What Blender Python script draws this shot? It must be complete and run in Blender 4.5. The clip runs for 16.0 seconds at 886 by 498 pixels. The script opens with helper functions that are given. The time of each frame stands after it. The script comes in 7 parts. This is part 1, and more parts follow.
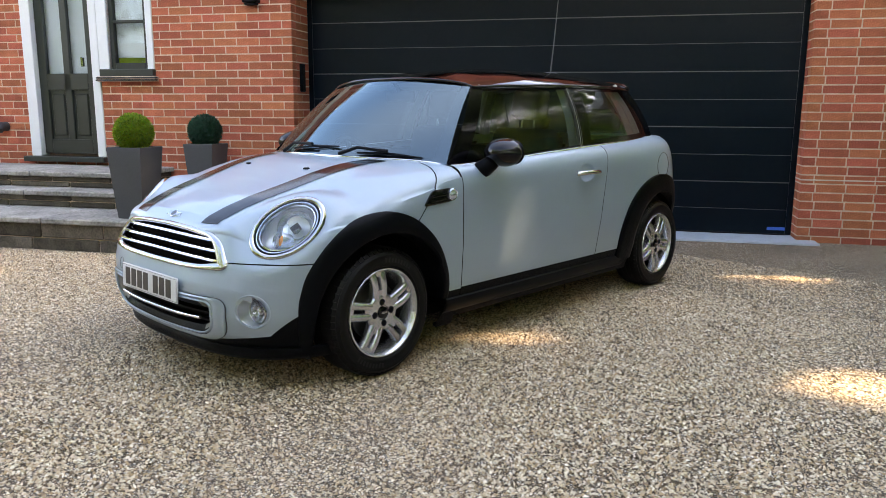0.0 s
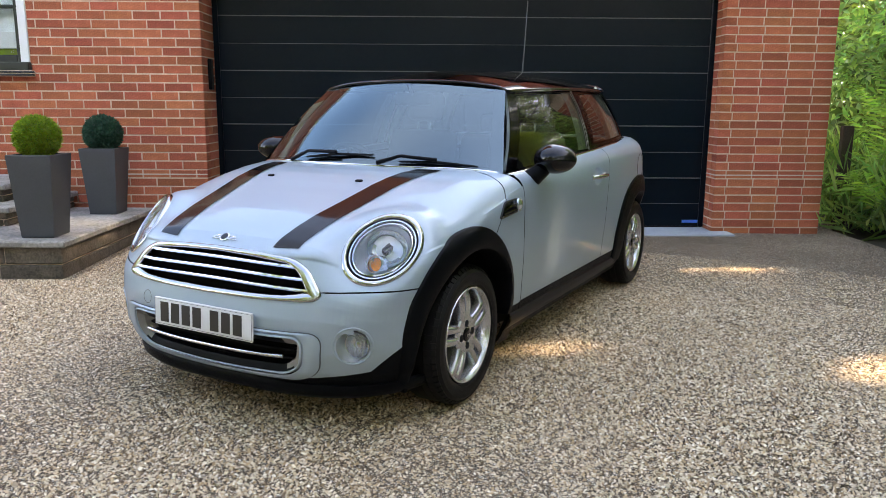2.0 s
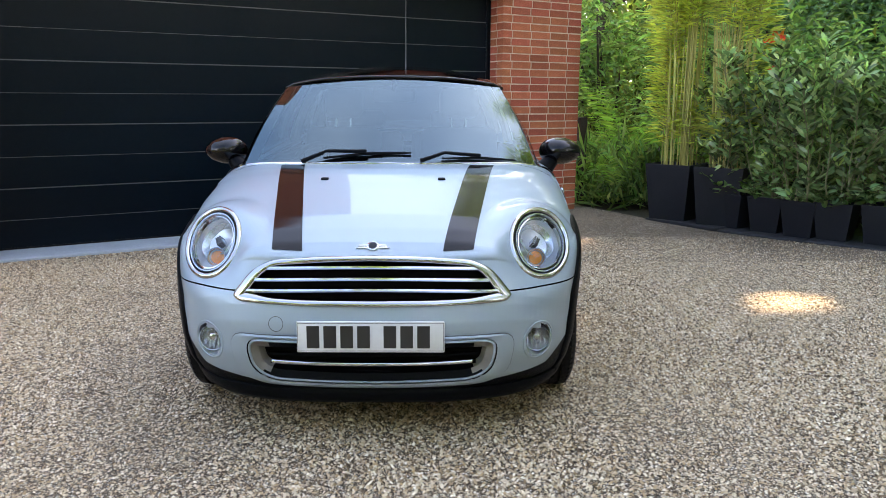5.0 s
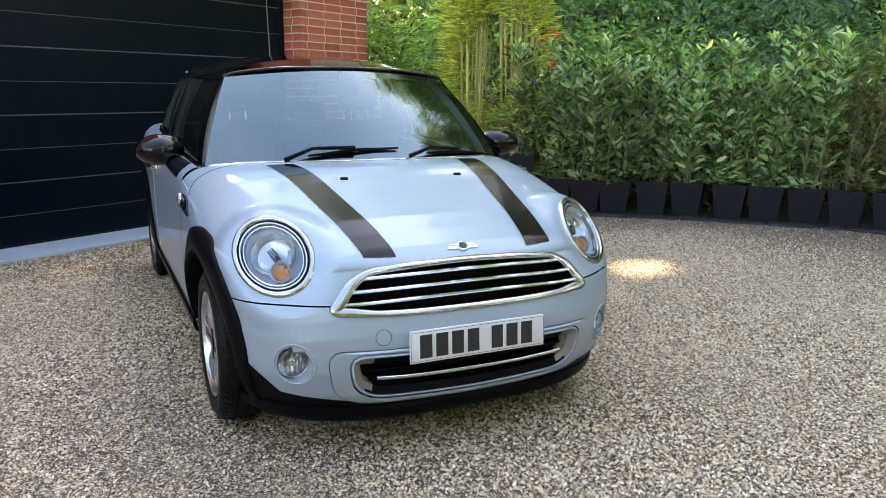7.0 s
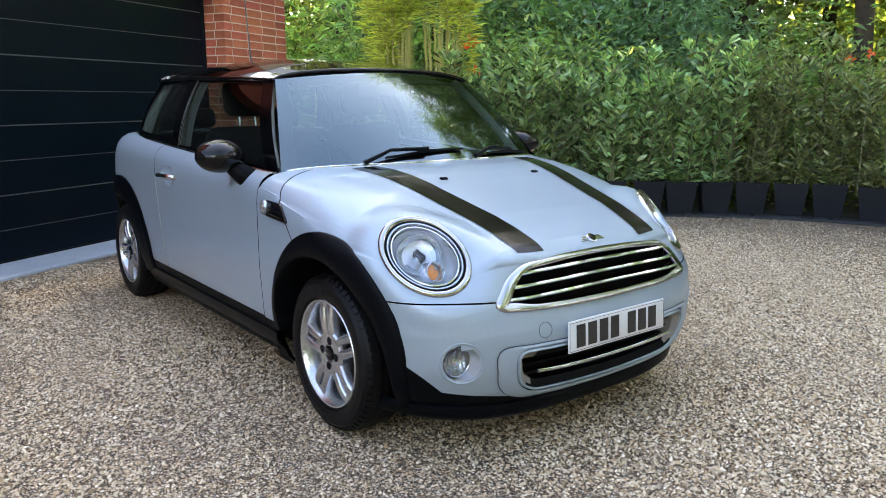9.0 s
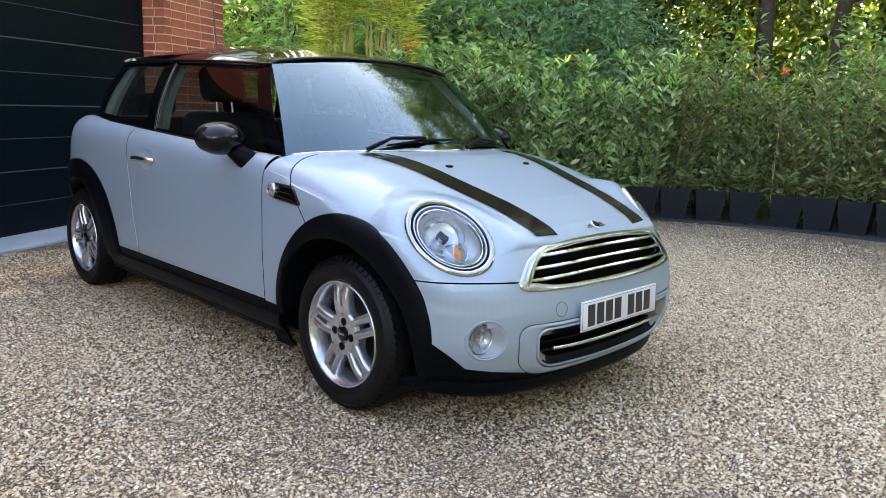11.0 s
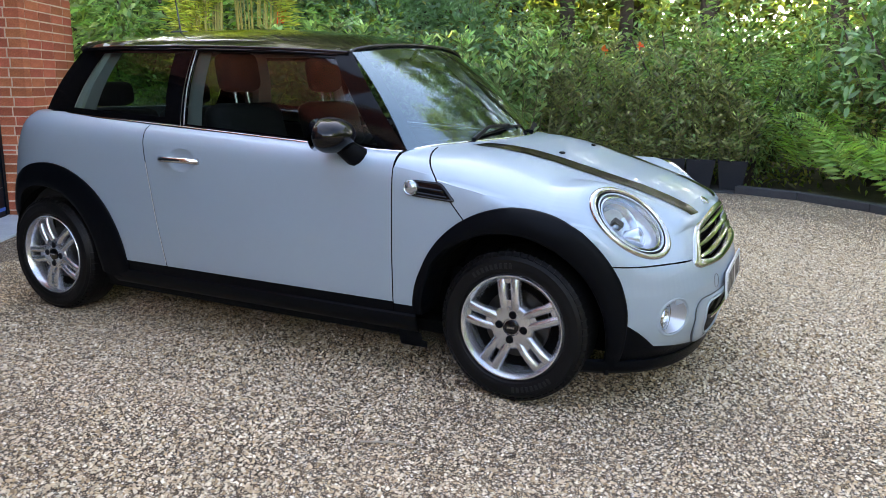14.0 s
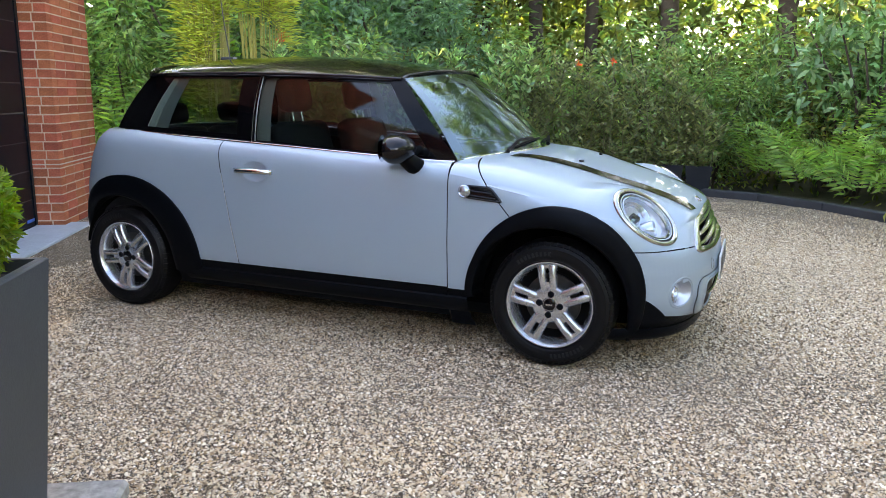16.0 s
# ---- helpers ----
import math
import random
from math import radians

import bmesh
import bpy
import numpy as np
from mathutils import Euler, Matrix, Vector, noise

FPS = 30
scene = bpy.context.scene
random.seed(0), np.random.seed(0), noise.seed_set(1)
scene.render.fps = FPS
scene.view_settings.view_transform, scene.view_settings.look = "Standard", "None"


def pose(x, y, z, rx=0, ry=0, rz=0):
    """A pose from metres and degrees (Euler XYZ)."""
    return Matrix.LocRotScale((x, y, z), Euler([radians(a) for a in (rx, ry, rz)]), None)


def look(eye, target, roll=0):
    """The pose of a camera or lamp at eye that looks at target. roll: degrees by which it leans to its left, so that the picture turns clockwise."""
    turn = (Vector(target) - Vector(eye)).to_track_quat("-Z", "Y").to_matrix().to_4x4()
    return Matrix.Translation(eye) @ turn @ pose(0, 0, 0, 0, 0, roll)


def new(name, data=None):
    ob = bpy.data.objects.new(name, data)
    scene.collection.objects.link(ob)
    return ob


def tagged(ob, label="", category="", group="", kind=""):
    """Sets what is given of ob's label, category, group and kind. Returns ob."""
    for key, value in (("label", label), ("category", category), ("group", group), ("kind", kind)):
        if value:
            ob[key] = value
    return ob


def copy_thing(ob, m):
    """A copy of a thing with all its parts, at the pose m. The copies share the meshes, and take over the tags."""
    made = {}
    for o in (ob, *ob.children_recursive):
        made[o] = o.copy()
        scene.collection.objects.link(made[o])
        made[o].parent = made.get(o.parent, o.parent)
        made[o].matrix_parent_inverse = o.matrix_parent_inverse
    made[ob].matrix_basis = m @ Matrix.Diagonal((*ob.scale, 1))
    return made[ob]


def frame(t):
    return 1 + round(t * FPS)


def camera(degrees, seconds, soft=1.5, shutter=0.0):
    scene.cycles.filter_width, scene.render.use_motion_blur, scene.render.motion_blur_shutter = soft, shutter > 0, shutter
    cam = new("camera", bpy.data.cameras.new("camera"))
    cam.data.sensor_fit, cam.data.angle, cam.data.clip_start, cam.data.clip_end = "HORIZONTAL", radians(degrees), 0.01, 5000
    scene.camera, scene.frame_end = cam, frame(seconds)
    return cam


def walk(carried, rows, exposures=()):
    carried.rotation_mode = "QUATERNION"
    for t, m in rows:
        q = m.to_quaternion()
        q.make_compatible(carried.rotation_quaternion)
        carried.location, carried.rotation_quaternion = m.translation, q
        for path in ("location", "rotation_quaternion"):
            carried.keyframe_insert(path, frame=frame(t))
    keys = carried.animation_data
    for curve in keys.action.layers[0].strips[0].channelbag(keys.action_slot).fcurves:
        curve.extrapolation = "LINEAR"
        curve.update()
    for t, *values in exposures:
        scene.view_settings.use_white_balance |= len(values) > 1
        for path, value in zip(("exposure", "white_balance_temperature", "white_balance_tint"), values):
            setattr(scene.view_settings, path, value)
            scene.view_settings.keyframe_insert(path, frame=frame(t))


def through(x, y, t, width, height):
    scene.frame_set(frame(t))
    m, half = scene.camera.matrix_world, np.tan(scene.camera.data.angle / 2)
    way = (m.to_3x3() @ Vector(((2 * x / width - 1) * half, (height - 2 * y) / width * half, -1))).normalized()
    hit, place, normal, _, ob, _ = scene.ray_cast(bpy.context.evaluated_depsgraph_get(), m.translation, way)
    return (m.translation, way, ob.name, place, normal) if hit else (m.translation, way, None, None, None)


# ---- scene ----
cam = camera(60.6, 16.0, soft=0.5)
PATH = [
    (0, (3.206, -3.44, 1.192), (1.8576, -2.0076, 0.8294), 0.25),
    (0.5, (2.973, -3.564, 1.197), (1.7048, -2.0687, 0.8016), 0.47),
    (1, (2.672, -3.63, 1.204), (1.4807, -2.0774, 0.7907), 0.38),
    (1.5, (2.422, -3.755, 1.224), (1.3415, -2.118, 0.8328), 0.4),
    (2, (2.158, -3.931, 1.238), (1.2021, -2.2148, 0.8631), 0.32),
    (2.5, (1.887, -4.057, 1.206), (1.0291, -2.2886, 0.8372), -0.07),
    (3, (1.58, -4.165, 1.202), (0.8765, -2.3299, 0.8319), -0.4),
    (3.5, (1.277, -4.347, 1.227), (0.721, -2.4651, 0.8426), -0.74),
    (4, (0.9691, -4.396, 1.198), (0.5863, -2.4692, 0.8255), -0.91),
    (4.5, (0.6467, -4.403, 1.214), (0.4821, -2.4434, 0.8505), -0.11),
    (5, (0.2371, -4.472, 1.237), (0.2477, -2.5088, 0.8539), 0.15),
    (5.2, (0.0575, -4.474, 1.264), (0.1488, -2.5172, 0.8607), -0.32),
    (7.5, (-1.471, -3.971, 1.25), (-0.4759, -2.281, 0.8561), 0.82),
    (8, (-1.781, -3.845, 1.239), (-0.667, -2.2289, 0.8521), 0.53),
    (8.5, (-1.994, -3.719, 1.246), (-0.8163, -2.1499, 0.8579), 0.14),
    (8.7, (-2.024, -3.669, 1.233), (-0.8401, -2.1046, 0.8449), -0.06),
    (10.8, (-2.455, -3.422, 1.162), (-1.0575, -2.0355, 0.8091), 2.1),
    (11, (-2.464, -3.407, 1.143), (-1.0606, -2.0296, 0.7779), 2.2),
    (11.5, (-2.508, -3.302, 1.075), (-1.0891, -1.9421, 0.704), 2.7),
    (12, (-2.571, -3.11, 1.112), (-1.1312, -1.7872, 0.6911), 2.8),
    (12.5, (-2.735, -2.917, 1.143), (-1.2405, -1.6734, 0.6741), 2.8),
    (13, (-2.987, -2.677, 1.185), (-1.4153, -1.5362, 0.7071), 2.1),
    (13.5, (-3.113, -2.392, 1.167), (-1.4449, -1.3859, 0.714), 1.2),
    (14, (-3.316, -2.187, 1.185), (-1.556, -1.338, 0.759), 0.9),
    (14.5, (-3.561, -2.112, 1.205), (-1.7686, -1.3268, 0.7919), 0.6),
    (15, (-3.78, -2.146, 1.221), (-1.9912, -1.3521, 0.809), 0.7),
    (15.5, (-3.949, -2.111, 1.236), (-2.1504, -1.3358, 0.8309), 0.6),
    (16, (-4.027, -2.071, 1.239), (-2.2172, -1.3211, 0.8361), 0.5),
]
EXPOSURES = [(0.0, 3.72, 7600.0, 18.0), (2.0, 3.71, 7550.0, 18.0), (4.5, 3.66, 7300.0, 17.0), (11.0, 3.76, 7300.0, 17.0), (16.0, 3.84, 7300.0, 17.0)]
walk(cam, [(t, look(eye, target, roll)) for t, eye, target, roll in PATH], EXPOSURES)

# ---- world and light ----
world = bpy.data.worlds.new("sky")
scene.world = world
world.use_nodes = True
wn = world.node_tree.nodes
sky = wn.new("ShaderNodeTexSky")
sky.sky_type, sky.sun_disc = "NISHITA", False
SUN_EL, SUN_AZ = 42.0, 54.0          # degrees; azimuth clockwise from +Y
sky.sun_elevation, sky.sun_rotation = radians(SUN_EL), radians(SUN_AZ)
sky.air_density, sky.dust_density = 1.0, 0.6
wt = world.node_tree            # broken white cloud over the blue
w_tc = wn.new("ShaderNodeTexCoord")
w_no = wn.new("ShaderNodeTexNoise")
w_no.inputs["Scale"].default_value, w_no.inputs["Detail"].default_value, w_no.inputs["Roughness"].default_value = 0.9, 3, 0.42
wt.links.new(w_tc.outputs["Generated"], w_no.inputs["Vector"])
w_mr = wn.new("ShaderNodeMapRange")
w_mr.inputs["From Min"].default_value, w_mr.inputs["From Max"].default_value = 0.36, 0.74
wt.links.new(w_no.outputs["Fac"], w_mr.inputs["Value"])
w_mx = wn.new("ShaderNodeMixRGB")
w_mx.inputs[2].default_value = (31.0, 32.8, 35.4, 1)
w_sp = wn.new("ShaderNodeSeparateXYZ")
wt.links.new(w_tc.outputs["Generated"], w_sp.inputs[0])
w_el = wn.new("ShaderNodeMapRange")       # the cloud thins out towards the zenith
w_el.inputs["From Min"].default_value, w_el.inputs["From Max"].default_value = 0.18, 0.55
w_el.inputs["To Min"].default_value, w_el.inputs["To Max"].default_value = 1.0, 0.06
wt.links.new(w_sp.outputs["Z"], w_el.inputs["Value"])
w_mu = wn.new("ShaderNodeMath")
w_mu.operation = "MULTIPLY"
wt.links.new(w_mr.outputs["Result"], w_mu.inputs[0])
wt.links.new(w_el.outputs["Result"], w_mu.inputs[1])
wt.links.new(w_mu.outputs[0], w_mx.inputs[0])
wt.links.new(sky.outputs["Color"], w_mx.inputs[1])
wt.links.new(w_mx.outputs[0], wn["Background"].inputs["Color"])
wn["Background"].inputs["Strength"].default_value = 0.078
sun = new("sun", bpy.data.lights.new("sun", "SUN"))
sun.data.energy, sun.data.angle, sun.data.color = 2.35, radians(0.9), (1.0, 0.84, 0.60)
_sd = Vector((math.sin(radians(SUN_AZ)) * math.cos(radians(SUN_EL)), math.cos(radians(SUN_AZ)) * math.cos(radians(SUN_EL)), math.sin(radians(SUN_EL))))
sun.matrix_basis = look(_sd * 40, (0, 0, 0))

# gaps in the leaves let the sun reach a few spots of the drive
SUN_SPOTS = [(Vector((1.45, 2.05, 0.0)), 0.40), (Vector((0.88, -0.50, 0.0)), 0.21), (Vector((2.45, 0.12, 0.0)), 0.27), (Vector((3.1, -0.9, 0.0)), 0.15), (Vector((0.8, -0.30, 0.60)), 0.13), (Vector((0.8, 0.30, 0.45)), 0.10), (Vector((0.8, 1.25, 0.90)), 0.12)]


def sun_gap(points, m=None):
    """True for leaves that leave the ways to the sun spots open; m: where the plant stands."""
    keep_ = np.ones(len(points), bool)
    for spot, r in SUN_SPOTS:
        p0, d = spot.copy(), _sd.normalized()
        if m is not None:
            inv = m.inverted()
            p0, d, r = inv @ p0, (inv.to_3x3() @ d).normalized(), r / m.to_scale().x
        q = points - np.array(p0)
        d = np.array(d)
        q = q - np.outer(q @ d, d)
        keep_ &= np.einsum("ij,ij->i", q, q) > r * r
    return keep_


# ---- materials ----


def mat(name, base, rough=0.5, metal=0.0, var=0.12, scale=6.0, bump=0.0, bscale=60.0, coat=0.0, rand=0.0, island=0.0, spec=0.5, hue=None):
    """A node material: base colour varied at two scales, fine relief, gloss."""
    m = bpy.data.materials.new(name)
    m.use_nodes = True
    nt = m.node_tree
    b = nt.nodes["Principled BSDF"]
    b.inputs["Roughness"].default_value = rough
    b.inputs["Metallic"].default_value = metal
    b.inputs["Coat Weight"].default_value = coat
    b.inputs["Coat Roughness"].default_value = 0.03
    b.inputs["Specular IOR Level"].default_value = spec
    tc = nt.nodes.new("ShaderNodeTexCoord")
    n1 = nt.nodes.new("ShaderNodeTexNoise")
    n1.inputs["Scale"].default_value, n1.inputs["Detail"].default_value = scale, 6
    nt.links.new(tc.outputs["Object"], n1.inputs["Vector"])
    n2 = nt.nodes.new("ShaderNodeTexNoise")
    n2.inputs["Scale"].default_value, n2.inputs["Detail"].default_value = scale * 11, 4
    nt.links.new(tc.outputs["Object"], n2.inputs["Vector"])
    add = nt.nodes.new("ShaderNodeMath")
    add.operation = "ADD"
    nt.links.new(n1.outputs["Fac"], add.inputs[0])
    nt.links.new(n2.outputs["Fac"], add.inputs[1])
    val = nt.nodes.new("ShaderNodeMapRange")
    val.inputs["From Min"].default_value, val.inputs["From Max"].default_value = 0.6, 1.4
    val.inputs["To Min"].default_value, val.inputs["To Max"].default_value = 1 - var, 1 + var
    nt.links.new(add.outputs[0], val.inputs["Value"])
    hsv = nt.nodes.new("ShaderNodeHueSaturation")
    hsv.inputs["Color"].default_value = (*base, 1)
    out = val.outputs["Result"]
    for amount, node, sock in ((rand, "ShaderNodeObjectInfo", "Random"), (island, "ShaderNodeNewGeometry", "Random Per Island")):
        if amount:
            info = nt.nodes.new(node)
            mr = nt.nodes.new("ShaderNodeMapRange")
            mr.inputs["To Min"].default_value, mr.inputs["To Max"].default_value = 1 - amount, 1 + amount
            nt.links.new(info.outputs[sock], mr.inputs["Value"])
            mul = nt.nodes.new("ShaderNodeMath")
            mul.operation = "MULTIPLY"
            nt.links.new(out, mul.inputs[0])
            nt.links.new(mr.outputs["Result"], mul.inputs[1])
            out = mul.outputs[0]
            if hue:
                wn_ = nt.nodes.new("ShaderNodeTexWhiteNoise")
                wn_.noise_dimensions = "1D"
                nt.links.new(info.outputs[sock], wn_.inputs["W"])
                mh = nt.nodes.new("ShaderNodeMapRange")
                mh.inputs["To Min"].default_value, mh.inputs["To Max"].default_value = 0.5 - hue, 0.5 + hue
                nt.links.new(wn_.outputs["Value"], mh.inputs["Value"])
                nt.links.new(mh.outputs["Result"], hsv.inputs["Hue"])
    nt.links.new(out, hsv.inputs["Value"])
    nt.links.new(hsv.outputs["Color"], b.inputs["Base Color"])
    if bump:
        n3 = nt.nodes.new("ShaderNodeTexNoise")
        n3.inputs["Scale"].default_value, n3.inputs["Detail"].default_value = bscale, 5
        nt.links.new(tc.outputs["Object"], n3.inputs["Vector"])
        bp = nt.nodes.new("ShaderNodeBump")
        bp.inputs["Strength"].default_value, bp.inputs["Distance"].default_value = bump, 0.01
        nt.links.new(n3.outputs["Fac"], bp.inputs["Height"])
        nt.links.new(bp.outputs["Normal"], b.inputs["Normal"])
    return m


def glass_mat(name, tint, gloss_rough=0.0, ior=1.5, coat=(1, 1, 1)):
    """A thin pane: tinted clear glass with a true reflection by angle."""
    m = bpy.data.materials.new(name)
    m.use_nodes = True
    nt = m.node_tree
    nt.nodes.remove(nt.nodes["Principled BSDF"])
    tr = nt.nodes.new("ShaderNodeBsdfTransparent")
    tr.inputs["Color"].default_value = (*tint, 1)
    gl = nt.nodes.new("ShaderNodeBsdfGlossy")
    gl.inputs["Roughness"].default_value = gloss_rough
    gl.inputs["Color"].default_value = (*coat, 1)
    lw = nt.nodes.new("ShaderNodeLayerWeight")      # gloss rises towards grazing view
    lw.inputs["Blend"].default_value = 0.5
    p5 = nt.nodes.new("ShaderNodeMath")
    p5.operation = "POWER"
    p5.inputs[1].default_value = 5.0
    nt.links.new(lw.outputs["Facing"], p5.inputs[0])
    fr = nt.nodes.new("ShaderNodeMapRange")
    fr.inputs["To Min"].default_value = ((ior - 1) / (ior + 1)) ** 2
    nt.links.new(p5.outputs[0], fr.inputs["Value"])
    mx = nt.nodes.new("ShaderNodeMixShader")
    nt.links.new(fr.outputs[0], mx.inputs[0])
    nt.links.new(tr.outputs[0], mx.inputs[1])
    nt.links.new(gl.outputs[0], mx.inputs[2])
    nt.links.new(mx.outputs[0], nt.nodes["Material Output"].inputs["Surface"])
    return m


def leaf_mat(name, base, through, rough=0.4, island=0.35, hue=0.03, clear=0.55, rand=0.0):
    """Leaf: a glossy upper side with light let through the blade."""
    m = mat(name, base, rough=rough, var=0.25, scale=1.2, island=island, hue=hue, rand=rand)
    nt = m.node_tree
    b = nt.nodes["Principled BSDF"]
    col = b.inputs["Base Color"].links[0].from_socket
    tl = nt.nodes.new("ShaderNodeBsdfTranslucent")
    mixc = nt.nodes.new("ShaderNodeMixRGB")
    mixc.blend_type = "MULTIPLY"
    mixc.inputs[0].default_value = 1.0
    mixc.inputs[2].default_value = (*through, 1)
    nt.links.new(col, mixc.inputs[1])
    nt.links.new(mixc.outputs[0], tl.inputs["Color"])
    mx = nt.nodes.new("ShaderNodeMixShader")
    mx.inputs[0].default_value = clear
    nt.links.new(b.outputs[0], mx.inputs[1])
    nt.links.new(tl.outputs[0], mx.inputs[2])
    nt.links.new(mx.outputs[0], nt.nodes["Material Output"].inputs["Surface"])
    return m


def gravel_mat():
    """Pea gravel: small stones of cream, tan, brown and grey, with shade painted in towards the gaps."""
    m = bpy.data.materials.new("gravel")
    m.use_nodes = True
    nt = m.node_tree
    b = nt.nodes["Principled BSDF"]
    b.inputs["Roughness"].default_value = 0.85
    b.inputs["Specular IOR Level"].default_value = 0.25
    tc = nt.nodes.new("ShaderNodeTexCoord")
    vor = nt.nodes.new("ShaderNodeTexVoronoi")
    vor.inputs["Scale"].default_value = 118
    nt.links.new(tc.outputs["Object"], vor.inputs["Vector"])
    edge = nt.nodes.new("ShaderNodeTexVoronoi")
    edge.feature = "DISTANCE_TO_EDGE"
    edge.inputs["Scale"].default_value = 118
    nt.links.new(tc.outputs["Object"], edge.inputs["Vector"])
    sep = nt.nodes.new("ShaderNodeSeparateColor")
    nt.links.new(vor.outputs["Color"], sep.inputs[0])
    ramp = nt.nodes.new("ShaderNodeValToRGB")
    el = ramp.color_ramp.elements
    stops = ((0.0, (0.24, 0.17, 0.115)), (0.2, (0.46, 0.325, 0.21)), (0.45, (0.63, 0.46, 0.30)), (0.65, (0.68, 0.54, 0.385)), (0.85, (0.80, 0.665, 0.50)), (1.0, (0.88, 0.79, 0.66)))
    el[0].position, el[0].color = stops[0][0], (*stops[0][1], 1)
    el[1].position, el[1].color = stops[-1][0], (*stops[-1][1], 1)
    for p, c in stops[1:-1]:
        e = el.new(p)
        e.color = (*c, 1)
    nt.links.new(sep.outputs[0], ramp.inputs["Fac"])
    big = nt.nodes.new("ShaderNodeTexNoise")
    big.inputs["Scale"].default_value, big.inputs["Detail"].default_value = 0.9, 4
    nt.links.new(tc.outputs["Object"], big.inputs["Vector"])
    mr = nt.nodes.new("ShaderNodeMapRange")
    mr.inputs["From Min"].default_value, mr.inputs["From Max"].default_value = 0.3, 0.7
    mr.inputs["To Min"].default_value, mr.inputs["To Max"].default_value = 0.86, 1.30
    nt.links.new(big.outputs["Fac"], mr.inputs["Value"])
    # shade between the stones goes into the colour, darkest at each stone's edge
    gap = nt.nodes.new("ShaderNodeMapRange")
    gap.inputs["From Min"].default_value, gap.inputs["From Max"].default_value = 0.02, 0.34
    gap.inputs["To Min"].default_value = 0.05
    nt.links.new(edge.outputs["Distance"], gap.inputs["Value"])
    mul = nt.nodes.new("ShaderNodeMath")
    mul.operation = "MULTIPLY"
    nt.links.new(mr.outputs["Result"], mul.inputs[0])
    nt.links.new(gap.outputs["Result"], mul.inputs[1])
    hsv = nt.nodes.new("ShaderNodeHueSaturation")
    nt.links.new(ramp.outputs["Color"], hsv.inputs["Color"])
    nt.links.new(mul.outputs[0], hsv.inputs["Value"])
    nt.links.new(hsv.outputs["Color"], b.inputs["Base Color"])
    bp = nt.nodes.new("ShaderNodeBump")
    bp.inputs["Strength"].default_value, bp.inputs["Distance"].default_value = 1.0, 0.012
    nt.links.new(edge.outputs["Distance"], bp.inputs["Height"])
    nt.links.new(bp.outputs["Normal"], b.inputs["Normal"])
    return m


def paint_mat():
    """Pale silver-blue metallic car paint under clear coat."""
    m = mat("silver_paint", (0.30, 0.375, 0.435), rough=0.5, metal=0.3, var=0.03, scale=300, coat=0.65)
    return m


M_PAINT = paint_mat()
M_STRIPE = mat("stripe_black", (0.007, 0.006, 0.006), rough=0.12, var=0.1, spec=0.22)
M_GLOSS = mat("gloss_black", (0.004, 0.004, 0.005), rough=0.06, var=0.1, spec=0.3)
M_ROOF = mat("roof_black", (0.005, 0.004, 0.004), rough=0.05, var=0.1, spec=0.32)
M_PLASTIC = mat("grained_plastic", (0.0016, 0.0023, 0.0036), rough=0.45, var=0.15, scale=20, bump=0.12, bscale=700, spec=0.075)
M_SATIN = mat("satin_plastic", (0.0022, 0.003, 0.0044), rough=0.34, var=0.1, spec=0.085)
# near-black, stands in for deep shade in gaps, recesses and behind the spokes
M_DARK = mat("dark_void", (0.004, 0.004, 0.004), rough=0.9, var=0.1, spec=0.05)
M_TYREMARK = mat("tyre_lettering", (0.012, 0.012, 0.013), rough=0.55, spec=0.2, var=0.1)
M_BOWL = mat("pale_silver", (0.50, 0.53, 0.57), rough=0.30, metal=0.6, var=0.06, scale=20)
M_NET = mat("net_curtain", (0.66, 0.72, 0.76), rough=0.9, var=0.45, scale=7)
M_RUBBER = mat("tyre_rubber", (0.0045, 0.0045, 0.005), rough=0.46, spec=0.15, var=0.25, scale=14, bump=0.1, bscale=400)
M_ALLOY = mat("alloy_silver", (0.50, 0.515, 0.54), rough=0.26, metal=0.85, var=0.06, scale=30)
M_CHROME = mat("chrome", (0.62, 0.63, 0.64), rough=0.05, metal=1.0, var=0.02)
M_DISC = mat("brake_disc", (0.05, 0.048, 0.045), rough=0.4, metal=0.9, var=0.2)
M_GLASS = glass_mat("car_glass", (0.27, 0.36, 0.38), ior=2.25, coat=(0.66, 0.86, 0.92))
M_SIDEGLASS = glass_mat("side_glass", (0.40, 0.47, 0.45), ior=1.52)
M_LENS = glass_mat("clear_lens", (0.93, 0.95, 0.97), ior=1.45)
M_AMBER = mat("amber_bulb", (0.85, 0.27, 0.04), rough=0.2, var=0.05)
M_REFLECT = mat("lamp_reflector", (0.46, 0.52, 0.58), rough=0.25, metal=0.8, var=0.08, scale=20)
M_RING = mat("ring_chrome", (0.44, 0.45, 0.46), rough=0.1, metal=1.0, var=0.05, scale=20)
M_CHEEK = mat("cheek_grey", (0.20, 0.19, 0.175), rough=0.6, var=0.1)
M_FOG = mat("fog_reflector", (0.52, 0.54, 0.57), rough=0.16, metal=0.95, var=0.3, scale=60)
M_PLATE = mat("plate_white", (0.64, 0.65, 0.66), rough=0.3, var=0.03)
M_PLATEBAR = mat("plate_black", (0.02, 0.02, 0.02), rough=0.35, var=0.05)
M_SEAT = mat("seat_cloth", (0.010, 0.010, 0.012), rough=0.9, var=0.2, scale=30, bump=0.2, bscale=500)
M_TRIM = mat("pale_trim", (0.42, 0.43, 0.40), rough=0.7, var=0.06)
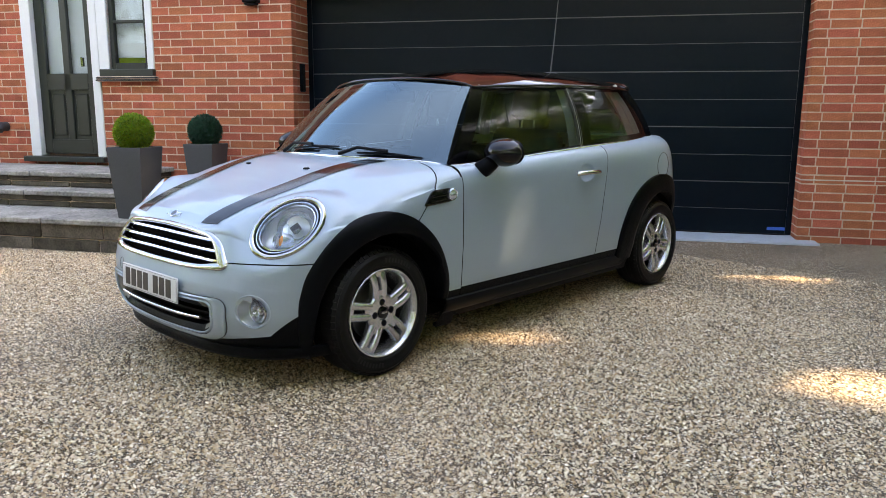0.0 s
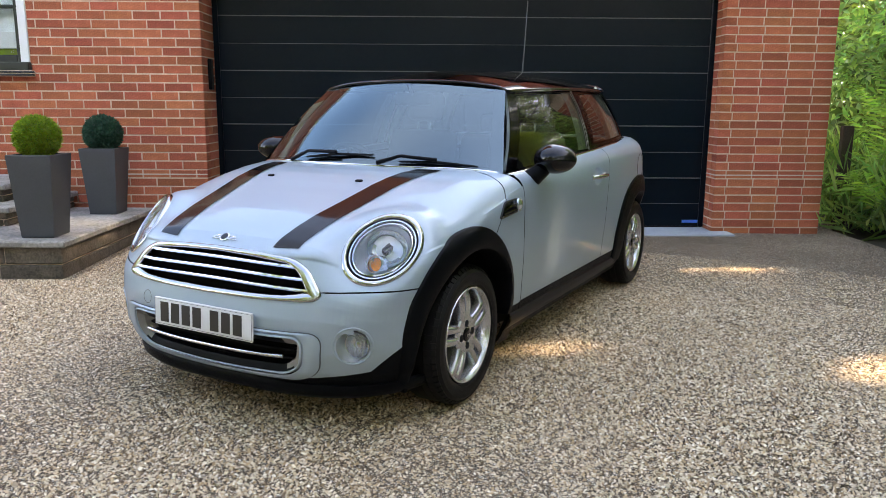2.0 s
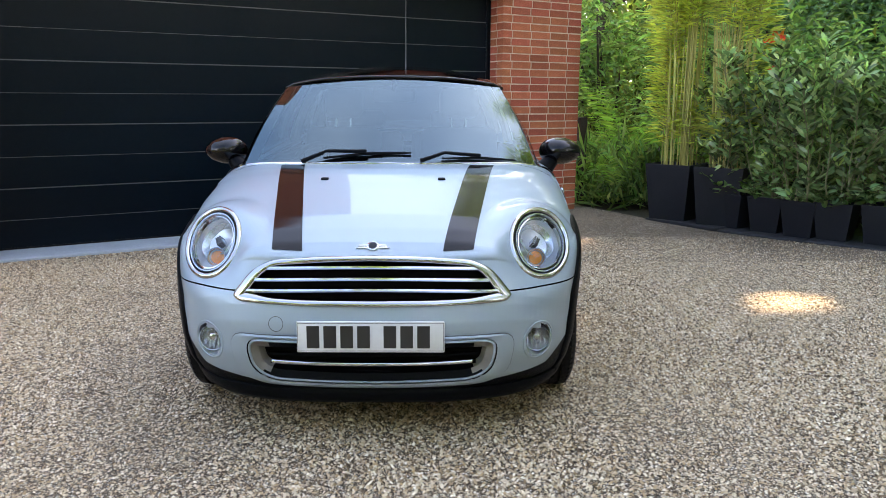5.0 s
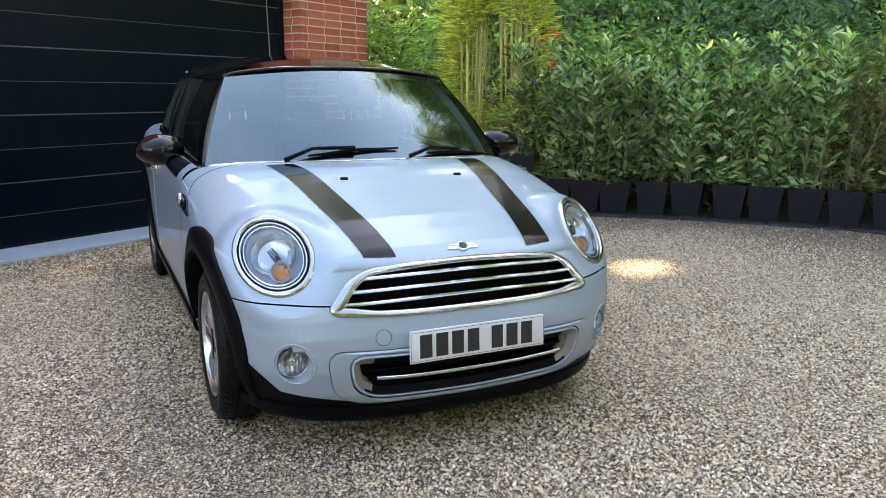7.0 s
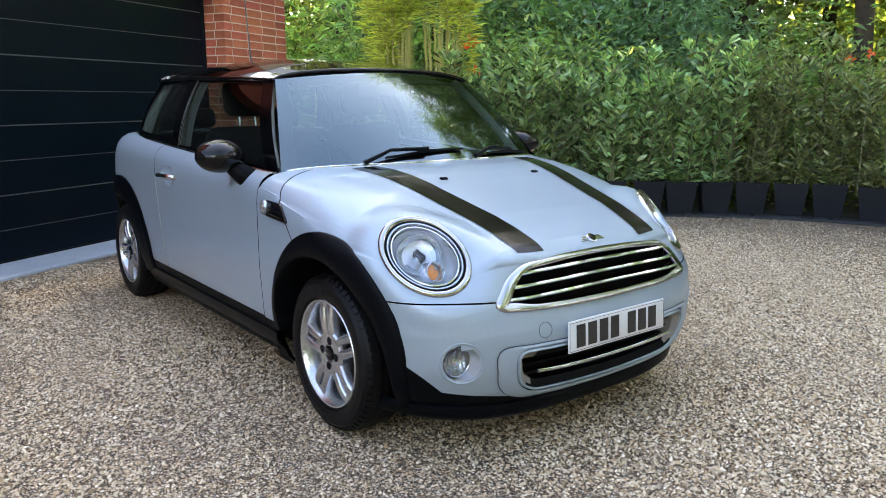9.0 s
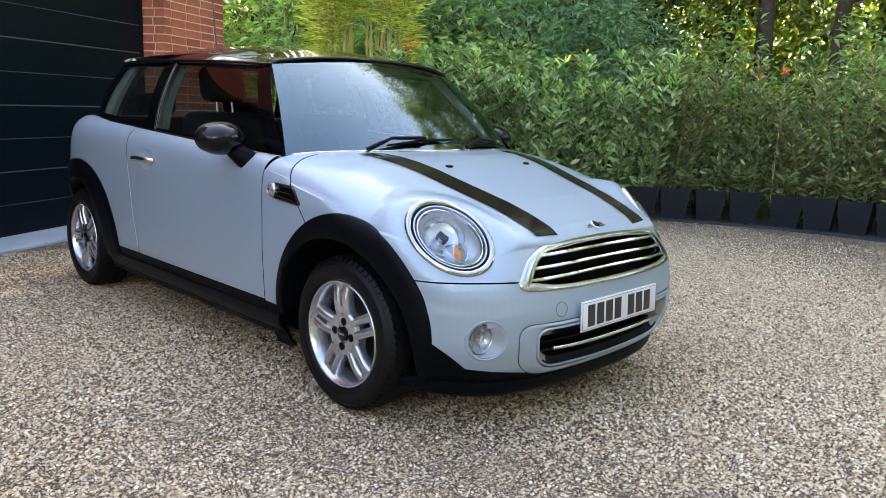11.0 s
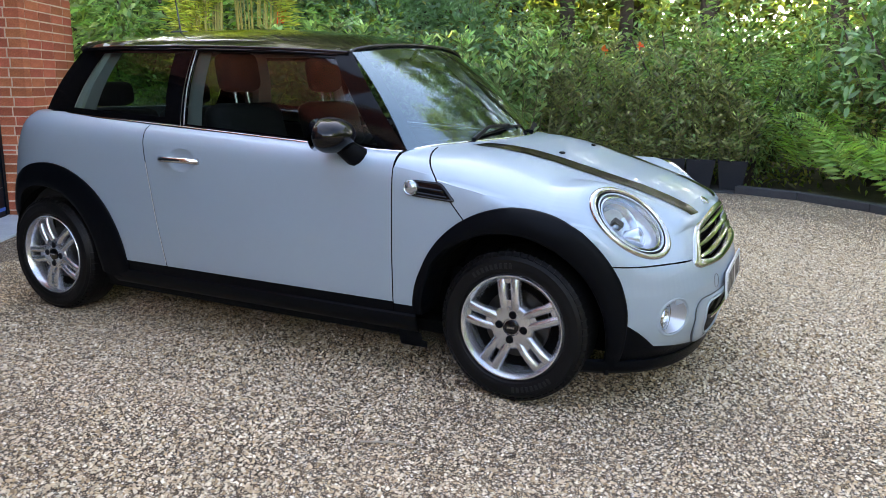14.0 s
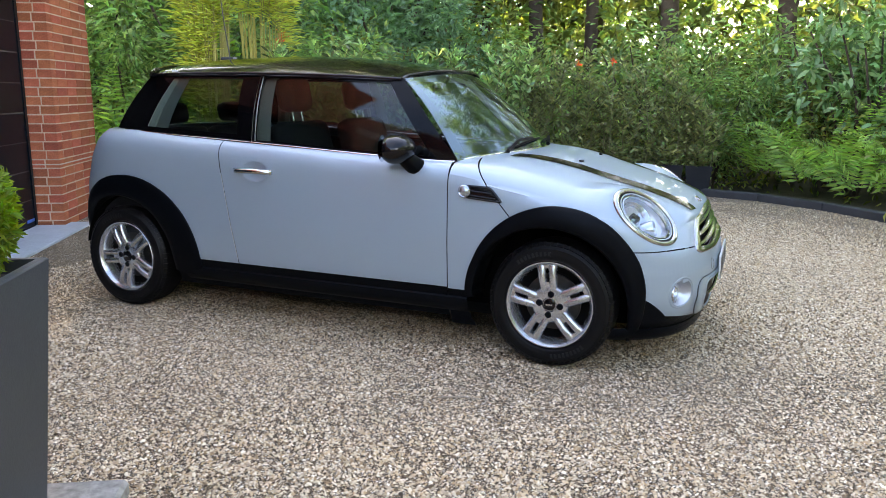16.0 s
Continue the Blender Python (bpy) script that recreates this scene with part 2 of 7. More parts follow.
M_DOORPANEL = mat("garage_black", (0.0009, 0.0044, 0.0085), rough=0.30, var=0.15, scale=3, bump=0.04, bscale=250, spec=0.13)
M_GAP = mat("panel_line", (0.060, 0.066, 0.072), rough=0.5, var=0.2)
M_BRICK = mat("red_brick", (0.355, 0.105, 0.058), rough=0.9, var=0.42, scale=9, bump=0.6, bscale=90, rand=0.26, hue=0.009, spec=0.2)
M_BRICKJ = mat("red_brick_rest", (0.355, 0.105, 0.058), rough=0.9, var=0.42, scale=9, bump=0.6, bscale=90, island=0.26, hue=0.009, spec=0.2)
M_MORTAR = mat("mortar", (0.53, 0.395, 0.305), rough=0.95, var=0.28, scale=12, bump=0.4, bscale=200, spec=0.2)
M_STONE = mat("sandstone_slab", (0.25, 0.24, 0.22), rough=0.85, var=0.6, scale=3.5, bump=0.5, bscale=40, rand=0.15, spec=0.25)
# base colour a third of the slab's, rougher and more uneven
M_RISER = mat("dark_riser", (0.085, 0.072, 0.058), rough=0.9, var=0.65, scale=7, bump=0.9, bscale=30, rand=0.4, spec=0.2)
M_SLATE = mat("grey_sill", (0.36, 0.40, 0.45), rough=0.6, var=0.15, scale=5, bump=0.15, bscale=80)
M_WHITE = mat("white_frame", (0.62, 0.65, 0.68), rough=0.45, var=0.04)
M_OLIVE = mat("olive_door", (0.014, 0.020, 0.018), rough=0.4, var=0.1, scale=4)
M_OBSCURE = glass_mat("frosted_glass", (0.8, 0.85, 0.85), gloss_rough=0.18, ior=1.5)
M_WINGLASS = glass_mat("window_glass", (0.84, 0.88, 0.87), ior=1.5)
M_POT = mat("grey_planter", (0.038, 0.044, 0.052), rough=0.55, var=0.15, scale=6, bump=0.08, bscale=200)
M_BLACKPOT = mat("black_planter", (0.010, 0.012, 0.017), rough=0.5, var=0.2, scale=6, spec=0.3)
M_SOIL = mat("soil", (0.03, 0.022, 0.015), rough=0.95, var=0.4, scale=14, bump=0.6, bscale=60)
M_LITTER = mat("leaf_litter", (0.045, 0.04, 0.02), rough=0.95, var=0.6, scale=5, bump=0.7, bscale=35)
M_SLEEPER = mat("black_edging", (0.018, 0.02, 0.024), rough=0.7, var=0.3, scale=7, bump=0.3, bscale=60)
M_BARK = mat("bark", (0.06, 0.045, 0.032), rough=0.95, var=0.45, scale=9, bump=0.9, bscale=24)
M_TWIG = mat("dry_twig", (0.30, 0.25, 0.19), rough=0.9, var=0.3, scale=30)
M_STEM = mat("green_stem", (0.19, 0.20, 0.085), rough=0.7, var=0.3, scale=9)
M_CANE = mat("bamboo_cane", (0.36, 0.34, 0.09), rough=0.5, var=0.2, scale=9)
M_LEAF = leaf_mat("laurel_leaf", (0.25, 0.335, 0.12), (1.35, 1.55, 0.55), rough=0.3, island=0.5, hue=0.04)
M_HEDGE = leaf_mat("hedge_leaf", (0.225, 0.325, 0.155), (1.2, 1.6, 0.55), rough=0.24, island=0.75, hue=0.04, clear=0.3, rand=0.28)
M_FINE = leaf_mat("olive_leaf", (0.19, 0.22, 0.09), (1.2, 1.3, 0.5), rough=0.35, island=0.7, hue=0.05, clear=0.35, rand=0.2)
M_YOUNG = leaf_mat("young_leaf", (0.42, 0.54, 0.25), (1.25, 1.5, 0.5), rough=0.24, island=0.45, hue=0.05, clear=0.4)
M_UNDER = leaf_mat("undergrowth_leaf", (0.145, 0.165, 0.050), (1.4, 1.6, 0.5), rough=0.4, island=0.7, hue=0.05)
M_MID = leaf_mat("shrub_leaf", (0.22, 0.31, 0.135), (1.2, 1.5, 0.55), rough=0.35, island=0.6, hue=0.05)
M_WHORL = leaf_mat("rhododendron_leaf", (0.15, 0.25, 0.115), (1.2, 1.6, 0.5), rough=0.26, island=0.4, hue=0.03, clear=0.3)
M_BAMBOO = leaf_mat("bamboo_leaf", (0.50, 0.54, 0.17), (1.4, 1.45, 0.45), rough=0.5, clear=0.6)
M_FERN = leaf_mat("fern_leaf", (0.25, 0.39, 0.115), (1.35, 1.6, 0.5), rough=0.55)
M_DARKLEAF = leaf_mat("dark_leaf", (0.16, 0.25, 0.18), (1.2, 1.6, 0.6), rough=0.3)
M_WOOD = leaf_mat("woodland_leaf", (0.155, 0.19, 0.08), (1.2, 1.4, 0.5), rough=0.42, island=0.75, hue=0.04, clear=0.6)
M_BOX = leaf_mat("box_leaf", (0.16, 0.25, 0.02), (1.3, 1.4, 0.4), rough=0.5)
M_BOXDARK = leaf_mat("box_leaf_dark", (0.018, 0.075, 0.055), (1.0, 1.2, 0.8), rough=0.5)
M_FLOWER = leaf_mat("orange_petal", (0.85, 0.17, 0.05), (1.2, 0.9, 0.5))
M_GRAVEL = gravel_mat()

# ---- builders ----


def finish(name, bm, material, smooth=None):
    me = bpy.data.meshes.new(name)
    bm.to_mesh(me)
    bm.free()
    me.materials.append(material)
    if smooth is not None:
        me.shade_smooth()
        me.set_sharp_from_angle(angle=radians(smooth))
    return me


def thing(name, label, category, m=None, group="", kind=""):
    """An empty that carries parts."""
    ob = new(name)
    ob.empty_display_size = 0.1
    if m is not None:
        ob.matrix_basis = m
    return tagged(ob, label, category, group, kind)


def part(name, bm, material, parent, label="", smooth=None, m=None):
    """One mesh object under a thing or under a part."""
    ob = new(name, finish(name, bm, material, smooth))
    ob.parent = parent
    if m is not None:
        ob.matrix_basis = m
    return tagged(ob, label)


def solo(name, bm, material, label, category="", group="", kind="", smooth=None, m=None):
    ob = new(name, finish(name, bm, material, smooth))
    if m is not None:
        ob.matrix_basis = m
    return tagged(ob, label, category, group, kind)


def box(bm, x0, y0, z0, x1, y1, z1, bevel=0.0, seg=1, m=None):
    """A box with rounded edges, added to bm."""
    vs = [bm.verts.new((x, y, z)) for z in (z0, z1) for y in (y0, y1) for x in (x0, x1)]
    fs = [bm.faces.new([vs[i] for i in q]) for q in ((0, 2, 3, 1), (4, 5, 7, 6), (0, 1, 5, 4), (2, 6, 7, 3), (0, 4, 6, 2), (1, 3, 7, 5))]
    if bevel:
        es = list({e for f in fs for e in f.edges})
        r = bmesh.ops.bevel(bm, geom=es, offset=bevel, segments=seg, profile=0.5, affect="EDGES")
        vs = list({v for f in r["faces"] for v in f.verts})
    if m is not None:
        bmesh.ops.transform(bm, matrix=m, verts=vs)
    return vs


def grid(bm, rows, closed=False, flip=False):
    """Quads over rows of points."""
    vr = [[bm.verts.new(p) for p in r] for r in rows]
    for a, b in zip(vr, vr[1:]):
        n = len(a)
        for i in range(n if closed else n - 1):
            q = [a[i], a[(i + 1) % n], b[(i + 1) % n], b[i]]
            if flip:
                q.reverse()
            bm.faces.new(q)
    return vr


def tube(bm, pts, radii, n=8, cap=True):
    """A round bar along points; radii: one or one each."""
    pts = [Vector(p) for p in pts]
    if not hasattr(radii, "__len__"):
        radii = [radii] * len(pts)
    rows, ref = [], Vector((0, 0, 1))
    for i, p in enumerate(pts):
        d = (pts[min(i + 1, len(pts) - 1)] - pts[max(i - 1, 0)]).normalized()
        if abs(d.dot(ref)) > 0.95:
            ref = Vector((1, 0, 0)) if abs(d.x) < 0.9 else Vector((0, 1, 0))
        s = d.cross(ref).normalized()
        u = s.cross(d)
        rows.append([p + (s * math.cos(a) + u * math.sin(a)) * radii[i] for a in (2 * math.pi * k / n for k in range(n))])
    vr = grid(bm, rows, closed=True, flip=True)
    if cap:
        bm.faces.new(vr[0])
        bm.faces.new(list(reversed(vr[-1])))


def lathe(bm, prof, n=32, axis="x", at=(0, 0, 0)):
    """prof: (along, radius) turned round an axis."""
    at = Vector(at)
    rows = []
    for a, r in prof:
        ring = []
        for k in range(n):
            c, s = math.cos(2 * math.pi * k / n) * r, math.sin(2 * math.pi * k / n) * r
            ring.append(at + Vector({"x": (a, c, s), "y": (s, a, c), "z": (c, s, a)}[axis]))
        rows.append(ring)
    return grid(bm, rows, closed=True)


def tab(rows, v):
    return float(np.interp(v, [r[0] for r in rows], [r[1] for r in rows]))


def smooth_step(a, b, v):
    t = min(max((v - a) / (b - a), 0), 1)
    return t * t * (3 - 2 * t)

# ---- the setting ----
HOUSE = pose(0.977, 3.522, 0, 0, 0, 29.88)     # local x along the front wall, local y into the house
HINV = HOUSE.inverted()


def ground_z(x, y):
    p = HINV @ Vector((x, y, 0))
    z = 0.018 * smooth_step(-1.9, -0.1, p.y) + 0.03 * smooth_step(2.5, 5.0, x)
    return 0.006 + z + 0.005 * noise.noise((x * 0.9, y * 0.9, 0.3))


EDGE = [(1.9, 4.5), (2.45, 3.45), (2.95, 2.75), (3.5, 2.15), (4.1, 1.6), (4.65, 1.0), (5.1, 0.5), (5.45, -0.1), (5.62, -0.8), (5.7, -1.45), (5.5, -2.1), (5.0, -2.75), (4.4, -3.3), (3.6, -4.1), (3.0, -5.0), (2.6, -7.0)]

bm = bmesh.new()
rings = [0, 2, 4, 7, 12, 20, 40, 90, 300, 1500]
rows = []
for r in rings[1:]:
    rows.append([(r * math.cos(a) + 1, r * math.sin(a), -0.035 - (0.0 if r < 60 else 0.4)) for a in (2 * math.pi * k / 48 for k in range(48))])
vr = grid(bm, rows, closed=True)
c = bm.verts.new((1, 0, -0.035))
for k in range(48):
    bm.faces.new((c, vr[0][k], vr[0][(k + 1) % 48]))
solo("ground", bm, M_LITTER, "brown woodland soil with leaf litter", "ground", kind="structure", smooth=40)

bm = bmesh.new()


def edge_x(y):
    pts = sorted(EDGE, key=lambda p: p[1])
    return float(np.interp(y, [p[1] for p in pts], [p[0] for p in pts]))


rows = []
for i in range(90):
    y = -9.0 + 15.0 * i / 89
    x1 = edge_x(y)
    rows.append([(x, y, ground_z(x, y)) for x in (-10 + (x1 + 10) * k / 60 for k in range(61))])
grid(bm, rows)
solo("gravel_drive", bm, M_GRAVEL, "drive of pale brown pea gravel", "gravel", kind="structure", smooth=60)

# garage and house walls: mortar bodies; the bricks are laid on them further down
OPEN_L, OPEN_R, DOOR_W, PIER_R, PIER_W = -4.775, 0.0, 0.40, 1.04, 0.16
COURSE, STRETCH = 0.0783, 0.2475
BRICK_TOP = 2.56
FD = (-7.90, -6.965, 0.67, 2.75)      # front door opening: u0, u1, z0, z1
WN = (-6.845, -6.315, 1.515, 2.75)      # window opening

MR = 0.004                            # joints lie this far behind the brick faces


def wall_body(name, boxes, label, material=M_MORTAR):
    bm_ = bmesh.new()
    for b in boxes:
        box(bm_, *b)
    return solo(name, bm_, material, label, "wall", kind="structure", m=HOUSE)


wall_right = wall_body("wall_right_pier", [(OPEN_R + MR, PIER_W + MR, -0.1, PIER_R - MR, 5.5, 2.8)], "red brick garage pier with pale mortar")
wall_left = wall_body("wall_house_front", [
    (-10.6, MR, -0.1, FD[0], 0.34, 3.4), (FD[0], MR, -0.1, FD[1], 0.34, FD[2]), (FD[0], MR, FD[3], WN[1], 0.34, 3.4),
    (FD[1], MR, -0.1, WN[0], 0.34, FD[3]), (WN[0], MR, -0.1, WN[1], 0.34, WN[2]), (WN[1], MR, -0.1, OPEN_L - MR, 0.34, 3.4),
    (OPEN_L - 0.34, 0.34, -0.1, OPEN_L - MR, 5.5, 3.4)], "red brick house wall with pale mortar joints")
wall_body("wall_over_garage", [(OPEN_L - MR, MR, 2.42, OPEN_R + MR, 0.34, 2.8)], "brickwork over the garage door", M_BRICKJ)
bm = bmesh.new()
box(bm, -10.6, -0.002, 2.80, OPEN_L - MR, 0.0, 3.4)
box(bm, -4.5, 0.0, 3.4, -2.0, 5.8, 4.9)
box(bm, OPEN_L - MR, 0.0, 2.8, -2.0, 5.8, 3.4)
solo("wall_upper_storey", bm, M_BRICKJ, "plain red brick upper storey of the house", "wall", kind="structure", m=HOUSE)
bm = bmesh.new()
box(bm, -10, 5.5, -0.1, PIER_R, 5.8, 2.8)
box(bm, -10.3, 0, -0.1, -10, 5.8, 3.4)
solo("wall_house_back", bm, M_MORTAR, "plain closing wall of the house", "wall", kind="structure", m=HOUSE)
bm = bmesh.new()
box(bm, -10.3, 0.0, 3.4, -4.5, 5.8, 3.55)
box(bm, -2.0, 0.0, 2.8, PIER_R, 5.8, 2.92)
solo("ceiling", bm, M_WHITE, "flat closing ceiling over the house", "ceiling", kind="structure", m=HOUSE)
bm = bmesh.new()
box(bm, -10, 0.34, 0.54, -5.12, 5.5, 0.64)
solo("floor", bm, M_OLIVE, "dark hall floor behind the front door", "floor", kind="structure", m=HOUSE)

# garage door: half-metre sections with a rib in the middle
garage = thing("garage_door", "closed black sectional garage door with ribbed panels", "garage door", HOUSE, kind="structure")
z = 0.031
for k in range(5):
    for half in range(2):
        bm = bmesh.new()
        h = 0.2524
        box(bm, OPEN_L + 0.05, DOOR_W, z + (0.004 if half == 0 else 0.002), OPEN_R - 0.05, DOOR_W + 0.04, z + h - (0.003 if half else 0.002), 0.003, 1)
        part("panel", bm, M_DOORPANEL, garage)
        bm = bmesh.new()
        box(bm, OPEN_L + 0.05, DOOR_W + 0.002, z + h - 0.004, OPEN_R - 0.05, DOOR_W + 0.03, z + h + (0.005 if half else 0.002))
        part("panel_joint", bm, M_GAP, garage, "pale line of the panel joint")
        z += h
bm = bmesh.new()
box(bm, OPEN_L, DOOR_W - 0.01, 0.05, OPEN_L + 0.05, DOOR_W + 0.08, 2.5, 0.004)
part("side_frame", bm, M_DOORPANEL, garage)
bm = bmesh.new()
box(bm, OPEN_R - 0.05, DOOR_W - 0.01, 0.05, OPEN_R, DOOR_W + 0.08, 2.5, 0.004)
part("side_frame", bm, M_DOORPANEL, garage)
bm = bmesh.new()
box(bm, OPEN_L + 0.05, DOOR_W - 0.006, 0.03, OPEN_R - 0.05, DOOR_W + 0.05, 0.060, 0.003)
part("bottom_seal", bm, M_RUBBER, garage)
bm = bmesh.new()
box(bm, -0.21, DOOR_W - 0.004, 0.092, -0.055, DOOR_W, 0.12)
part("maker_plate", bm, mat("blue_label", (0.03, 0.12, 0.5), rough=0.4), garage, "small blue label")
bm = bmesh.new()
box(bm, OPEN_L - 0.02, -0.03, -0.02, OPEN_R + 0.16, DOOR_W + 0.1, 0.046, 0.006)
solo("garage_threshold", bm, M_SLATE, "blue-grey stone threshold under the garage door", "threshold", kind="structure", m=HOUSE)
bm = bmesh.new()
box(bm, OPEN_L - 0.001, 0.16, 1.36, OPEN_L + 0.03, 0.25, 1.64, 0.01, 2)
solo("door_keypad", bm, M_PLASTIC, "black door keypad box fixed on the brick reveal", "keypad", m=HOUSE)

# front door
bm = bmesh.new()
box(bm, FD[0], -0.012, FD[2], FD[0] + 0.125, 0.12, FD[3], 0.005)
box(bm, FD[1] - 0.095, -0.012, FD[2], FD[1], 0.12, FD[3], 0.005)
box(bm, FD[0] + 0.125, -0.012, FD[3] - 0.10, FD[1] - 0.095, 0.12, FD[3], 0.005)
dframe = solo("door_1", bm, M_WHITE, "white-framed olive green front door with frosted glass", "door", kind="structure", m=HOUSE)
D0, D1, Z0 = FD[0] + 0.127, FD[1] - 0.097, FD[2]
mid = (D0 + D1) / 2
bm = bmesh.new()
for b in ((D0, Z0 + 0.03, D0 + 0.10, FD[3] - 0.1), (D1 - 0.10, Z0 + 0.03, D1, FD[3] - 0.1), (mid - 0.04, Z0 + 0.18, mid + 0.04, FD[3] - 0.1), (D0 + 0.1, Z0 + 0.03, D1 - 0.1, Z0 + 0.18), (D0 + 0.1, 1.38, D1 - 0.1, 1.553)):
    box(bm, b[0], 0.05, b[1], b[2], 0.10, b[3], 0.004)
leaf = part("door_leaf", bm, M_OLIVE, dframe, "olive green panelled leaf")
for a, b in ((D0 + 0.1, mid - 0.04), (mid + 0.04, D1 - 0.1)):
    bm = bmesh.new()
    box(bm, a - 0.005, 0.078, Z0 + 0.175, b + 0.005, 0.09, 1.385)
    box(bm, a + 0.03, 0.062, Z0 + 0.22, b - 0.03, 0.08, 1.34, 0.010)
    part("door_panel", bm, M_OLIVE, leaf)
    bm = bmesh.new()
    grid(bm, [[(x_, 0.075, z_) for x_ in (a - 0.005, b + 0.005)] for z_ in (1.548, FD[3] - 0.1)])
    part("door_pane", bm, M_OBSCURE, leaf, "frosted glass pane").visible_shadow = False
bm = bmesh.new()
box(bm, mid + 0.20, 0.02, 1.62, mid + 0.225, 0.06, 1.72, 0.006)
part("door_handle", bm, M_CHROME, leaf, "small metal handle")
bm = bmesh.new()
box(bm, FD[0] - 0.04, -0.10, FD[2] - 0.055, FD[1] + 0.04, 0.12, FD[2], 0.006)
part("door_sill", bm, M_OLIVE, dframe, "dark wooden sill")
# pale sheet added close behind the frosted panes so that they look bright
bm = bmesh.new()
box(bm, FD[0] + 0.13, 0.13, 1.45, FD[1] - 0.1, 0.14, FD[3])
solo("hall_screen", bm, M_WHITE, "pale sheet added behind the front door glass to brighten it", "blind", m=HOUSE)

# window beside it
bm = bmesh.new()
box(bm, WN[0] - 0.118, -0.013, WN[2] + 0.06, WN[0], 0.12, WN[3], 0.005)
box(bm, WN[1] - 0.075, -0.012, WN[2] + 0.06, WN[1], 0.12, WN[3], 0.005)
win = solo("window_1", bm, M_WHITE, "white-framed window with a dark green casement", "window", kind="structure", m=HOUSE)
bm = bmesh.new()
a, b, c_, d = WN[0], WN[1] - 0.075, WN[2] + 0.07, WN[3]
for q in ((a, c_, a + 0.05, d), (b - 0.05, c_, b, d), (a + 0.05, c_, b - 0.05, c_ + 0.07), (a + 0.05, 2.06, b - 0.05, 2.09)):
    box(bm, q[0], 0.03, q[1], q[2], 0.09, q[3], 0.006)
case = part("casement", bm, M_OLIVE, win, "dark green casement")
bm = bmesh.new()
grid(bm, [[(x_, 0.055, z_) for x_ in (a + 0.045, b - 0.045)] for z_ in (c_ + 0.065, d)])
part("pane", bm, M_WINGLASS, case).visible_shadow = False
bm = bmesh.new()
box(bm, WN[0] - 0.10, -0.05, WN[2], WN[1] + 0.01, 0.1, WN[2] + 0.075, 0.008)
part("window_sill", bm, M_OLIVE, win, "dark green timber sill")
bm = bmesh.new()
box(bm, WN[0] - 0.12, -0.062, WN[2] - 0.052, WN[1] + 0.04, 0.05, WN[2], 0.003)
course = part("sill_course", bm, M_MORTAR, win, "pale mortar bed of the tile course under the sill")
for k, z_ in enumerate((WN[2] - 0.046, WN[2] - 0.022)):
    for i in range(4):
        u_ = WN[0] - 0.13 + (WN[1] - WN[0] + 0.18) * i / 4
        bm = bmesh.new()
        box(bm, u_ + 0.001, -0.078 + 0.006 * k, z_, u_ + (WN[1] - WN[0] + 0.18) / 4 - 0.001, -0.03, z_ + 0.016, 0.003)
        part("sill_tile", bm, M_SLEEPER, course, "dark clay tile")
bm = bmesh.new()
box(bm, WN[0] + 0.02, 0.118, WN[2] + 0.10, WN[1] - 0.09, 0.126, WN[3], 0.003)
part("net_curtain", bm, M_NET, win, "pale net curtain behind the glass")
bm = bmesh.new()
box(bm, WN[0] + 0.05, 0.106, 1.715, WN[1] - 0.125, 0.112, 1.86, 0.002)
solo("card", bm, M_WHITE, "white card standing behind the window glass", "card", m=HOUSE)
bm = bmesh.new()
box(bm, WN[0] + 0.04, 0.096, 1.60, WN[1] - 0.12, 0.104, 1.712, 0.004)
solo("box_file", bm, M_BOX, "yellow-green box standing on the inner window sill", "box", m=HOUSE)
# wall lamp and vent
bm = bmesh.new()
box(bm, -5.25, -0.10, 2.21, -5.09, -0.002, 2.44, 0.012, 2)
box(bm, -5.23, -0.085, 2.19, -5.11, -0.015, 2.21, 0.004)
solo("wall_lamp", bm, M_PLASTIC, "dark box-shaped lamp fixed on the brick wall", "wall lamp", m=HOUSE)
bm = bmesh.new()
tube(bm, [(-8.21, 0.0, 0.985), (-8.21, -0.09, 0.98), (-8.21, -0.12, 0.95)], [0.05, 0.055, 0.05], 16)
solo("wall_vent", bm, M_SLEEPER, "dark round vent cowl on the brick wall", "vent", m=HOUSE, smooth=40)

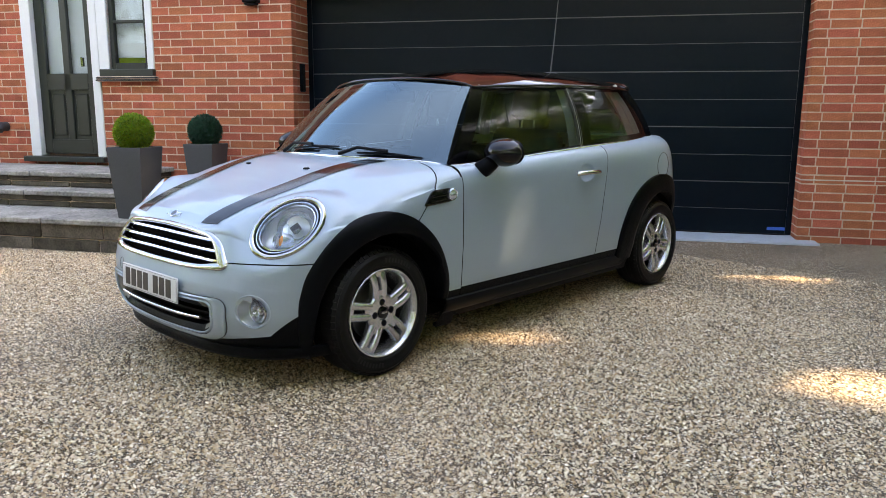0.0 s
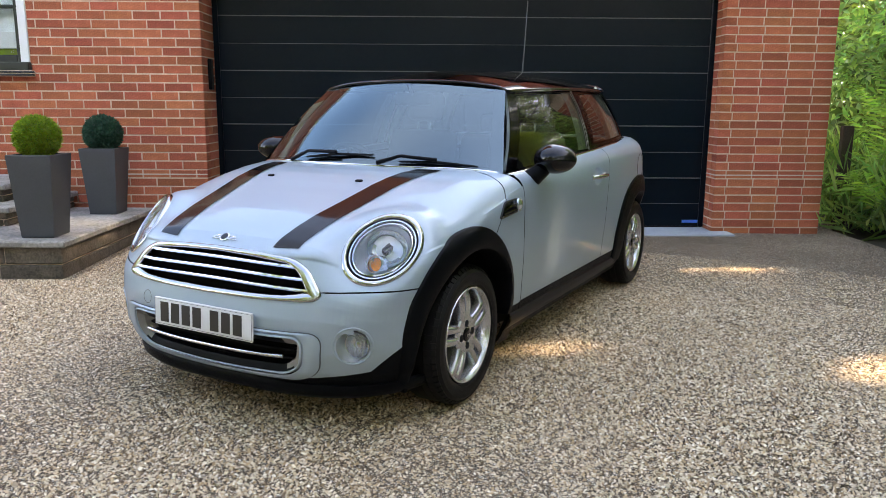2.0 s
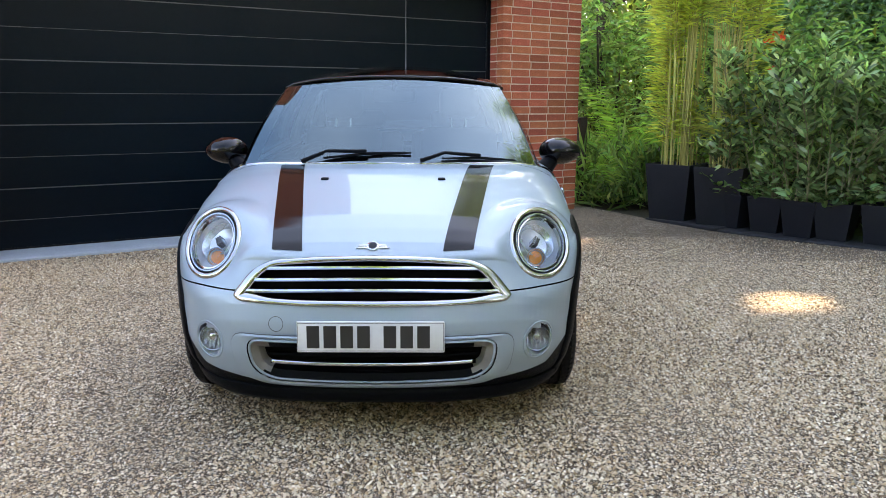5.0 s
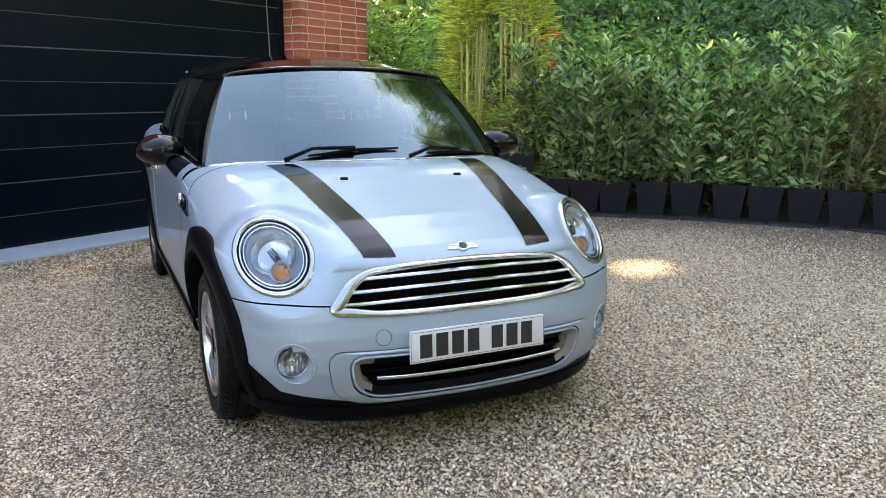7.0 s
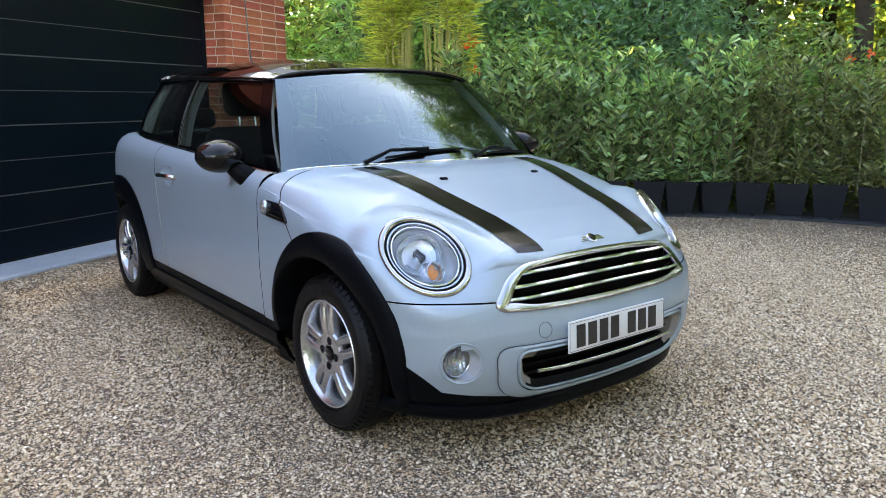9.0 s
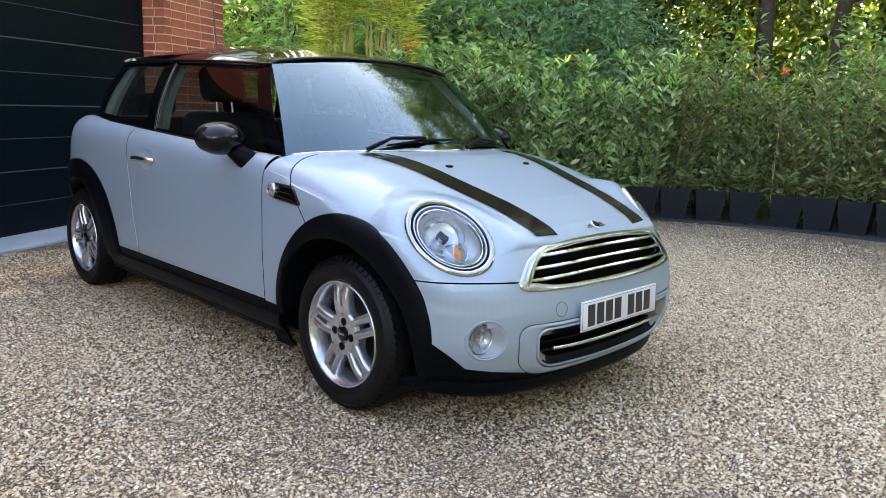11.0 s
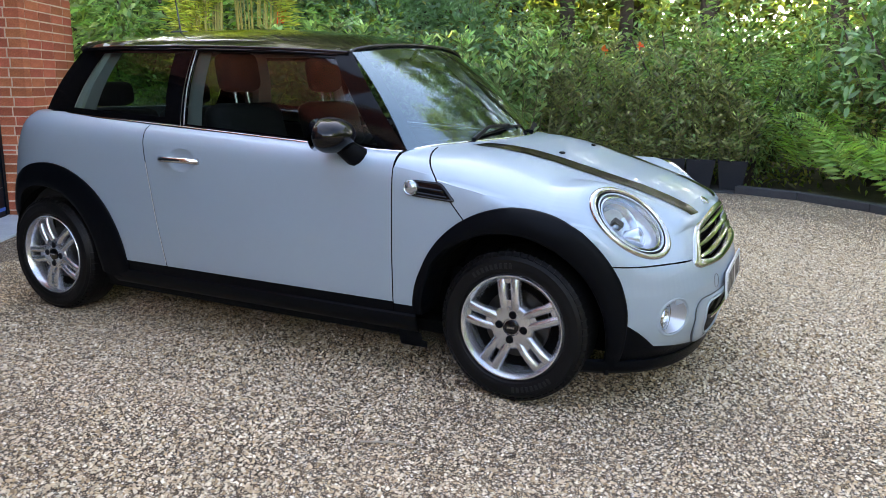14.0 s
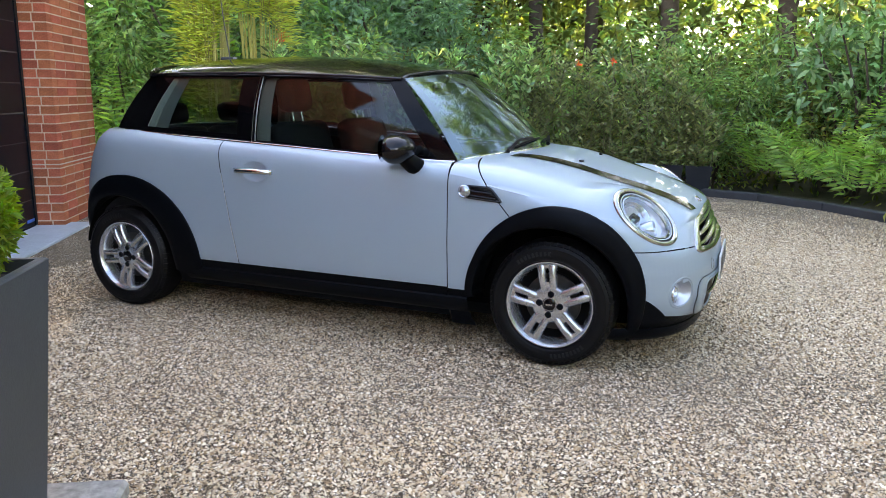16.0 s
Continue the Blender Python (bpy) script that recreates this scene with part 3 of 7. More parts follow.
# steps of stone slabs
STEPS = [(-9.9, -5.27, -1.80, -0.0, 0.28), (-9.9, -5.98, -1.17, -0.0, 0.435), (-9.9, -6.15, -0.90, -0.0, 0.585)]
steps = thing("entrance_steps", "weathered sandstone entrance steps of three broad treads", "steps", HOUSE, kind="structure")
below = -0.02
for u0, u1, w0, w1, top in STEPS:
    for k, (ra, rb) in enumerate(((below, below + (top - 0.05 - below) * 0.5 - 0.004), (below + (top - 0.05 - below) * 0.5 + 0.004, top - 0.05))):
        x = u0
        i = 0
        while x < u1 - 0.04:
            ln = min(0.42 + 0.3 * random.random(), u1 - 0.04 - x)
            bm = bmesh.new()
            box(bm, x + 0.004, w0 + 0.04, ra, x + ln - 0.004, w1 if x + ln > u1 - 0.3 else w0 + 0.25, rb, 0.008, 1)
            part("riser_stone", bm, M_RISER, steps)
            x += ln
    bm = bmesh.new()
    box(bm, u0, w0 + 0.055, below, u1 - 0.055, w1, top - 0.052)
    part("step_core", bm, M_MORTAR, steps)
    x = u1
    while x > u0:
        ln = min(0.75 + 0.3 * random.random(), x - u0)
        bm = bmesh.new()
        wm = w0 + 0.62 + 0.1 * random.random()
        if wm < w1 - 0.2:
            box(bm, x - ln + 0.004, wm + 0.004, top - 0.05, x - 0.004, w1, top - 0.002 * random.random(), 0.008, 1)
            part("slab", bm, M_STONE, steps)
            bm = bmesh.new()
            box(bm, x - ln + 0.004, w0, top - 0.05, x - 0.004, wm - 0.004, top - 0.002 * random.random(), 0.01, 1)
        else:
            box(bm, x - ln + 0.004, w0, top - 0.05, x - 0.004, w1, top - 0.002 * random.random(), 0.01, 1)
        part("slab", bm, M_STONE, steps)
        x -= ln
    below = top

# ---- the car: front towards -Y, midway between the axles at the origin ----
car = thing("car", "pale silver-blue hatchback with black roof and bonnet stripes on gravel", "car")
HW = [(0.16, 0.745), (0.25, 0.785), (0.35, 0.807), (0.55, 0.818), (0.68, 0.818)]
YF = [(0.16, -1.79), (0.20, -1.855), (0.26, -1.90), (0.34, -1.925), (0.46, -1.93), (0.53, -1.912), (0.58, -1.888), (0.62, -1.868), (0.68, -1.838)]
YR = [(0.16, 1.68), (0.30, 1.76), (0.50, 1.79), (0.70, 1.765), (0.85, 1.71), (0.95, 1.65), (1.05, 1.57)]
ZC = [(-1.85, 0.682), (-1.82, 0.708), (-1.78, 0.738), (-1.70, 0.775), (-1.6, 0.812), (-1.4, 0.868), (-1.25, 0.902), (-1.1, 0.926), (-0.96, 0.942), (-0.76, 0.953)]
PP = [(-1.9, 2.5), (-1.6, 2.7), (-1.4, 3.2), (-1.2, 4.2), (-1.0, 5.5), (-0.76, 8.0)]
BELT = [(-0.90, 0.922), (-0.66, 0.924), (-0.27, 0.942), (0.35, 0.975), (0.9, 1.0), (1.27, 1.018), (1.7, 1.03)]
ZB, YC, NF = 0.19, -1.15, 3.1


def spow(v, e):
    return abs(v) ** e


def front_column(fx, fy, y0, zsh):
    """One column of the front body from the floor edge over the shoulder to the middle line."""
    pts = []
    for i in range(19):
        z = 0.150 + (zsh - 0.150) * i / 18
        y = y0 if fy == 0 else YC + (tab(YF, z) - YC) * fy
        pts.append(Vector((tab(HW, z) * fx, y, z)))
    xs, ys = pts[-1].x, pts[-1].y
    zc, p = tab(ZC, ys), tab(PP, ys)
    blend = smooth_step(-1.45, -0.76, ys)
    for i in range(1, 27):
        a = (i / 26) ** 0.9 * math.pi / 2
        r, h = spow(math.cos(a), 2 / p), spow(math.sin(a), 2 / p)
        if i == 26:
            r, h = 0.0, 1.0
        x = xs * r
        y = ys - 0.20 * blend * max(0.0, 0.80 - r * r) / 0.80
        crown = 0.012 * (1 - r * r) * smooth_step(-1.8, -1.5, ys)
        pts.append(Vector((x, y, zsh + (zc - zsh) * h + crown - 0.012 * smooth_step(-1.8, -1.5, ys) * (r < 0.98))))
    return pts


def side_column(fx, fy, y0):
    pts = []
    belt = tab(BELT, y0 if fy == 0 else 1.3)
    zc = belt + 0.03

    def at(z):
        hwz = tab(HW, min(z, 0.68))
        if z > 0.62:
            h = (z - 0.62) / (zc - 0.62)
            hwz = 0.818 * (1 - h ** 8) ** 0.125
        y = y0 if fy == 0 else 1.10 + (tab(YR, z) - 1.10) * fy
        return Vector((hwz * fx, y, z))

    for i in range(19):
        pts.append(at(ZB + (0.62 - ZB) * i / 18))
    for i in range(1, 15):
        pts.append(at(0.62 + (belt - 0.62) * (i / 14) ** 0.8))
    last = pts[-1]
    pts.append(Vector((last.x * 0.975, last.y if fy == 0 else last.y - 0.02 * fy, last.z + 0.004)))
    pts.append(Vector((last.x * 0.93, last.y if fy == 0 else last.y - 0.05 * fy, last.z + 0.002)))
    return pts


def mirrored(bm_):
    """Adds the mirror image in x and welds the middle line."""
    geo = bmesh.ops.duplicate(bm_, geom=list(bm_.verts) + list(bm_.edges) + list(bm_.faces))["geom"]
    vs = [g for g in geo if isinstance(g, bmesh.types.BMVert)]
    fs = [g for g in geo if isinstance(g, bmesh.types.BMFace)]
    for v in vs:
        v.co.x = -v.co.x
    bmesh.ops.reverse_faces(bm_, faces=fs)
    bmesh.ops.remove_doubles(bm_, verts=bm_.verts, dist=0.0006)


front_cols = []
for i in range(40):
    a = (i / 39) ** 1.05 * math.pi / 2
    fx, fy = spow(math.sin(a), 2 / NF), spow(math.cos(a), 2 / NF)
    if i == 39:
        fx, fy = 1.0, 0.0
    front_cols.append(front_column(fx, fy, YC, 0.62 + 0.058 * smooth_step(0.75, 0.97, fy)))
for i in range(1, 17):
    front_cols.append(front_column(1.0, 0.0, YC + (-0.763 - YC) * i / 16, 0.62))
front = bmesh.new()
grid(front, front_cols, flip=True)
mirrored(front)
# the lamps stand in round swellings of the nose
LAMP_SEAT = []
LAMP_LONG = 1.366        # the lamps are ovals, longer up the slope
for s in (1, -1):
    LAMP_SEAT.append((s, Vector((s * 0.6214, -1.6298, 0.7087)), Vector((s * 0.4388, -0.6475, 0.6231)).normalized(), Vector((s * 0.825, 0.0147, -0.565)).normalized(), Vector((s * 0.3565, 0.762, 0.541)).normalized()))
bmesh.ops.subdivide_edges(front, edges=[e for e in front.edges if e.verts[0].co.y < -1.36 and abs(e.verts[0].co.x) > 0.36 and e.verts[0].co.z > 0.45], cuts=1, use_grid_fill=True)
for v in front.verts:
    for s, c0, ax, e1, e2 in LAMP_SEAT:
        q = v.co - c0
        h = q.dot(ax)
        r = math.hypot(q.dot(e1), q.dot(e2) / LAMP_LONG)
        if r < 0.24 and v.co.x * s > 0:
            w = (1 - smooth_step(0.115, 0.225, r)) * smooth_step(-0.26, -0.12, h)
            v.co += ax * (-0.9 * h * w)

side_cols = [side_column(1.0, 0.0, -0.758 + (1.10 + 0.758) * i / 60) for i in range(61)]
for i in range(1, 25):
    a = math.pi / 2 * (1 - i / 24)
    side_cols.append(side_column(spow(math.sin(a), 2 / 3.0) if i < 24 else 0.0, spow(math.cos(a), 2 / 3.0), 0))
side = bmesh.new()
grid(side, side_cols, flip=True)
mirrored(side)

from mathutils.bvhtree import BVHTree
both = bmesh.new()
for src in (front, side):
    me_ = bpy.data.meshes.new("tmp")
    src.to_mesh(me_)
    both.from_mesh(me_)
    bpy.data.meshes.remove(me_)
TREE = BVHTree.FromBMesh(both)


def on_body(origin, way):
    hit = TREE.ray_cast(Vector(origin), Vector(way).normalized())
    return (hit[0], hit[1]) if hit[0] is not None else (None, None)


def side_x(y, z, s=1):
    p, n = on_body((s * 2.0, y, z), (-s, 0, 0))
    return (p.x, n) if p is not None else (s * 0.75, Vector((s, 0, 0)))


def front_y(x, z):
    p, n = on_body((x, -3.0, z), (0, 1, 0))
    return p.y if p is not None else -1.8


def top_z(x, y):
    p, n = on_body((x, y, 3.0), (0, 0, -1))
    return p.z if p is not None else 0.8


# an added near-black shell puts shade into the shut lines
inner = both.copy()
both.free()
bmesh.ops.scale(inner, vec=(0.965, 0.985, 0.975), verts=inner.verts)
HUBS = [(s * 0.72, y, 0.302) for y in (-1.2335, 1.2335) for s in (1, -1)]


def near_hub(c, r):
    return any((c.y - h[1]) ** 2 + (c.z - h[2]) ** 2 < r * r for h in HUBS) and abs(c.x) > 0.45


bmesh.ops.delete(inner, geom=[f for f in inner.faces if near_hub(f.calc_center_median(), 0.40) or f.calc_center_median().z > 0.935 or (abs(f.calc_center_median().y) > 1.28 and f.calc_center_median().z < 0.42) or (f.calc_center_median().y < -1.42 and (abs(f.calc_center_median().x) > 0.48 or f.calc_center_median().y < -1.6))], context="FACES")
part("inner_shell", inner, M_DARK, car)


def cut(bm_, co, no, gap, where):
    """Cuts a shut line of that gap along a plane through the faces that where() picks."""
    no = Vector(no).normalized()
    for off in (-gap / 2, gap / 2):
        fs = [f for f in bm_.faces if where(f.calc_center_median())]
        geo = fs + list({e for f in fs for e in f.edges}) + list({v for f in fs for v in f.verts})
        bmesh.ops.bisect_plane(bm_, geom=geo, plane_co=Vector(co) + no * off, plane_no=no, dist=1e-5)
    if gap > 0.001:
        dead = [f for f in bm_.faces if where(f.calc_center_median()) and abs((f.calc_center_median() - Vector(co)).dot(no)) < gap * 0.49]
        bmesh.ops.delete(bm_, geom=dead, context="FACES")


def take(bm_, pick):
    """Moves the faces that pick() takes into a new bmesh."""
    out = bm_.copy()
    bmesh.ops.delete(out, geom=[f for f in out.faces if not pick(f.calc_center_median())], context="FACES")
    bmesh.ops.delete(bm_, geom=[f for f in bm_.faces if pick(f.calc_center_median())], context="FACES")
    return out


BUMP_Z = 0.572


def finer(bm_, pick, cuts):
    fs = [f for f in bm_.faces if pick(f.calc_center_median())]
    bmesh.ops.subdivide_edges(bm_, edges=list({e for f in fs for e in f.edges}), cuts=cuts, use_grid_fill=True)


for bm_ in (front, side):
    finer(bm_, lambda c: near_hub(c, 0.43) and not near_hub(c, 0.33), 2)
    bmesh.ops.delete(bm_, geom=[f for f in bm_.faces if near_hub(f.calc_center_median(), 0.379)], context="FACES")
cut(front, (0, 0, BUMP_Z), (0, 0, 1), 0.005, lambda c: c.y < -1.25 and 0.5 < c.z < 0.68)
SC_A, SC_N = Vector((0, -0.87, 0.92)), Vector((0, 0.21, -0.18))
cut(front, SC_A, SC_N, 0.005, lambda c: abs(c.x) > 0.62 and c.y > -1.25 and c.z > 0.5)
for s in (1, -1):
    cut(front, (s * 0.30, 0, 0.222), (s * -0.05, 0, 0.34), 0.0, lambda c, s=s: 0.28 < c.x * s < 0.66 and c.z < 0.5 and c.y < -1.2)
    cut(front, (s * 0.64, 0, 0.272), (s * -1.0, 0, 1.0), 0.0, lambda c, s=s: c.x * s > 0.62 and c.z < 0.6 and c.y < -1.2)
cut(front, (0, 0, 0.222), (0, 0, 1), 0.0, lambda c: abs(c.x) < 0.30 and c.z < 0.3)
cut(front, (0, 0, 0.335), (0, 0, 1), 0.0, lambda c: c.y > -1.1 and c.z < 0.5)
cut(side, (0, 0, 0.340), (0, 0, 1), 0.004, lambda c: c.z < 0.5)
cut(side, (0, 0.485, 0.62), (0, 1, -0.17), 0.005, lambda c: abs(c.x) > 0.5 and 0.2 < c.y < 0.8 and c.z > 0.34)


def low_black(c):
    if c.z < 0.222:
        return True
    if abs(c.x) > 0.28 and c.y < -1.2:
        if abs(c.x) < 0.64:
            return (c.z - 0.222) * 0.34 - (abs(c.x) - 0.30) * 0.05 < 0
        return (c.z - 0.272) - (abs(c.x) - 0.64) * 1.0 < 0
    return c.y > -1.1 and c.z < 0.335


def in_bonnet(c):
    if c.y < -1.25 or abs(c.x) < 0.55:
        return c.z > BUMP_Z
    return (c - SC_A).dot(SC_N) < 0 and c.z > BUMP_Z


lower_lip = take(front, low_black)
bonnet_bm = take(front, in_bonnet)
wing_bm = take(front, lambda c: c.y > -1.2)
bmesh.ops.delete(side, geom=[f for f in side.faces if f.calc_center_median().y > 1.3 and f.calc_center_median().z < 0.33], context="FACES")
sill_bm = take(side, lambda c: c.z < 0.340)
finer(side, lambda c: 0.18 < c.y < 0.46 and 0.76 < c.z < 0.91 and abs(c.x) > 0.6, 3)
for v in side.verts:
    d_ = ((v.co.y - 0.305) / 0.075) ** 2 + ((v.co.z - 0.838) / 0.050) ** 2
    if d_ < 1 and abs(v.co.x) > 0.6:
        v.co.x -= math.copysign(0.022 * (1 - d_) ** 0.8, v.co.x)
door_bm = take(side, lambda c: abs(c.x) > 0.5 and c.y < 0.485 + (c.z - 0.62) * 0.17)


# openings in the nose: grille, lower intake and lamps sit over dark recesses
def rounded(points, r, n=6):
    """A closed outline with rounded corners."""
    out = []
    m_ = len(points)
    for i, p in enumerate(points):
        p, a, b = Vector(p), Vector(points[i - 1]), Vector(points[(i + 1) % m_])
        rr = min(r, (a - p).length * 0.48, (b - p).length * 0.48)
        s, e = p + (a - p).normalized() * rr, p + (b - p).normalized() * rr
        for k in range(n + 1):
            t = k / n
            out.append(s * (1 - t) ** 2 + p * 2 * t * (1 - t) + e * t * t)
    return out


def resample(pts, n):
    pts = [Vector(p) for p in pts]
    acc = [0.0]
    for a, b in zip(pts, pts[1:] + pts[:1]):
        acc.append(acc[-1] + (b - a).length)
    ring = pts + pts[:1]
    out = []
    for k in range(n):
        d = acc[-1] * k / n
        i = max(j for j in range(len(acc)) if acc[j] <= d + 1e-9)
        i = min(i, len(pts) - 1)
        t = (d - acc[i]) / max(acc[i + 1] - acc[i], 1e-9)
        out.append(ring[i].lerp(ring[i + 1], t))
    return out


def inset(outline, d):
    """An outline in (x, z), shrunk by d."""
    n = len(outline)
    out = []
    for i in range(n):
        t = (outline[(i + 1) % n] - outline[i - 1]).normalized()
        out.append(outline[i] + Vector((-t.y, t.x)) * d)
    return out


def frame_ring(name, outline, width, depth, material, label="", lift=0.004, parent=car, back=0.02, flare=0.0):
    """A raised bead following the nose round an outline in (x, z)."""
    bm_ = bmesh.new()
    rows_ = []
    for off, up in [(-0.001, -back)] + [(width * (0.5 - 0.5 * math.cos(math.pi * k / 10)), lift * 0.4 + (depth + lift * 0.6) * math.sin(math.pi * k / 10)) for k in range(11)] + [(width, -back)]:
        wide = inset(outline, off + flare * off / width)
        row = [p.lerp(q, smooth_step(0.34, 0.45, abs(p.x)) * smooth_step(0.535, 0.575, p.y)) if flare else p for p, q in zip(inset(outline, off), wide)]
        rows_.append([Vector((p.x, front_y(p.x, p.y) - up, p.y)) for p in row])
    grid(bm_, rows_, closed=True, flip=True)
    return part(name, bm_, material, parent, label, smooth=50)


def fill_outline(name, outline, material, depth, label="", parent=car, rings_=5):
    """A sheet inside an outline, set back from the nose."""
    bm_ = bmesh.new()
    cx = sum((p.x for p in outline)) / len(outline)
    cz = sum((p.y for p in outline)) / len(outline)
    rows_ = []
    for k in range(rings_ + 1):
        f = 1 - k / (rings_ + 0.0001)
        rows_.append([Vector((cx + (p.x - cx) * f, front_y(cx + (p.x - cx) * f, cz + (p.y - cz) * f) + depth, cz + (p.y - cz) * f)) for p in outline])
    grid(bm_, rows_, closed=True, flip=True)
    return part(name, bm_, material, parent, label)


def hole(bm_, outline):
    """Deletes the faces inside an outline in (x, z) on the nose."""
    pts = [(p.x, p.y) for p in outline]

    def inside(x, z):
        c = False
        j = len(pts) - 1
        for i in range(len(pts)):
            if (pts[i][1] > z) != (pts[j][1] > z) and x < (pts[j][0] - pts[i][0]) * (z - pts[i][1]) / (pts[j][1] - pts[i][1]) + pts[i][0]:
                c = not c
            j = i
        return c

    bmesh.ops.delete(bm_, geom=[f for f in bm_.faces if f.calc_center_median().y < -1.4 and inside(f.calc_center_median().x, f.calc_center_median().z)], context="FACES")


V2 = Vector
GRILLE = resample(rounded([V2((-0.503, 0.558)), V2((-0.478, 0.539)), V2((-0.25, 0.532)), V2((0, 0.530)), V2((0.25, 0.532)), V2((0.478, 0.539)), V2((0.503, 0.558)), V2((0.43, 0.648)), V2((0.36, 0.682)), V2((0.18, 0.695)), V2((0, 0.699)), V2((-0.18, 0.695)), V2((-0.36, 0.682)), V2((-0.43, 0.648))], 0.035), 140)
INTAKE = resample(rounded([V2((-0.452, 0.412)), V2((-0.428, 0.292)), V2((-0.36, 0.252)), V2((0, 0.240)), V2((0.36, 0.252)), V2((0.428, 0.292)), V2((0.452, 0.412))], 0.07), 140)
SURROUND = resample(rounded([V2((-0.515, 0.428)), V2((-0.49, 0.272)), V2((-0.40, 0.228)), V2((0, 0.217)), V2((0.40, 0.228)), V2((0.49, 0.272)), V2((0.515, 0.428))], 0.06), 140)


finer(front, lambda c: c.y < -1.5 and c.z > 0.19, 2)
finer(bonnet_bm, lambda c: c.y < -1.3, 2)
for o, d in ((GRILLE, 0.006), (INTAKE, -0.012)):
    o = inset(o, d)
    hole(front, o)
    hole(bonnet_bm, o)
FOGS = []
for s in (1, -1):
    ax = Vector((s * 0.40, -0.9, 0.0)).normalized()
    c0 = Vector((s * 0.605, front_y(s * 0.605, 0.378), 0.378))
    FOGS.append((s, c0, ax))
    fs = [f for f in front.faces if (f.calc_center_median() - c0).length < 0.085]
    bmesh.ops.subdivide_edges(front, edges=list({e for f in fs for e in f.edges}), cuts=1, use_grid_fill=True)
    bmesh.ops.delete(front, geom=[f for f in front.faces if (f.calc_center_median() - c0).length < 0.062], context="FACES")
# headlamp seats: axis of each lamp leans outward and up
LAMPS = []
for s in (1, -1):
    ax, e1, e2 = [seat for seat in LAMP_SEAT if seat[0] == s][0][2:]
    c0 = [seat for seat in LAMP_SEAT if seat[0] == s][0][1]
    LAMPS.append((s, c0, ax, e1, e2))
    for shell in (bonnet_bm, front):
        dead = []
        for f in shell.faces:
            q = f.calc_center_median() - c0
            if q.dot(ax) > -0.12 and math.hypot(q.dot(e1), q.dot(e2) / LAMP_LONG) < 0.112:
                dead.append(f)
        bmesh.ops.delete(shell, geom=dead, context="FACES")
bonnet = part("bonnet", bonnet_bm, M_PAINT, car, smooth=35)
bumper = part("front_bumper", front, M_PAINT, car, smooth=35)
part("bumper_lip", lower_lip, M_PLASTIC, car, "black plastic lower edge", smooth=35)
for s, nm in ((1, "wing"), (-1, "wing")):
    w_ = wing_bm.copy()
    bmesh.ops.delete(w_, geom=[f for f in w_.faces if f.calc_center_median().x * s < 0], context="FACES")
    part("front_wing", w_, M_PAINT, car, smooth=35)
    d_ = door_bm.copy()
    bmesh.ops.delete(d_, geom=[f for f in d_.faces if f.calc_center_median().x * s < 0], context="FACES")
    part("door", d_, M_PAINT, car, smooth=35)
    l_ = sill_bm.copy()
    bmesh.ops.delete(l_, geom=[f for f in l_.faces if f.calc_center_median().x * s < 0], context="FACES")
    part("side_sill", l_, M_PLASTIC, car, "black plastic sill", smooth=35)
    ridge = bmesh.new()
    grid(ridge, [[Vector((s * (side_x(y_, z_, 1)[0] + out_), y_, z_)) for z_, out_ in ((0.300, -0.002), (0.292, 0.010), (0.268, 0.015), (0.240, 0.014), (0.226, 0.004), (0.214, -0.004))] for y_ in (-0.86 + 1.66 * k / 24 for k in range(25))], flip=(s > 0))
    bmesh.ops.recalc_face_normals(ridge, faces=ridge.faces[:])
    part("sill_ridge", ridge, M_SATIN, car, "satin black sill moulding", smooth=50)
wing_bm.free(), door_bm.free(), sill_bm.free()
part("rear_body", side, M_PAINT, car, smooth=35)

# plain dark boxes added to block light under the car
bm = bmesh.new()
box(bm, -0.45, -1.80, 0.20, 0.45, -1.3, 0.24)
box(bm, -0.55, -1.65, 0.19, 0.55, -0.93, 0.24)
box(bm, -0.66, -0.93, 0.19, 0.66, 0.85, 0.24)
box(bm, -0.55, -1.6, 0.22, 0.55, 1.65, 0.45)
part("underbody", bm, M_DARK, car)

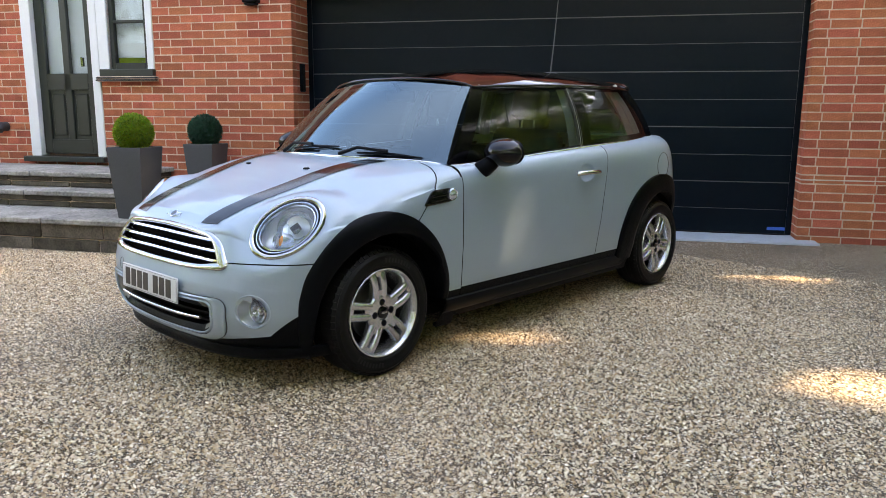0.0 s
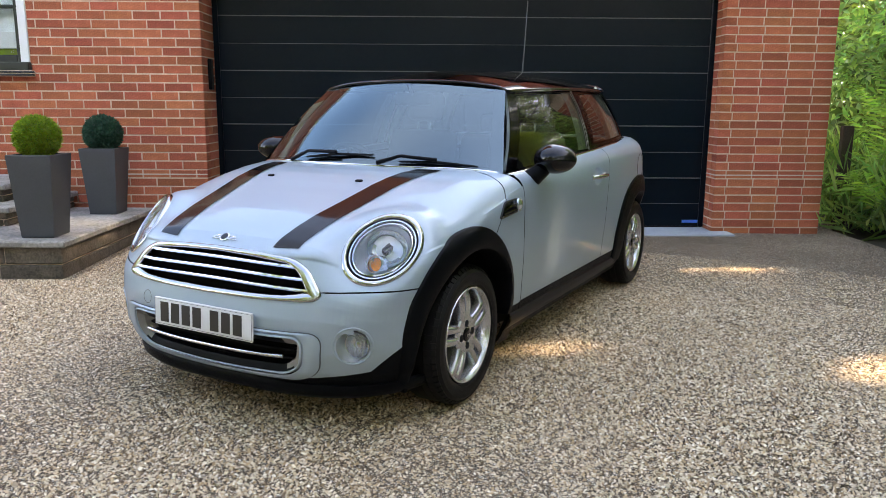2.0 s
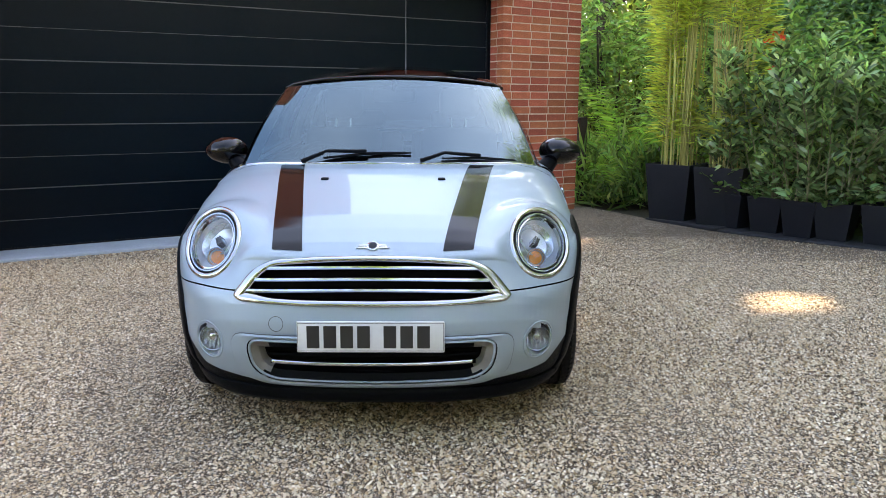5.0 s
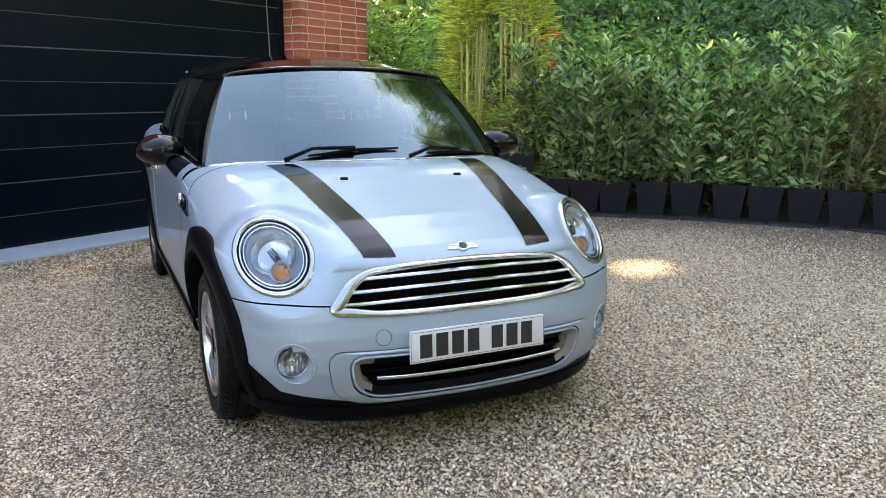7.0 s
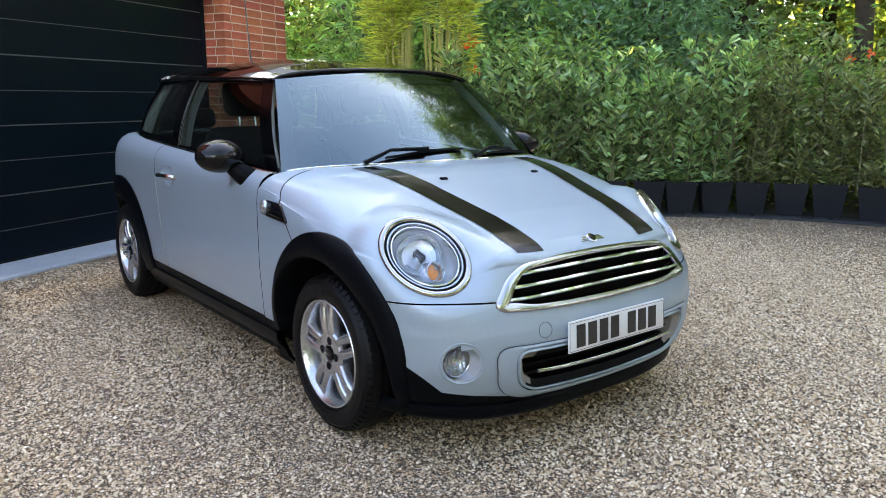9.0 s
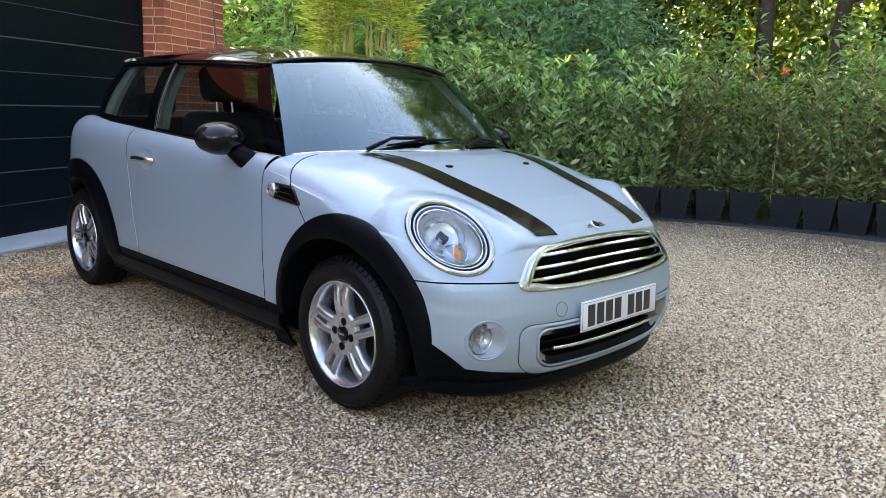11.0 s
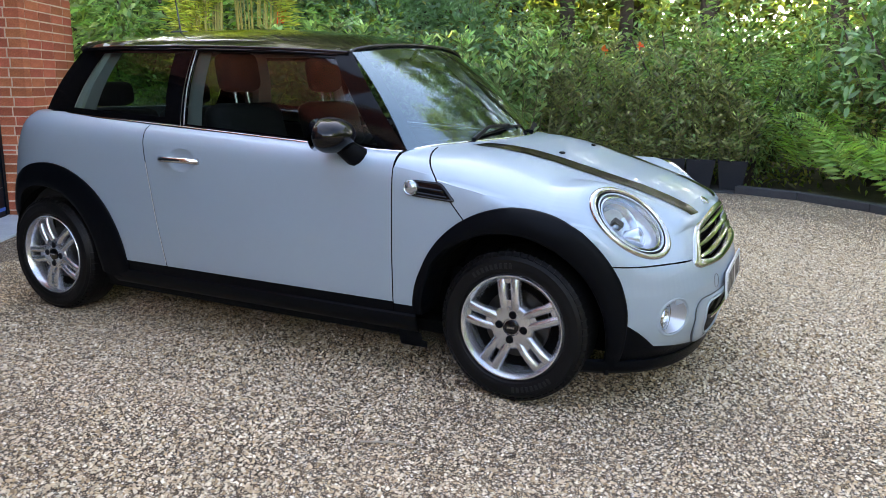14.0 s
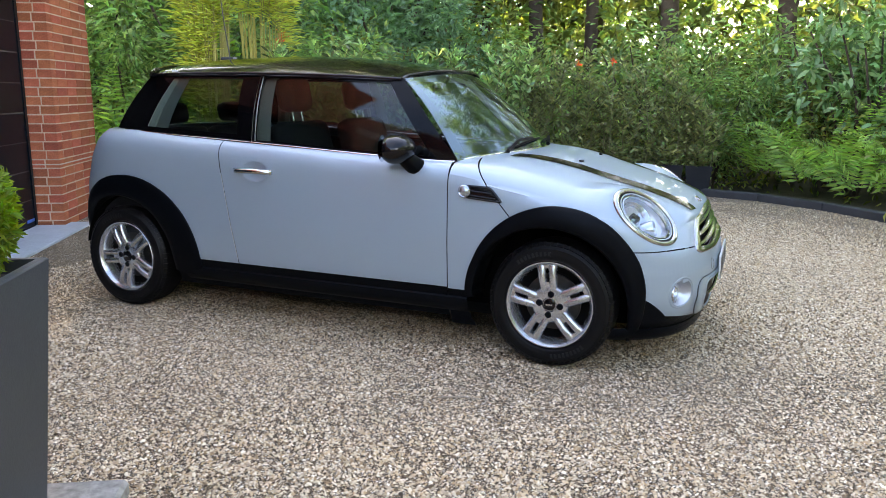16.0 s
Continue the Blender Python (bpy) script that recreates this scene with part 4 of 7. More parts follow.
# wheel arch trims
for hub_y, outer in ((-1.2335, [(-26, 0.40), (0, 0.426), (15, 0.445), (30, 0.459), (55, 0.470), (90, 0.456), (120, 0.425), (150, 0.395), (180, 0.388), (215, 0.39)]),
                     (1.2335, [(-40, 0.56), (0, 0.545), (30, 0.53), (60, 0.50), (90, 0.475), (120, 0.455), (150, 0.45), (180, 0.45), (220, 0.45)])):
    for s in (1, -1):
        bm = bmesh.new()
        rows = []
        lo, hi = (-16, 180) if hub_y < 0 else (-6, 166)
        for k in range(61):
            ang = lo + (hi - lo) * k / 60
            ca, sa = math.cos(radians(ang)), math.sin(radians(ang))
            ro, ri = tab(outer, ang), 0.362 if ang < 150 else 0.352
            row = []
            xo = None
            for f, lift in ((1.0, -0.012), (1.0, 0.007), (0.97, 0.011), (0.75, 0.014), (0.45, 0.017), (0.15, 0.018), (0.0, 0.012), (-0.06, 0.000), (-0.06, -0.16)):
                r = ri + (ro - ri) * f
                y, zz = hub_y - ca * r, 0.302 + sa * r
                x, _n = side_x(y, max(zz, 0.21), s)
                if f <= 0.15:
                    x = xo
                elif f == 0.45:
                    xo = x
                if hub_y < 0:                   # the trim sinks into the bumper at its foot
                    lift *= smooth_step(-30, -6, ang) * smooth_step(184, 150, ang) if lift > 0 else 1.0
                row.append(Vector((x + s * lift, y, zz)))
            rows.append(row)
        grid(bm, rows, flip=(s < 0))
        part("arch_trim", bm, M_PLASTIC, car, "black plastic wheel arch trim", smooth=40)
        bm = bmesh.new()
        lathe(bm, [(s * 0.74, 0.354), (s * 0.46, 0.356), (s * 0.46, 0.02)], 40, "x", (0, hub_y, 0.302))
        bmesh.ops.delete(bm, geom=[f for f in bm.faces if f.calc_center_median().z < 0.36 and abs(f.calc_center_median().x) > 0.5], context="FACES")
        bmesh.ops.delete(bm, geom=[v for v in bm.verts if v.co.z < 0.15], context="VERTS")
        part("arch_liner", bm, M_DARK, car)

# greenhouse
XB = [(-0.78, 0.722), (-0.3, 0.735), (0.4, 0.735), (0.9, 0.725), (1.2, 0.69), (1.4, 0.62)]
XG = [(-0.42, 0.552), (0.0, 0.583), (0.4, 0.585), (0.8, 0.572), (1.1, 0.545), (1.3, 0.50)]
ZG = [(-0.42, 1.312), (-0.2, 1.324), (0.1, 1.334), (0.5, 1.342), (0.9, 1.343), (1.1, 1.338), (1.3, 1.322)]


def flank(yb, yt, b, s, out=0.0):
    """A point of the cabin's flank: its y at belt and at gutter height, b up from 0 to 1."""
    xb, xg = tab(XB, yb), tab(XG, yt)
    x = xb + (xg - xb) * b + 0.022 * math.sin(math.pi * b) + out
    return Vector((s * x, yb + (yt - yb) * b, (tab(BELT, yb) + 0.004) * (1 - b) + tab(ZG, yt) * b))


def flank_patch(name, base, top, b0, b1, s, material, label="", out=0.0, thick=0.012, nu=10, nv=8, parent=car):
    bm_ = bmesh.new()
    rows_ = []
    for j in range(nv + 1):
        b = b0 + (b1 - b0) * j / nv
        rows_.append([flank(base[0] + (base[1] - base[0]) * i / nu, top[0] + (top[1] - top[0]) * i / nu, b, s, out) for i in range(nu + 1)])
    grid(bm_, rows_, flip=(s < 0))
    if thick:
        bmesh.ops.solidify(bm_, geom=bm_.faces[:], thickness=-thick)
        bmesh.ops.recalc_face_normals(bm_, faces=bm_.faces[:])
    return part(name, bm_, material, parent, label, smooth=35)


for s in (1, -1):
    flank_patch("a_pillar", (-0.775, -0.655), (-0.415, -0.325), 0, 1, s, M_GLOSS, "gloss black pillar")
    flank_patch("window_frame", (-0.655, 0.345), (-0.325, 0.375), 0.915, 1, s, M_GLOSS)
    flank_patch("window_frame", (-0.655, 0.345), (-0.325, 0.375), 0, 0.035, s, M_GLOSS)
    flank_patch("door_glass", (-0.66, 0.35), (-0.33, 0.38), 0.03, 0.92, s, M_SIDEGLASS, "tinted side window", out=-0.006, thick=0).visible_shadow = False
    flank_patch("b_pillar", (0.345, 0.375), (0.375, 0.40), 0, 1, s, M_GLOSS, "gloss black pillar")
    flank_patch("b_pillar", (0.378, 0.47), (0.403, 0.515), 0, 1, s, M_GLOSS, "gloss black pillar", out=0.001)
    flank_patch("quarter_glass", (0.46, 1.12), (0.51, 0.985), 0.03, 0.9, s, M_SIDEGLASS, "tinted rear side window", out=-0.004, thick=0).visible_shadow = False
    flank_patch("window_frame", (0.47, 1.12), (0.515, 0.985), 0.89, 1, s, M_GLOSS)
    flank_patch("window_frame", (0.47, 1.12), (0.515, 0.985), 0, 0.09, s, M_GLOSS)
    flank_patch("c_pillar", (1.12, 1.40), (0.985, 1.21), 0, 1, s, M_GLOSS, "gloss black rear pillar")
    # chrome strip along the belt
    bm = bmesh.new()
    tube(bm, [flank(y, y, 0, s, 0.006) + Vector((0, 0, -0.004)) for y in (-0.76 + 2.06 * i / 40 for i in range(41))], 0.008, 8)
    part("belt_trim", bm, M_CHROME, car, "thin chrome belt trim", smooth=60)
    # inner pillar trims, pale
    flank_patch("inner_pillar", (0.99, 1.16), (0.90, 1.01), 0.02, 0.98, s, M_TRIM, "pale inner pillar trim", out=-0.035)
    flank_patch("inner_pillar", (0.285, 0.37), (0.325, 0.40), 0.02, 0.98, s, M_TRIM, "pale inner pillar trim", out=-0.035)
    flank_patch("pillar_edge", (0.350, 0.358), (0.379, 0.387), 0.02, 0.97, s, M_TRIM, "thin grey edge strip", out=0.003, thick=0.004)
    bm = bmesh.new()
    tube(bm, [flank(0.44, 0.46, b, s, -0.05) for b in (0, 0.3, 0.6, 0.98)], 0.03, 8)
    part("inner_pillar", bm, M_TRIM, car, "pale inner pillar trim")
    bm = bmesh.new()
    tube(bm, [flank(1.12, 1.02, b, s, -0.05) for b in (0, 0.3, 0.6, 0.98)], 0.045, 8)
    part("inner_pillar", bm, M_TRIM, car, "pale inner pillar trim")
    bm = bmesh.new()
    tube(bm, [flank(-0.68, -0.33, b, s, -0.035) for b in (0, 0.3, 0.6, 0.98)], 0.022, 8)
    part("inner_pillar", bm, M_TRIM, car, "pale inner pillar trim")


def screen(s, b, shrink=1.0, out=0.0):
    s *= shrink
    lo = Vector((0.712 * s, -0.975 + 0.20 * s * s, 0.945 - 0.028 * s * s))
    hi = Vector((0.545 * s, -0.50 + 0.095 * s * s, 1.355 - 0.034 * s * s))
    p = lo.lerp(hi, b)
    n = Vector((0.25 * s, -0.66, 0.70))
    return p + n * (0.022 * math.sin(math.pi * b) + out)


bm = bmesh.new()
grid(bm, [[screen(-1 + 2 * i / 28, j / 16) for i in range(29)] for j in range(17)])
ws = part("windscreen", bm, M_GLASS, car, "windscreen", smooth=60)
ws.visible_shadow = False
bm = bmesh.new()     # black band round the glass
for (s0, s1, b0, b1) in ((-1, 1, -0.02, 0.075), (-1, 1, 0.965, 1.0), (-1, -0.915, 0.075, 0.965), (0.915, 1, 0.075, 0.965)):
    grid(bm, [[screen(s0 + (s1 - s0) * i / 20, b0 + (b1 - b0) * j / 8, out=-0.003) for i in range(21)] for j in range(9)])
part("screen_band", bm, M_GLOSS, ws, "black printed border")


def roof_pt(s, v):
    yf, yr = -0.50 + 0.095 * s * s, 1.37 - 0.17 * s * s
    y = yf + (yr - yf) * v
    w = tab(XG, y) + 0.004
    zg = tab(ZG, y) + 0.006
    crown = tab([(-0.5, 0.042), (-0.4, 0.056), (-0.2, 0.078), (0.1, 0.094), (0.4, 0.098), (0.9, 0.086), (1.43, 0.045)], y)
    return Vector((w * s, y, zg + crown * (1 - abs(s) ** 2.4) - 0.010 * smooth_step(0.965, 1.0, abs(s))))


bm = bmesh.new()
NS = 30
rows = [[roof_pt(-1 + 2 * i / NS, (j / 44) ** 1.3) for i in range(NS + 1)] for j in range(45)]
grid(bm, rows)
roof = part("roof", bm, M_ROOF, car, "gloss black roof", smooth=50)
bm = bmesh.new()
for s in (1, -1):
    tube(bm, [roof_pt(s, j / 36) + Vector((s * 0.004, 0, -0.006)) for j in range(37)], 0.011, 8)
tube(bm, [roof_pt(-1 + 2 * i / NS, 0) + Vector((0, -0.004, -0.005)) for i in range(NS + 1)], 0.009, 8)
part("roof_edge", bm, M_ROOF, roof, "rounded roof edge", smooth=60)
for s in (1, -1):
    bm = bmesh.new()
    tube(bm, [roof_pt(s, j / 36) + Vector((s * 0.013, 0, -0.014)) for j in range(1, 34)], 0.005, 6)
    part("gutter_strip", bm, M_GLOSS, roof, "thin black gutter strip", smooth=60)
bm = bmesh.new()
rows = []
for j in range(9):
    b = j / 8
    rows.append([Vector((0.60 * s, 1.62 - 0.24 * s * s, 1.02)).lerp(roof_pt(s, 1.0) + Vector((0, 0, -0.01)), b) for s in (-1 + 2 * i / 16 for i in range(17))])
grid(bm, rows, flip=True)
part("rear_window", bm, M_SIDEGLASS, car, "tinted rear window", smooth=50).visible_shadow = False
bm = bmesh.new()
tube(bm, [roof_pt(-1 + 2 * i / NS, 1.0) for i in range(NS + 1)], 0.022, 8)
part("roof_spoiler", bm, M_ROOF, roof, smooth=60)
bm = bmesh.new()
ab = roof_pt(0, (1.05 + 0.5) / 1.93)
box(bm, -0.022, 1.02, ab.z - 0.005, 0.022, 1.12, ab.z + 0.026, 0.008, 2)
tube(bm, [(0, 1.06, ab.z + 0.01), (0.0, 1.09, ab.z + 0.20), (0, 1.13, ab.z + 0.52)], [0.005, 0.004, 0.003], 6)
part("antenna", bm, M_GAP, roof, "thin grey roof antenna", smooth=40)

# ---- nose details ----


def lamp_pt(lamp, r, ang, lift=0.0):
    s, c0, ax, e1, e2 = lamp
    return c0 + e1 * math.cos(ang) * r + e2 * math.sin(ang) * r * LAMP_LONG + ax * lift


def lamp_rings(lamp, rings, n=56):
    return [[lamp_pt(lamp, r, 2 * math.pi * k / n, up) for k in range(n)] for r, up in rings]


def dish(bm_, at, axis, rings, n=32):
    """Rings of (radius, height along the axis) round a point."""
    d1 = Vector((0, 0, 1)).cross(axis).normalized()
    d2 = axis.cross(d1)
    grid(bm_, [[at + (d1 * math.cos(a) + d2 * math.sin(a)) * r + axis * up for a in (2 * math.pi * k / n for k in range(n))] for r, up in rings], closed=True)


for lamp in LAMPS:
    s, c0, ax, e1, e2 = lamp
    bm = bmesh.new()
    grid(bm, lamp_rings(lamp, ((0.1295, -0.040), (0.1290, 0.000), (0.1270, 0.006), (0.1225, 0.0105), (0.1175, 0.0115), (0.1120, 0.009), (0.1090, 0.003), (0.1080, -0.02))), closed=True)
    ring = part("headlamp", bm, M_RING, car, "oval headlamp with a chrome ring", smooth=50)
    bm = bmesh.new()
    grid(bm, lamp_rings(lamp, ((0.1090, 0.000), (0.1075, 0.0045), (0.1055, 0.0045), (0.1045, -0.010))), closed=True)
    part("lamp_seal", bm, M_PLASTIC, ring, "black inner ring", smooth=50)
    bm = bmesh.new()
    grid(bm, lamp_rings(lamp, ((0.1055, 0.000), (0.1040, 0.0055), (0.1000, 0.0055), (0.0975, -0.004))), closed=True)
    part("middle_ring", bm, M_REFLECT, ring, "grey silvered ring", smooth=50)
    bm = bmesh.new()
    grid(bm, lamp_rings(lamp, ((0.0980, -0.010), (0.0975, -0.002), (0.0945, -0.002), (0.0940, -0.014))), closed=True)
    part("bezel_gap", bm, M_PLASTIC, ring, "black gap round the bezel", smooth=50)
    bm = bmesh.new()
    grid(bm, lamp_rings(lamp, ((0.0945, -0.010), (0.0935, 0.001), (0.0905, 0.002), (0.0885, -0.014))), closed=True)
    part("inner_bezel", bm, M_CHROME, ring, "thin bright bezel", smooth=50)
    bm = bmesh.new()
    grid(bm, lamp_rings(lamp, [(0.0995 * q + 0.0001, 0.004 + 0.020 * (1 - q * q)) for q in (1, 0.85, 0.65, 0.4, 0.15, 0.0)], 48), closed=True)
    ln = part("lamp_lens", bm, M_LENS, ring, "clear lens", smooth=60)
    ln.visible_shadow = False
    bm = bmesh.new()
    grid(bm, lamp_rings(lamp, ((0.0890, -0.012), (0.086, -0.026), (0.078, -0.042), (0.050, -0.058), (0.001, -0.064)), 48), closed=True)
    part("lamp_bowl", bm, M_BOWL, ring, "pale silvered bowl", smooth=40)
    # main reflector with its rim, a cross shelf and the bulb shield
    up_ = c0 + e2 * 0.028 - e1 * 0.004 - ax * 0.034
    bm = bmesh.new()
    dish(bm, up_, ax, ((0.076, -0.030), (0.078, 0.004), (0.075, 0.007), (0.071, 0.003), (0.058, -0.018), (0.030, -0.032), (0.001, -0.035)))
    part("main_reflector", bm, M_REFLECT, ring, smooth=30)
    bm = bmesh.new()
    dish(bm, up_ - ax * 0.032, ax, ((0.015, 0.0), (0.015, 0.022), (0.011, 0.030), (0.0005, 0.032)), 20)
    part("bulb_shield", bm, M_REFLECT, ring, smooth=40)
    bm = bmesh.new()                  # upright bulb cap with two slots
    for k in (-1, 0, 1):
        box(bm, k * 0.0085 - 0.0028, -0.020, -0.026, k * 0.0085 + 0.0028, 0.020, 0.004, 0.001, m=Matrix.Translation(up_) @ Matrix((e1, e2, ax)).transposed().to_4x4())
    part("bulb_cap", bm, M_DISC, ring, "dark bulb cap")
    # the indicator's round housing with its amber bulb deep inside
    dc = c0 + e1 * 0.014 - e2 * 0.060 - ax * 0.016
    da = Vector((s * 0.02, -0.95, 0.30)).normalized()
    bm = bmesh.new()
    dish(bm, dc, da, ((0.036, -0.05), (0.0365, 0.0), (0.034, 0.004), (0.031, 0.0), (0.028, -0.016)), 28)
    part("indicator_rim", bm, M_REFLECT, ring, smooth=40)
    bm = bmesh.new()
    dish(bm, dc, da, ((0.0285, -0.010), (0.0245, -0.021)), 28)
    part("indicator_wall", bm, M_BOWL, ring, smooth=60)
    bm = bmesh.new()
    dish(bm, dc, da, ((0.0250, -0.020), (0.017, -0.015), (0.001, -0.012)), 28)
    part("indicator_dish", bm, M_AMBER, ring, "amber indicator", smooth=60)
    bm = bmesh.new()
    dish(bm, dc, da, ((0.031, 0.001), (0.020, 0.006), (0.0005, 0.008)), 28)
    part("indicator_lens", bm, M_LENS, ring, "clear lens", smooth=60).visible_shadow = False

# grille
grille = frame_ring("grille", GRILLE, 0.021, 0.008, M_RING, "chrome-framed grille with four chrome bars", flare=0.016)
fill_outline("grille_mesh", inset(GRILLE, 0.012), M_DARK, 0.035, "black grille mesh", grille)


def span_at(outline, z):
    """Half width of an outline at height z."""
    best = 0.0
    for a, b in zip(outline, outline[1:] + outline[:1]):
        if (a.y - z) * (b.y - z) <= 0 and abs(a.y - b.y) > 1e-6:
            best = max(best, abs(a.x + (b.x - a.x) * (z - a.y) / (b.y - a.y)))
    return best


for z in (0.575, 0.611, 0.649):
    half = span_at(GRILLE, z) - 0.042
    bm = bmesh.new()
    rows = []
    for i in range(41):
        x = half * (-1 + i / 20)
        zz = z + 0.010 * (1 - (x / 0.46) ** 2)
        y = front_y(x, zz) - 0.004
        rows.append([Vector((x, y + dy, zz + dz)) for dy, dz in ((0.03, 0.006), (0.004, 0.0075), (-0.003, 0.0055), (-0.006, 0.0), (-0.003, -0.0055), (0.004, -0.0075), (0.03, -0.006))])
    grid(bm, rows, flip=True)
    part("grille_bar", bm, M_CHROME, grille, smooth=40)

# lower intake and its painted surround
sur = frame_ring("intake_surround", SURROUND, 0.012, 0.003, M_PAINT, "painted raised surround", lift=0.002, parent=bumper)
bm = bmesh.new()
rows = []
so, si = SURROUND, inset(INTAKE, -0.004)
for f in (0.0, 0.12, 0.5, 0.9, 1.0):
    rows.append([Vector((a.x + (b.x - a.x) * f, front_y(a.x + (b.x - a.x) * f, a.y + (b.y - a.y) * f) - (0.009 + 0.004 * math.sin(math.pi * f)), a.y + (b.y - a.y) * f)) for a, b in zip(so, si)])
grid(bm, rows, closed=True, flip=True)
part("surround_face", bm, M_PAINT, bumper, smooth=40)
intake = frame_ring("lower_intake", INTAKE, 0.010, 0.006, M_PAINT, "lower air intake with a painted edge and chrome bar", lift=0.006, parent=car)
for cheek in (1, -1, 0):
    bm = bmesh.new()
    rows = [[Vector((p.x, front_y(p.x, p.y) + d, p.y)) for p in inset(INTAKE, o)] for o, d in ((0.006, -0.006), (0.018, 0.004), (0.036, 0.02), (0.047, 0.062))]
    grid(bm, rows, closed=True, flip=True)
    bmesh.ops.delete(bm, geom=[f for f in bm.faces if (math.copysign(1, f.calc_center_median().x) if abs(f.calc_center_median().x) > 0.36 and f.calc_center_median().z > 0.285 else 0) != cheek], context="FACES")
    part("intake_cheek" if cheek else "intake_lining", bm, M_CHEEK if cheek else M_PLASTIC, intake, "pale inner cheek" if cheek else "black lining", smooth=40)
bm = bmesh.new()
tube(bm, [Vector((p.x, front_y(p.x, p.y) - 0.003, p.y)) for p in SURROUND + SURROUND[:1]], 0.0022, 5)
part("surround_joint", bm, M_GAP, bumper)
fill_outline("intake_mesh", inset(INTAKE, 0.02), M_DARK, 0.06, "", intake)
for z in (0.28, 0.31, 0.345, 0.375, 0.395):
    bm = bmesh.new()
    half = span_at(INTAKE, z) - 0.058
    rows = []
    for i in range(25):
        x = half * (-1 + i / 12)
        y = front_y(x, z) + 0.035
        rows.append([Vector((x, y + dy, z + dz)) for dy, dz in ((0.02, 0.005), (0, 0.004), (0, -0.004), (0.02, -0.005))])
    grid(bm, rows, flip=True)
    part("intake_slat", bm, M_PLASTIC, intake)
bm = bmesh.new()
tube(bm, [Vector((x, front_y(x, 0.333) + 0.004, 0.330 - 0.007 * (1 - (x / 0.39) ** 2))) for x in (-0.355 + 0.71 * i / 30 for i in range(31))], 0.008, 8)
part("chrome_bar", bm, M_CHROME, intake, "thin chrome bar", smooth=60)

bm = bmesh.new()
rows = []
for i in range(57):
    a = math.pi / 2 * 0.80 * (-1 + i / 28)
    fx, fy = spow(math.sin(a), 2 / NF) * (1 if a > 0 else -1), spow(math.cos(a), 2 / NF)
    row = []
    for dz, out_ in ((0.214, -0.004), (0.207, 0.009), (0.192, 0.014), (0.170, 0.012), (0.152, -0.004), (0.143, -0.06)):
        row.append(Vector(((tab(HW, dz) + out_) * fx, YC + (tab(YF, max(dz, 0.20)) - out_ - YC) * fy, dz)))
    rows.append(row)
grid(bm, rows, flip=True)
bmesh.ops.recalc_face_normals(bm, faces=bm.faces[:])
part("front_splitter", bm, M_PLASTIC, bumper, "black plastic lower lip", smooth=50)

# number plate: plain bars in place of the characters
bm = bmesh.new()
py = front_y(0.0, 0.43) - 0.011
tilt = Matrix.Translation((0, py, 0.431)) @ Matrix.Rotation(radians(-3), 4, "X")
box(bm, -0.257, -0.005, -0.0555, 0.257, 0.004, 0.0555, 0.004, 2, m=tilt)
plate = part("number_plate", bm, M_PLATE, bumper, "white plate with plain dark bars", smooth=30)
bm = bmesh.new()
box(bm, -0.12, 0.004, -0.03, 0.12, 0.03, 0.03, m=tilt)
part("plate_mount", bm, M_PLASTIC, plate)
x = -0.222
for k in range(7):
    if k == 4:
        x += 0.033
    bm = bmesh.new()
    box(bm, x, -0.0065, -0.0395, x + 0.044, -0.0052, 0.0395, m=tilt)
    part("plate_bar", bm, M_PLATEBAR, plate)
    x += 0.0585
bm = bmesh.new()
for a, b in (((-0.254, -0.0495), (0.254, -0.0485)), ((-0.254, 0.0485), (0.254, 0.0495)), ((-0.254, -0.0485), (-0.253, 0.0485)), ((0.253, -0.0485), (0.254, 0.0485))):
    box(bm, a[0], -0.0058, a[1], b[0], -0.005, b[1], m=tilt)
part("plate_border", bm, M_PLATEBAR, plate)

